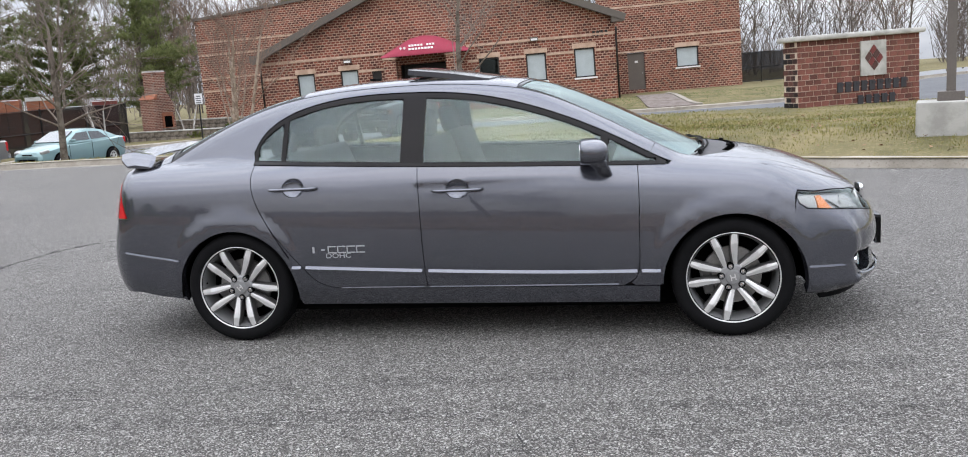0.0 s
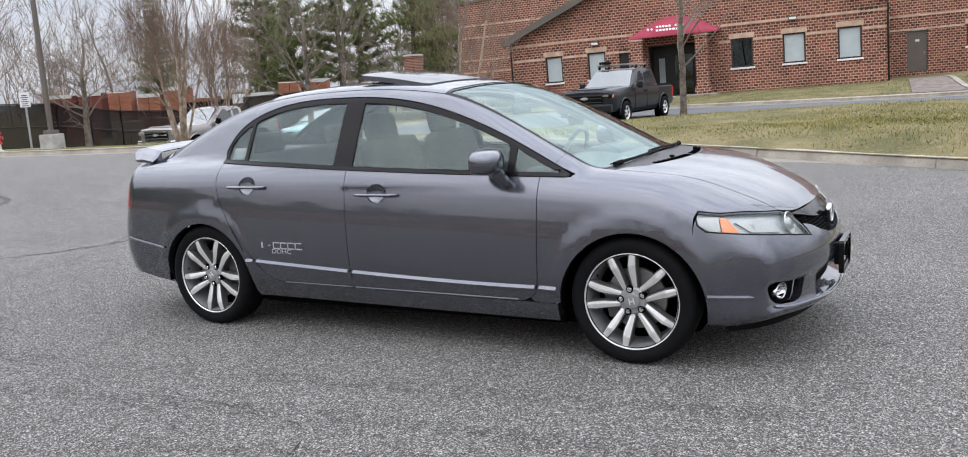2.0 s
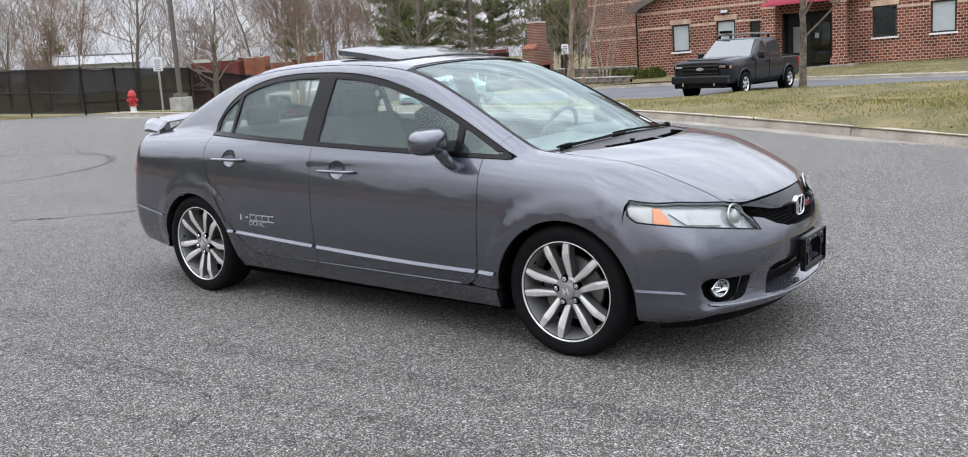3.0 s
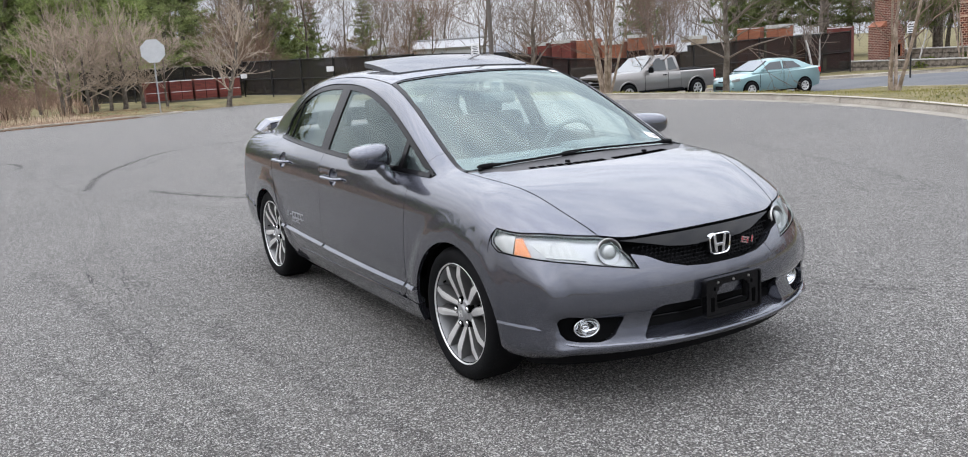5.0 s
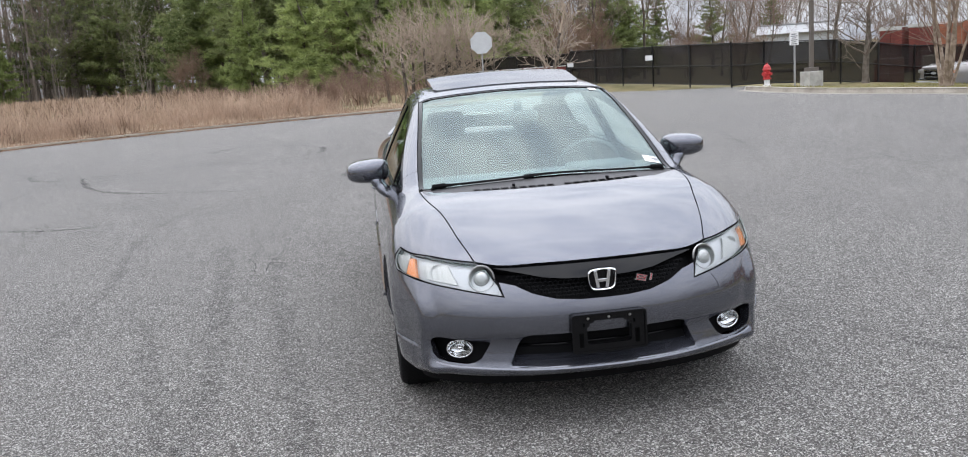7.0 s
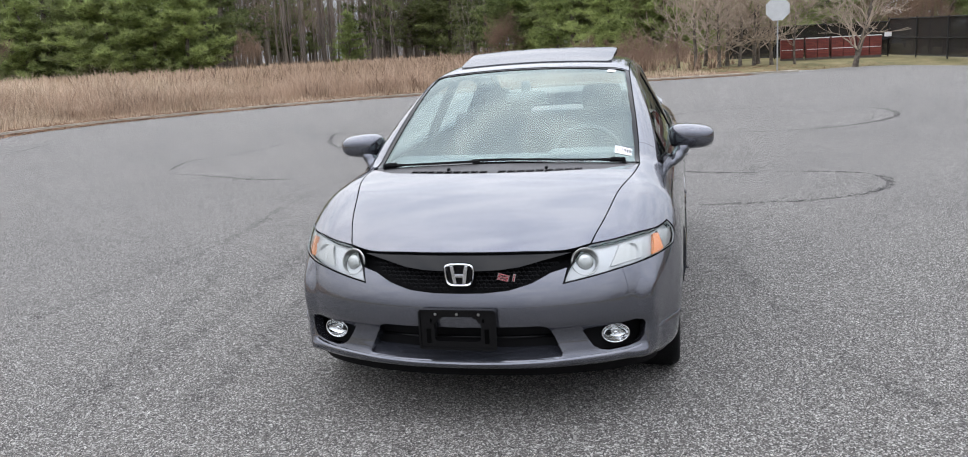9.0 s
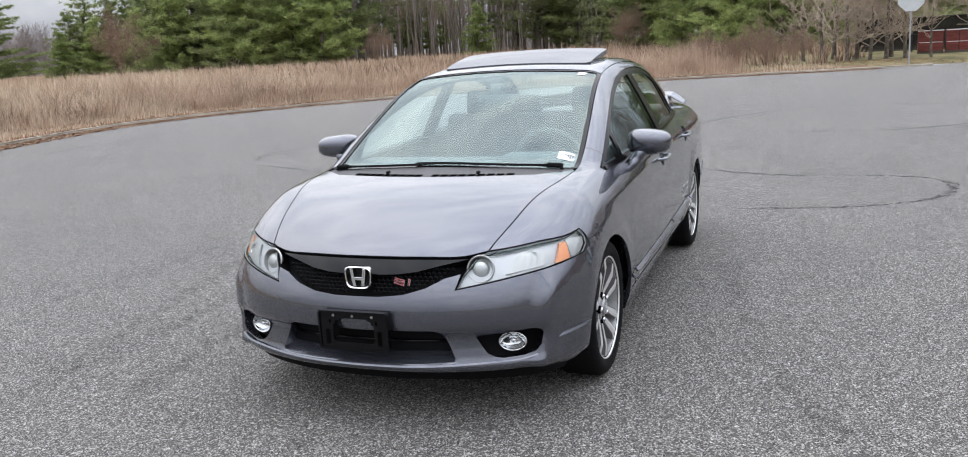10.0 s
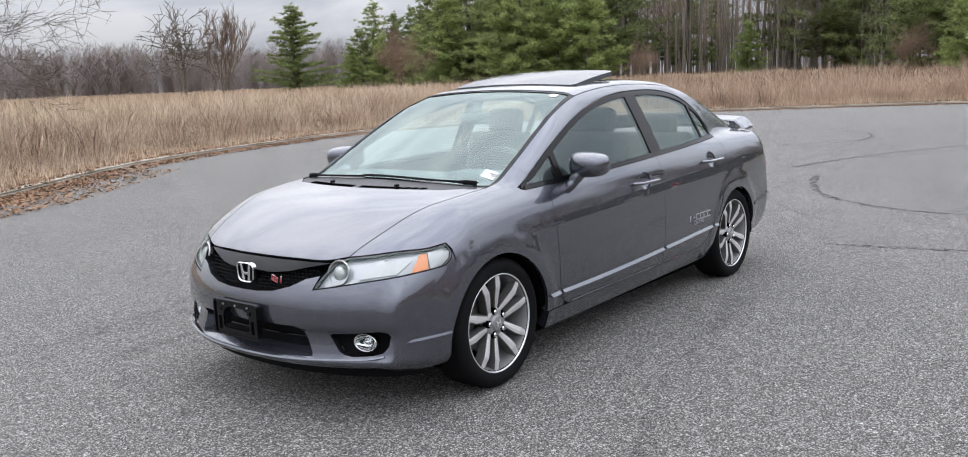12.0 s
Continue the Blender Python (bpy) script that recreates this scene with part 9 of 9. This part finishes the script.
PINE_ROWS = (
    # bearing, distance, size, kind: the green front that ends at the field
    (225.7, 112, 0.62, 1), (225.2, 118, 0.74, 0), (224.3, 120, 0.94, 3), (223.7, 116, 0.80, 1), (222.9, 118, 0.90, 0), (221.5, 112, 0.86, 1), (220.6, 116, 1.12, 0), (220.0, 110, 0.95, 3), (219.4, 108, 1.20, 1), (218.2, 112, 1.45, 3), (216.2, 106, 1.35, 0), (215.0, 104, 1.50, 1), (213.6, 108, 1.30, 3), (212.4, 102, 1.25, 1),
    (210.6, 100, 1.25, 1), (221.4, 134, 0.85, 2), (219.0, 132, 1.6, 2), (216.8, 130, 1.8, 2), (214.2, 128, 1.9, 2), (211.6, 124, 1.7, 2), (209.4, 104, 1.15, 2), (208.4, 118, 1.5, 2),
    # among the bare trunks
    (206.0, 140, 1.3, 2), (204.6, 128, 1.1, 2), (201.0, 112, 0.72, 1), (198.6, 126, 1.5, 2), (197.2, 118, 1.4, 2), (196.0, 122, 1.5, 2), (194.6, 116, 1.4, 0), (193.2, 112, 1.4, 2), (192.2, 108, 1.3, 2),
    # nearer, west of the yard
    (174.2, 58, 0.75, 1), (176.2, 56, 0.85, 1), (178.4, 55, 0.80, 1), (180.0, 60, 0.90, 0), (182.2, 58, 0.85, 1), (184.8, 60, 0.80, 1), (172.0, 60, 0.75, 0),
    (190.2, 86, 1.25, 0), (189.2, 84, 1.0, 1), (186.9, 72, 1.0, 2), (185.6, 76, 1.25, 2), (184.2, 70, 0.95, 2), (183.2, 78, 1.2, 3), (180.6, 68, 1.0, 1), (179.4, 64, 0.85, 0), (178.2, 72, 1.1, 0), (176.6, 66, 0.95, 2), (174.0, 68, 1.05, 2), (172.8, 64, 0.95, 3), (171.4, 70, 1.1, 2), (170.2, 68, 0.85, 0), (181.8, 84, 1.4, 2), (177.4, 84, 1.4, 2), (187.8, 92, 1.5, 2),
    # single ones to the north-west and beyond the yard
    (165.4, 66, 0.85, 0), (164.2, 70, 0.75, 1), (162.0, 92, 0.6, 2), (158.6, 96, 0.65, 2), (155.2, 90, 0.5, 2), (128.9, 84, 1.4, 2), (125.6, 78, 1.3, 2), (124.2, 84, 1.4, 2), (135.6, 76, 1.3, 2), (133.2, 82, 1.45, 2), (130.4, 78, 1.35, 2), (115.0, 86, 1.4, 2), (134.2, 88, 1.0, 2), (141.0, 92, 0.9, 2),
)
for k, (q, r, size, which) in enumerate(PINE_ROWS):
    copy_scaled(PINES[which], *out(q, r), 41 * k, size).scale = (size * 1.65, size * 1.65, size * 1.30) if q > 150 else (size * 1.15, size * 1.15, size * 1.25)
for k in range(18):
    q = rnd.uniform(170, 218)
    r = (92 if q < 191 else 140) + rnd.uniform(0, 26)
    copy_scaled(PINES[rnd.choice((2, 2, 3))], *out(q, r), rnd.uniform(0, 360), rnd.uniform(1.4, 1.9))
pine_tree(64, 12.0, "broad dense lone pine in the dry field", put(*out(229.3, 126)), NEEDLES, 0.02, 0.40, 24, "pines at the wood's edge", 0.44).scale = (1.5, 1.5, 1.0)
bare_tree("field_tree", 41, 9.0, 0.20, 3, "lone gnarled leafless tree in the field", put(*out(236.0, 118)), BARK, BARK, 1, 0.95, 3, 0.0, 0.3, fine=0.035).scale = (1.35, 1.35, 1.35)
bare_tree("field_tree", 42, 9.0, 0.15, 3, "upright fan-shaped leafless tree in the field", put(*out(233.6, 112)), BARK, TWIG_RED, 5, 0.35, 3, 0.4, 0.3, fine=0.025).scale = (1.0, 1.0, 1.05)
bare_tree("bare_tree", 46, 6.5, 0.13, 4, "spreading leafless tree at the field's edge", put(-3.0, -18.4), BARK, BARK, 1, 1.0, 3, 0.0, 0.1, fine=0.006, rich=3)
TWIG_RUSSET = material("russet_twigs", (0.235, 0.155, 0.110), 0.95, 0, 0.3, 0.35)
russet = bare_tree("bare_bush", 44, 4.6, 0.05, 4, "dense russet leafless bush before the pines", put(*out(182.0, 60)), TWIG_RUSSET, TWIG_RUSSET, 6, 0.6, 3, 0.15, 0.1, "russet bushes at the wood's edge")
for k, (q, r, size) in enumerate(((222.4, 96, 1.3), (207.2, 98, 0.8), (167.0, 58, 0.9), (168.6, 60, 1.0), (160.5, 66, 0.9), (157.2, 64, 0.8), (149.0, 60, 0.7), (191.4, 80, 0.8), (182.4, 38.0, 0.30), (184.6, 37.0, 0.28), (180.8, 39.0, 0.30), (186.4, 38.5, 0.32), (183.4, 40.5, 0.36))):
    copy_scaled(russet, *out(q, r), 80 * k, size)


def far_wood(name, spots, height, mat, label, seed, per=34, thick=1.0):
    """A distant stand: stems, limbs and a haze of twigs, too many to count."""
    rr = random.Random(seed)
    v, f = [], []
    for x, y in spots:
        h = height * rr.uniform(0.75, 1.1)
        g = 0.3
        for k in range(per):
            w = thick * rr.uniform(0.012, 0.045)
            z0 = h * rr.uniform(0.0, 0.88)
            z1 = min(h, z0 + h * rr.uniform(0.02, 0.20 if thick > 4 else 0.28))
            wide = h * 0.24 * math.sqrt(max(0.30, 1 - ((z0 / h - 0.55) / 0.46) ** 2))
            a = rr.uniform(0, 6.283)
            r0, r1 = wide * rr.uniform(0.0, 0.6), wide * rr.uniform(0.5, 1.25)
            b = len(v)
            v += [(x + r0 * math.cos(a) - w, y + r0 * math.sin(a), g + z0), (x + r0 * math.cos(a) + w, y + r0 * math.sin(a) + w, g + z0), (x + r1 * math.cos(a + 0.4), y + r1 * math.sin(a + 0.4), g + z1)]
            f.append((b, b + 1, b + 2))
        for k in range(6 if thick > 4 else 0):
            w, a, r0 = thick * rr.uniform(0.08, 0.2), rr.uniform(0, 6.283), rr.uniform(0, 4)
            b = len(v)
            v += [(x + r0 * math.cos(a) - w, y + r0 * math.sin(a), g - 0.5), (x + r0 * math.cos(a) + w, y + r0 * math.sin(a) + w, g - 0.5), (x + r0 * math.cos(a), y + r0 * math.sin(a), g + h * rr.uniform(0.15, 0.4))]
            f.append((b, b + 1, b + 2))
        b = len(v)
        w = min(thick, 2.2) * rr.uniform(0.025, 0.075)
        v += [(x - w, y, g - 0.5), (x + w, y + w, g - 0.5), (x, y, g + h * (0.5 if thick > 4 else 0.9))]
        f.append((b, b + 1, b + 2))
    return tagged(raw(name, v, f, mat), label, "woods", kind="stuff")


FAR_TWIG = material("distant_bare_wood", (0.205, 0.168, 0.152), 0.95, 0, 0.05, 0.2, island=0.35)
FAR_TRUNK = material("grey_trunks", (0.215, 0.178, 0.152), 0.95, 0, 0.05, 0.3, island=0.9)
rr = random.Random(9)
spots = [out(rr.uniform(196, 264), rr.uniform(200, 300)) for k in range(1300)]
far_wood("distant_woods", spots, 11.5, FAR_TWIG, "distant line of grey-brown leafless woods beyond the field", 3, 120, 2.8)
spots = [out(rr.uniform(170, 218), rr.uniform(100, 150)) for k in range(85)]
far_wood("deep_woods", spots, 14.5, FAR_TRUNK, "deep leafless woods behind the pines", 4, 90, 1.3)
spots = [out(rr.uniform(104, 168), rr.uniform(95, 140)) for k in range(80)]
far_wood("west_woods", spots, 13.0, FAR_TRUNK, "thin leafless woods behind the storage yard", 6, 120, 1.0)
spots = [(rr.uniform(-70, 120), rr.uniform(96, 135)) for k in range(210)]
FAR_DARK = material("dark_trunks", (0.135, 0.112, 0.098), 0.95, 0, 0.05, 0.3, island=0.8)
far_wood("north_woods", spots, 16.0, FAR_DARK, "leafless woods behind the brick buildings", 5, 130, 1.7)


def trunk_stand(name, count, b0, b1, r0, r1, seed, label):
    """A stand of straight bare trunks with a few upward limbs, too many to count."""
    rr, w = random.Random(seed), Wood()
    for k in range(count):
        x, y = out(rr.uniform(b0, b1), rr.uniform(r0, r1))
        h, r = rr.uniform(12, 20), rr.uniform(0.09, 0.21)
        p = np.array([x, y, -0.3])
        d = np.array([rr.gauss(0, 0.03), rr.gauss(0, 0.03), 1.0])
        pts = [p, p + d * h * 0.35 + rr.gauss(0, 0.1), p + d * h * 0.7 + rr.gauss(0, 0.15), p + d * h]
        w.limb(pts, [r, r * 0.85, r * 0.6, 0.02], 5)
        for j in range(9):
            q = rr.uniform(0.25, 0.95)
            a = rr.uniform(0, 6.283)
            b = p + d * h * q
            ln = h * rr.uniform(0.08, 0.22)
            tip = b + ln * np.array([math.cos(a) * 0.7, math.sin(a) * 0.7, 0.75])
            w.limb([b, (b + tip) / 2 + rr.gauss(0, 0.06), tip], [r * 0.28, r * 0.18, 0.01], 3)
    return tagged(raw(name, w.v, w.f, FAR_TRUNK, smooth=True), label, "woods", kind="stuff")


trunk_stand("trunk_stand", 330, 188, 211, 118, 160, 12, "stand of tall straight bare trunks in the wood")
trunk_stand("trunk_stand", 60, 166, 188, 76, 110, 13, "tall bare trunks behind the pines")


def blades(name, where, count, h0, h1, width, mat, label, seed, lean=0.35, category="grass", rising=0.0, tussock=0):
    """Single blades scattered where a test allows; each bends over."""
    rs = np.random.RandomState(seed)
    pts = where(rs, count // tussock if tussock else count)
    if tussock:
        heart = np.repeat(pts, tussock, 0)
        size = np.repeat(0.40 + 1.0 * rs.rand(len(pts)) ** 1.6, tussock)
        pts = heart + rs.randn(len(heart), 2) * 0.17 * size[:, None]
        if rising:
            pts = np.where(inside_of([LOT], pts)[:, None], heart, pts)
    n = len(pts)
    z = land_z(pts[:, 0], pts[:, 1]) - 0.02
    x, y = pts[:, 0], pts[:, 1]
    patch = 0.5 + 0.22 * np.sin(1.1 * x + 0.7 * np.sin(0.9 * y)) + 0.18 * np.sin(1.7 * y - 0.6 * x + 1.3) + 0.15 * np.sin(3.1 * x + 2.3 * y)
    h = h0 + (h1 - h0) * np.clip(0.15 + 0.85 * patch, 0, 1.2) * rs.rand(n) ** 0.8
    if rising:
        h = h * np.clip(0.22 + to_line(KERB_B, x, y) / rising, 0.22, 1.0)
    a, tw = rs.rand(n) * 6.283, rs.rand(n) * 6.283
    if tussock:
        h = h * size
        a = np.arctan2(pts[:, 1] - heart[:, 1], pts[:, 0] - heart[:, 0]) + rs.randn(n) * 0.6
    wind = np.stack((np.cos(a), np.sin(a)), 1) * (lean * h * rs.rand(n))[:, None]
    w = width * (0.5 + rs.rand(n))
    sx, sy = np.cos(tw) * w, np.sin(tw) * w
    base = np.column_stack((pts, z))
    v = np.empty((n, 5, 3))
    v[:, 0] = base + np.column_stack((-sx, -sy, 0 * z))
    v[:, 1] = base + np.column_stack((sx, sy, 0 * z))
    midp = base + np.column_stack((wind * 0.35, h * 0.6))
    v[:, 2] = midp + np.column_stack((sx * 0.7, sy * 0.7, 0 * z))
    v[:, 3] = midp - np.column_stack((sx * 0.7, sy * 0.7, 0 * z))
    v[:, 4] = base + np.column_stack((wind, h))
    i = np.arange(n)[:, None] * 5
    q = np.concatenate((i + 0, i + 1, i + 2, i + 3), 1)
    t = np.concatenate((i + 3, i + 2, i + 4), 1)
    me = bpy.data.meshes.new(name)
    me.from_pydata(v.reshape(-1, 3).tolist(), [], q.tolist() + t.tolist())
    me.materials.append(mat)
    return tagged(new(name, me), label, category, kind="stuff")


def beyond_south(lo, hi, x0=-30.5, x1=6.0, power=1.0):
    """Places behind the southern kerb, between two distances from it."""
    def pick(rs, count):
        line = KERB_B[(KERB_B[:, 0] > x0) & (KERB_B[:, 0] < x1)]
        k = rs.randint(0, len(line) - 1, count)
        t = rs.rand(count)[:, None]
        p = line[k] * (1 - t) + line[k + 1] * t
        d = line[k + 1] - line[k]
        d = d / np.linalg.norm(d, axis=1, keepdims=True)
        nrm = np.stack((-d[:, 1], d[:, 0]), 1)
        s = lo + (hi - lo) * rs.rand(count)[:, None] ** power
        q = p + nrm * s + rs.randn(count, 2) * 0.15
        bad = inside_of([LOT], q)
        q[bad] = (p - nrm * s)[bad]
        return q[~inside_of([LOT], q)]
    return pick


def in_box(x0, x1, y0, y1):
    def pick(rs, count):
        q = np.column_stack((x0 + (x1 - x0) * rs.rand(count), y0 + (y1 - y0) * rs.rand(count)))
        return q[~inside_of([LOT], q) & ~inside_of([road_loop], q)]
    return pick


blades("tall_dry_grass", beyond_south(0.9, 8.0, -24.0, 1.0, 1.3), 90000, 0.25, 1.25, 0.0042, STRAW, "tall straw-coloured dry grass behind the leaf-strewn kerb", 1, 0.9, rising=3.2, tussock=64)
blades("tall_dry_grass", beyond_south(7.0, 30.0, -24.0, 1.0), 50000, 0.4, 1.25, 0.008, STRAW, "straw-coloured dry grass spreading over the field", 2, 0.8, tussock=44)
blades("russet_grass", beyond_south(0.7, 8.0, -30.0, -17.0, 1.3), 50000, 0.3, 1.45, 0.006, STRAW_RED, "tall russet dry grass under the pines", 3, 1.0, rising=2.6, tussock=60)
blades("russet_grass", beyond_south(1.2, 30.0, -27.0, 0.0, 1.5), 50000, 0.25, 1.0, 0.010, STRAW_RED, "russet weeds among the dry grass", 4, 0.9, tussock=48)
blades("field_grass", in_box(-190, -24, -200, -24), 42000, 0.5, 1.15, 0.055, STRAW_RED, "far field of dry russet grass", 5)
blades("field_grass", in_box(-85, -33, -30, 3), 26000, 0.4, 1.1, 0.020, STRAW_RED, "russet grass and weeds before the western pines", 15, 0.7, tussock=20)
blades("verge_grass", beyond_south(0.02, 1.8, -31.0, 4.0), 14000, 0.06, 0.40, 0.006, STRAW, "short dry verge grass among the leaves", 6)


def beyond_north(lo, hi, x0, x1):
    def pick(rs, count):
        line = KERB_A[(KERB_A[:, 0] > x0) & (KERB_A[:, 0] < x1)]
        k = rs.randint(0, len(line) - 1, count)
        t = rs.rand(count)[:, None]
        p = line[k] * (1 - t) + line[k + 1] * t
        d = line[k + 1] - line[k]
        d = d / np.linalg.norm(d, axis=1, keepdims=True)
        nrm = np.stack((d[:, 1], -d[:, 0]), 1)
        q = p + nrm * (lo + (hi - lo) * rs.rand(count)[:, None])
        return q[~inside_of([LOT], q) & ~inside_of([road_loop], q) & (to_line(KERB_A, q[:, 0], q[:, 1]) > 0.18)]
    return pick


blades("lawn_grass", beyond_north(0.19, 8.0, -4.0, 10.0), 36000, 0.03, 0.10, 0.006, TURF, "short winter grass of the island, olive and straw", 7, 0.8)
blades("lawn_grass", beyond_north(0.19, 8.0, -26.0, -4.0), 17000, 0.03, 0.11, 0.008, TURF, "thin winter grass along the verge", 8, 0.8)
blades("lawn_grass", in_box(-6, 22, 10, 22), 18000, 0.03, 0.09, 0.008, TURF, "short winter grass round the brick sign", 9, 0.8)
blades("lawn_grass", in_box(-9, 8, 31, 42.0), 12000, 0.03, 0.08, 0.012, GREEN_TURF, "green lawn before the office", 10, 0.6)


def fallen(name, where, count, seed, label, z_of=None):
    rs = np.random.RandomState(seed)
    p = where(rs, count)
    n = len(p)
    z = (land_z(p[:, 0], p[:, 1]) if z_of is None else z_of(p)) + 0.012
    a, s = rs.rand(n) * 6.283, 0.018 + 0.030 * rs.rand(n)
    c, w = np.cos(a) * s, np.sin(a) * s
    lift = (rs.rand(n, 4) - 0.3) * 0.04
    v = np.empty((n, 4, 3))
    for k, (u, t) in enumerate(((1, 0), (0, 0.6), (-1, 0), (0, -0.6))):
        v[:, k] = np.column_stack((p[:, 0] + u * c - t * w, p[:, 1] + u * w + t * c, z + np.maximum(lift[:, k], 0)))
    i = np.arange(n)[:, None] * 4
    me = bpy.data.meshes.new(name)
    me.from_pydata(v.reshape(-1, 3).tolist(), [], np.concatenate((i, i + 1, i + 2, i + 3), 1).tolist())
    me.materials.append(LEAVES)
    return tagged(new(name, me), label, "leaves", kind="stuff")


def kerb_inner(lo, hi, x0, x1, power=2.0):
    def pick(rs, count):
        line = KERB_B[(KERB_B[:, 0] > x0) & (KERB_B[:, 0] < x1)]
        k = rs.randint(0, len(line) - 1, count)
        t = rs.rand(count)[:, None]
        p = line[k] * (1 - t) + line[k + 1] * t
        d = line[k + 1] - line[k]
        d = d / np.linalg.norm(d, axis=1, keepdims=True)
        nrm = np.stack((d[:, 1], -d[:, 0]), 1)
        q = p + nrm * (lo + (hi - lo) * rs.rand(count)[:, None] ** power)
        return q[inside_of([LOT], q)]
    return pick


line = KERB_B[(KERB_B[:, 0] > -31.5) & (KERB_B[:, 0] < 4.0)]
step = np.gradient(line, axis=0)
step /= np.linalg.norm(step, axis=1, keepdims=True)
away = np.stack((-step[:, 1], step[:, 0]), 1)
away = np.where(inside_of([LOT], line + 0.5 * away)[:, None], -away, away)
v, f = [], []
for k in range(len(line)):
    for j, d in enumerate((0.17, 0.5, 0.9, 1.25 + 0.25 * math.sin(2.7 * k))):
        x, y = line[k] + away[k] * d
        v.append((x, y, float(land_z(x, y)[0]) + (0.030 if j in (1, 2) else 0.010)))
for k in range(len(line) - 1):
    f += [(4 * k + j, 4 * k + j + 1, 4 * k + 5 + j, 4 * k + 4 + j) for j in range(3)]
tagged(raw("leaf_litter", v, f, LITTER_GROUND, smooth=True), "bank of brown leaf litter against the kerb", "leaves", kind="stuff")
fallen("fallen_leaves", beyond_south(0.1, 1.9, -30.0, 3.0), 46000, 21, "drift of brown fallen leaves along the kerb")
fallen("fallen_leaves", kerb_inner(0.0, 0.7, -31.5, 3.0, 1.6), 15000, 22, "brown leaves lying in the gutter", lambda p: np.zeros(len(p)))
fallen("fallen_leaves", beyond_north(0.3, 7.0, -4.0, 10.0), 500, 23, "scattered brown leaves on the island grass")
fallen("fallen_leaves", kerb_inner(0.0, 1.5, -4.5, 2.5, 1.6), 3000, 25, "brown leaves and dirt gathered before the kerb", lambda p: np.zeros(len(p)))
fallen("fallen_leaves", in_box(-36, -31, -1, 9), 2500, 24, "leaf litter below the stop sign")


def shrub(x, y, r, h, seed):
    rr = random.Random(seed)
    t = thing("shrub", "low yellow-green evergreen shrub in the planter", "shrub", at=put(x, y))
    pts = []
    for _ in range(240):
        d = np.array([rr.gauss(0, 1), rr.gauss(0, 1), abs(rr.gauss(0, 0.8))])
        d = d / np.linalg.norm(d)
        k = rr.uniform(0.6, 1.0)
        pts.append((np.array([d[0] * r * k, d[1] * r * k, d[2] * h * k]), d))
    w = Wood()
    for p, d in pts[::8]:
        w.limb([np.array([0, 0, -0.05]), p * 0.5, p], [0.015, 0.01, 0.004], 3)
    raw("stem", w.v, w.f, BARK, t)
    v, f = tufts(pts, rr, 12, 0.12, 0.02)
    raw("foliage", v, f, SHRUB, t)


for k, (x, y, r, h) in enumerate(((-20.2, 39.6, 0.9, 0.7), (-18.9, 39.3, 0.8, 0.6), (-21.5, 37.4, 0.7, 0.5), (-17.6, 39.2, 0.6, 0.6))):
    shrub(x, y, r, h, 90 + k)
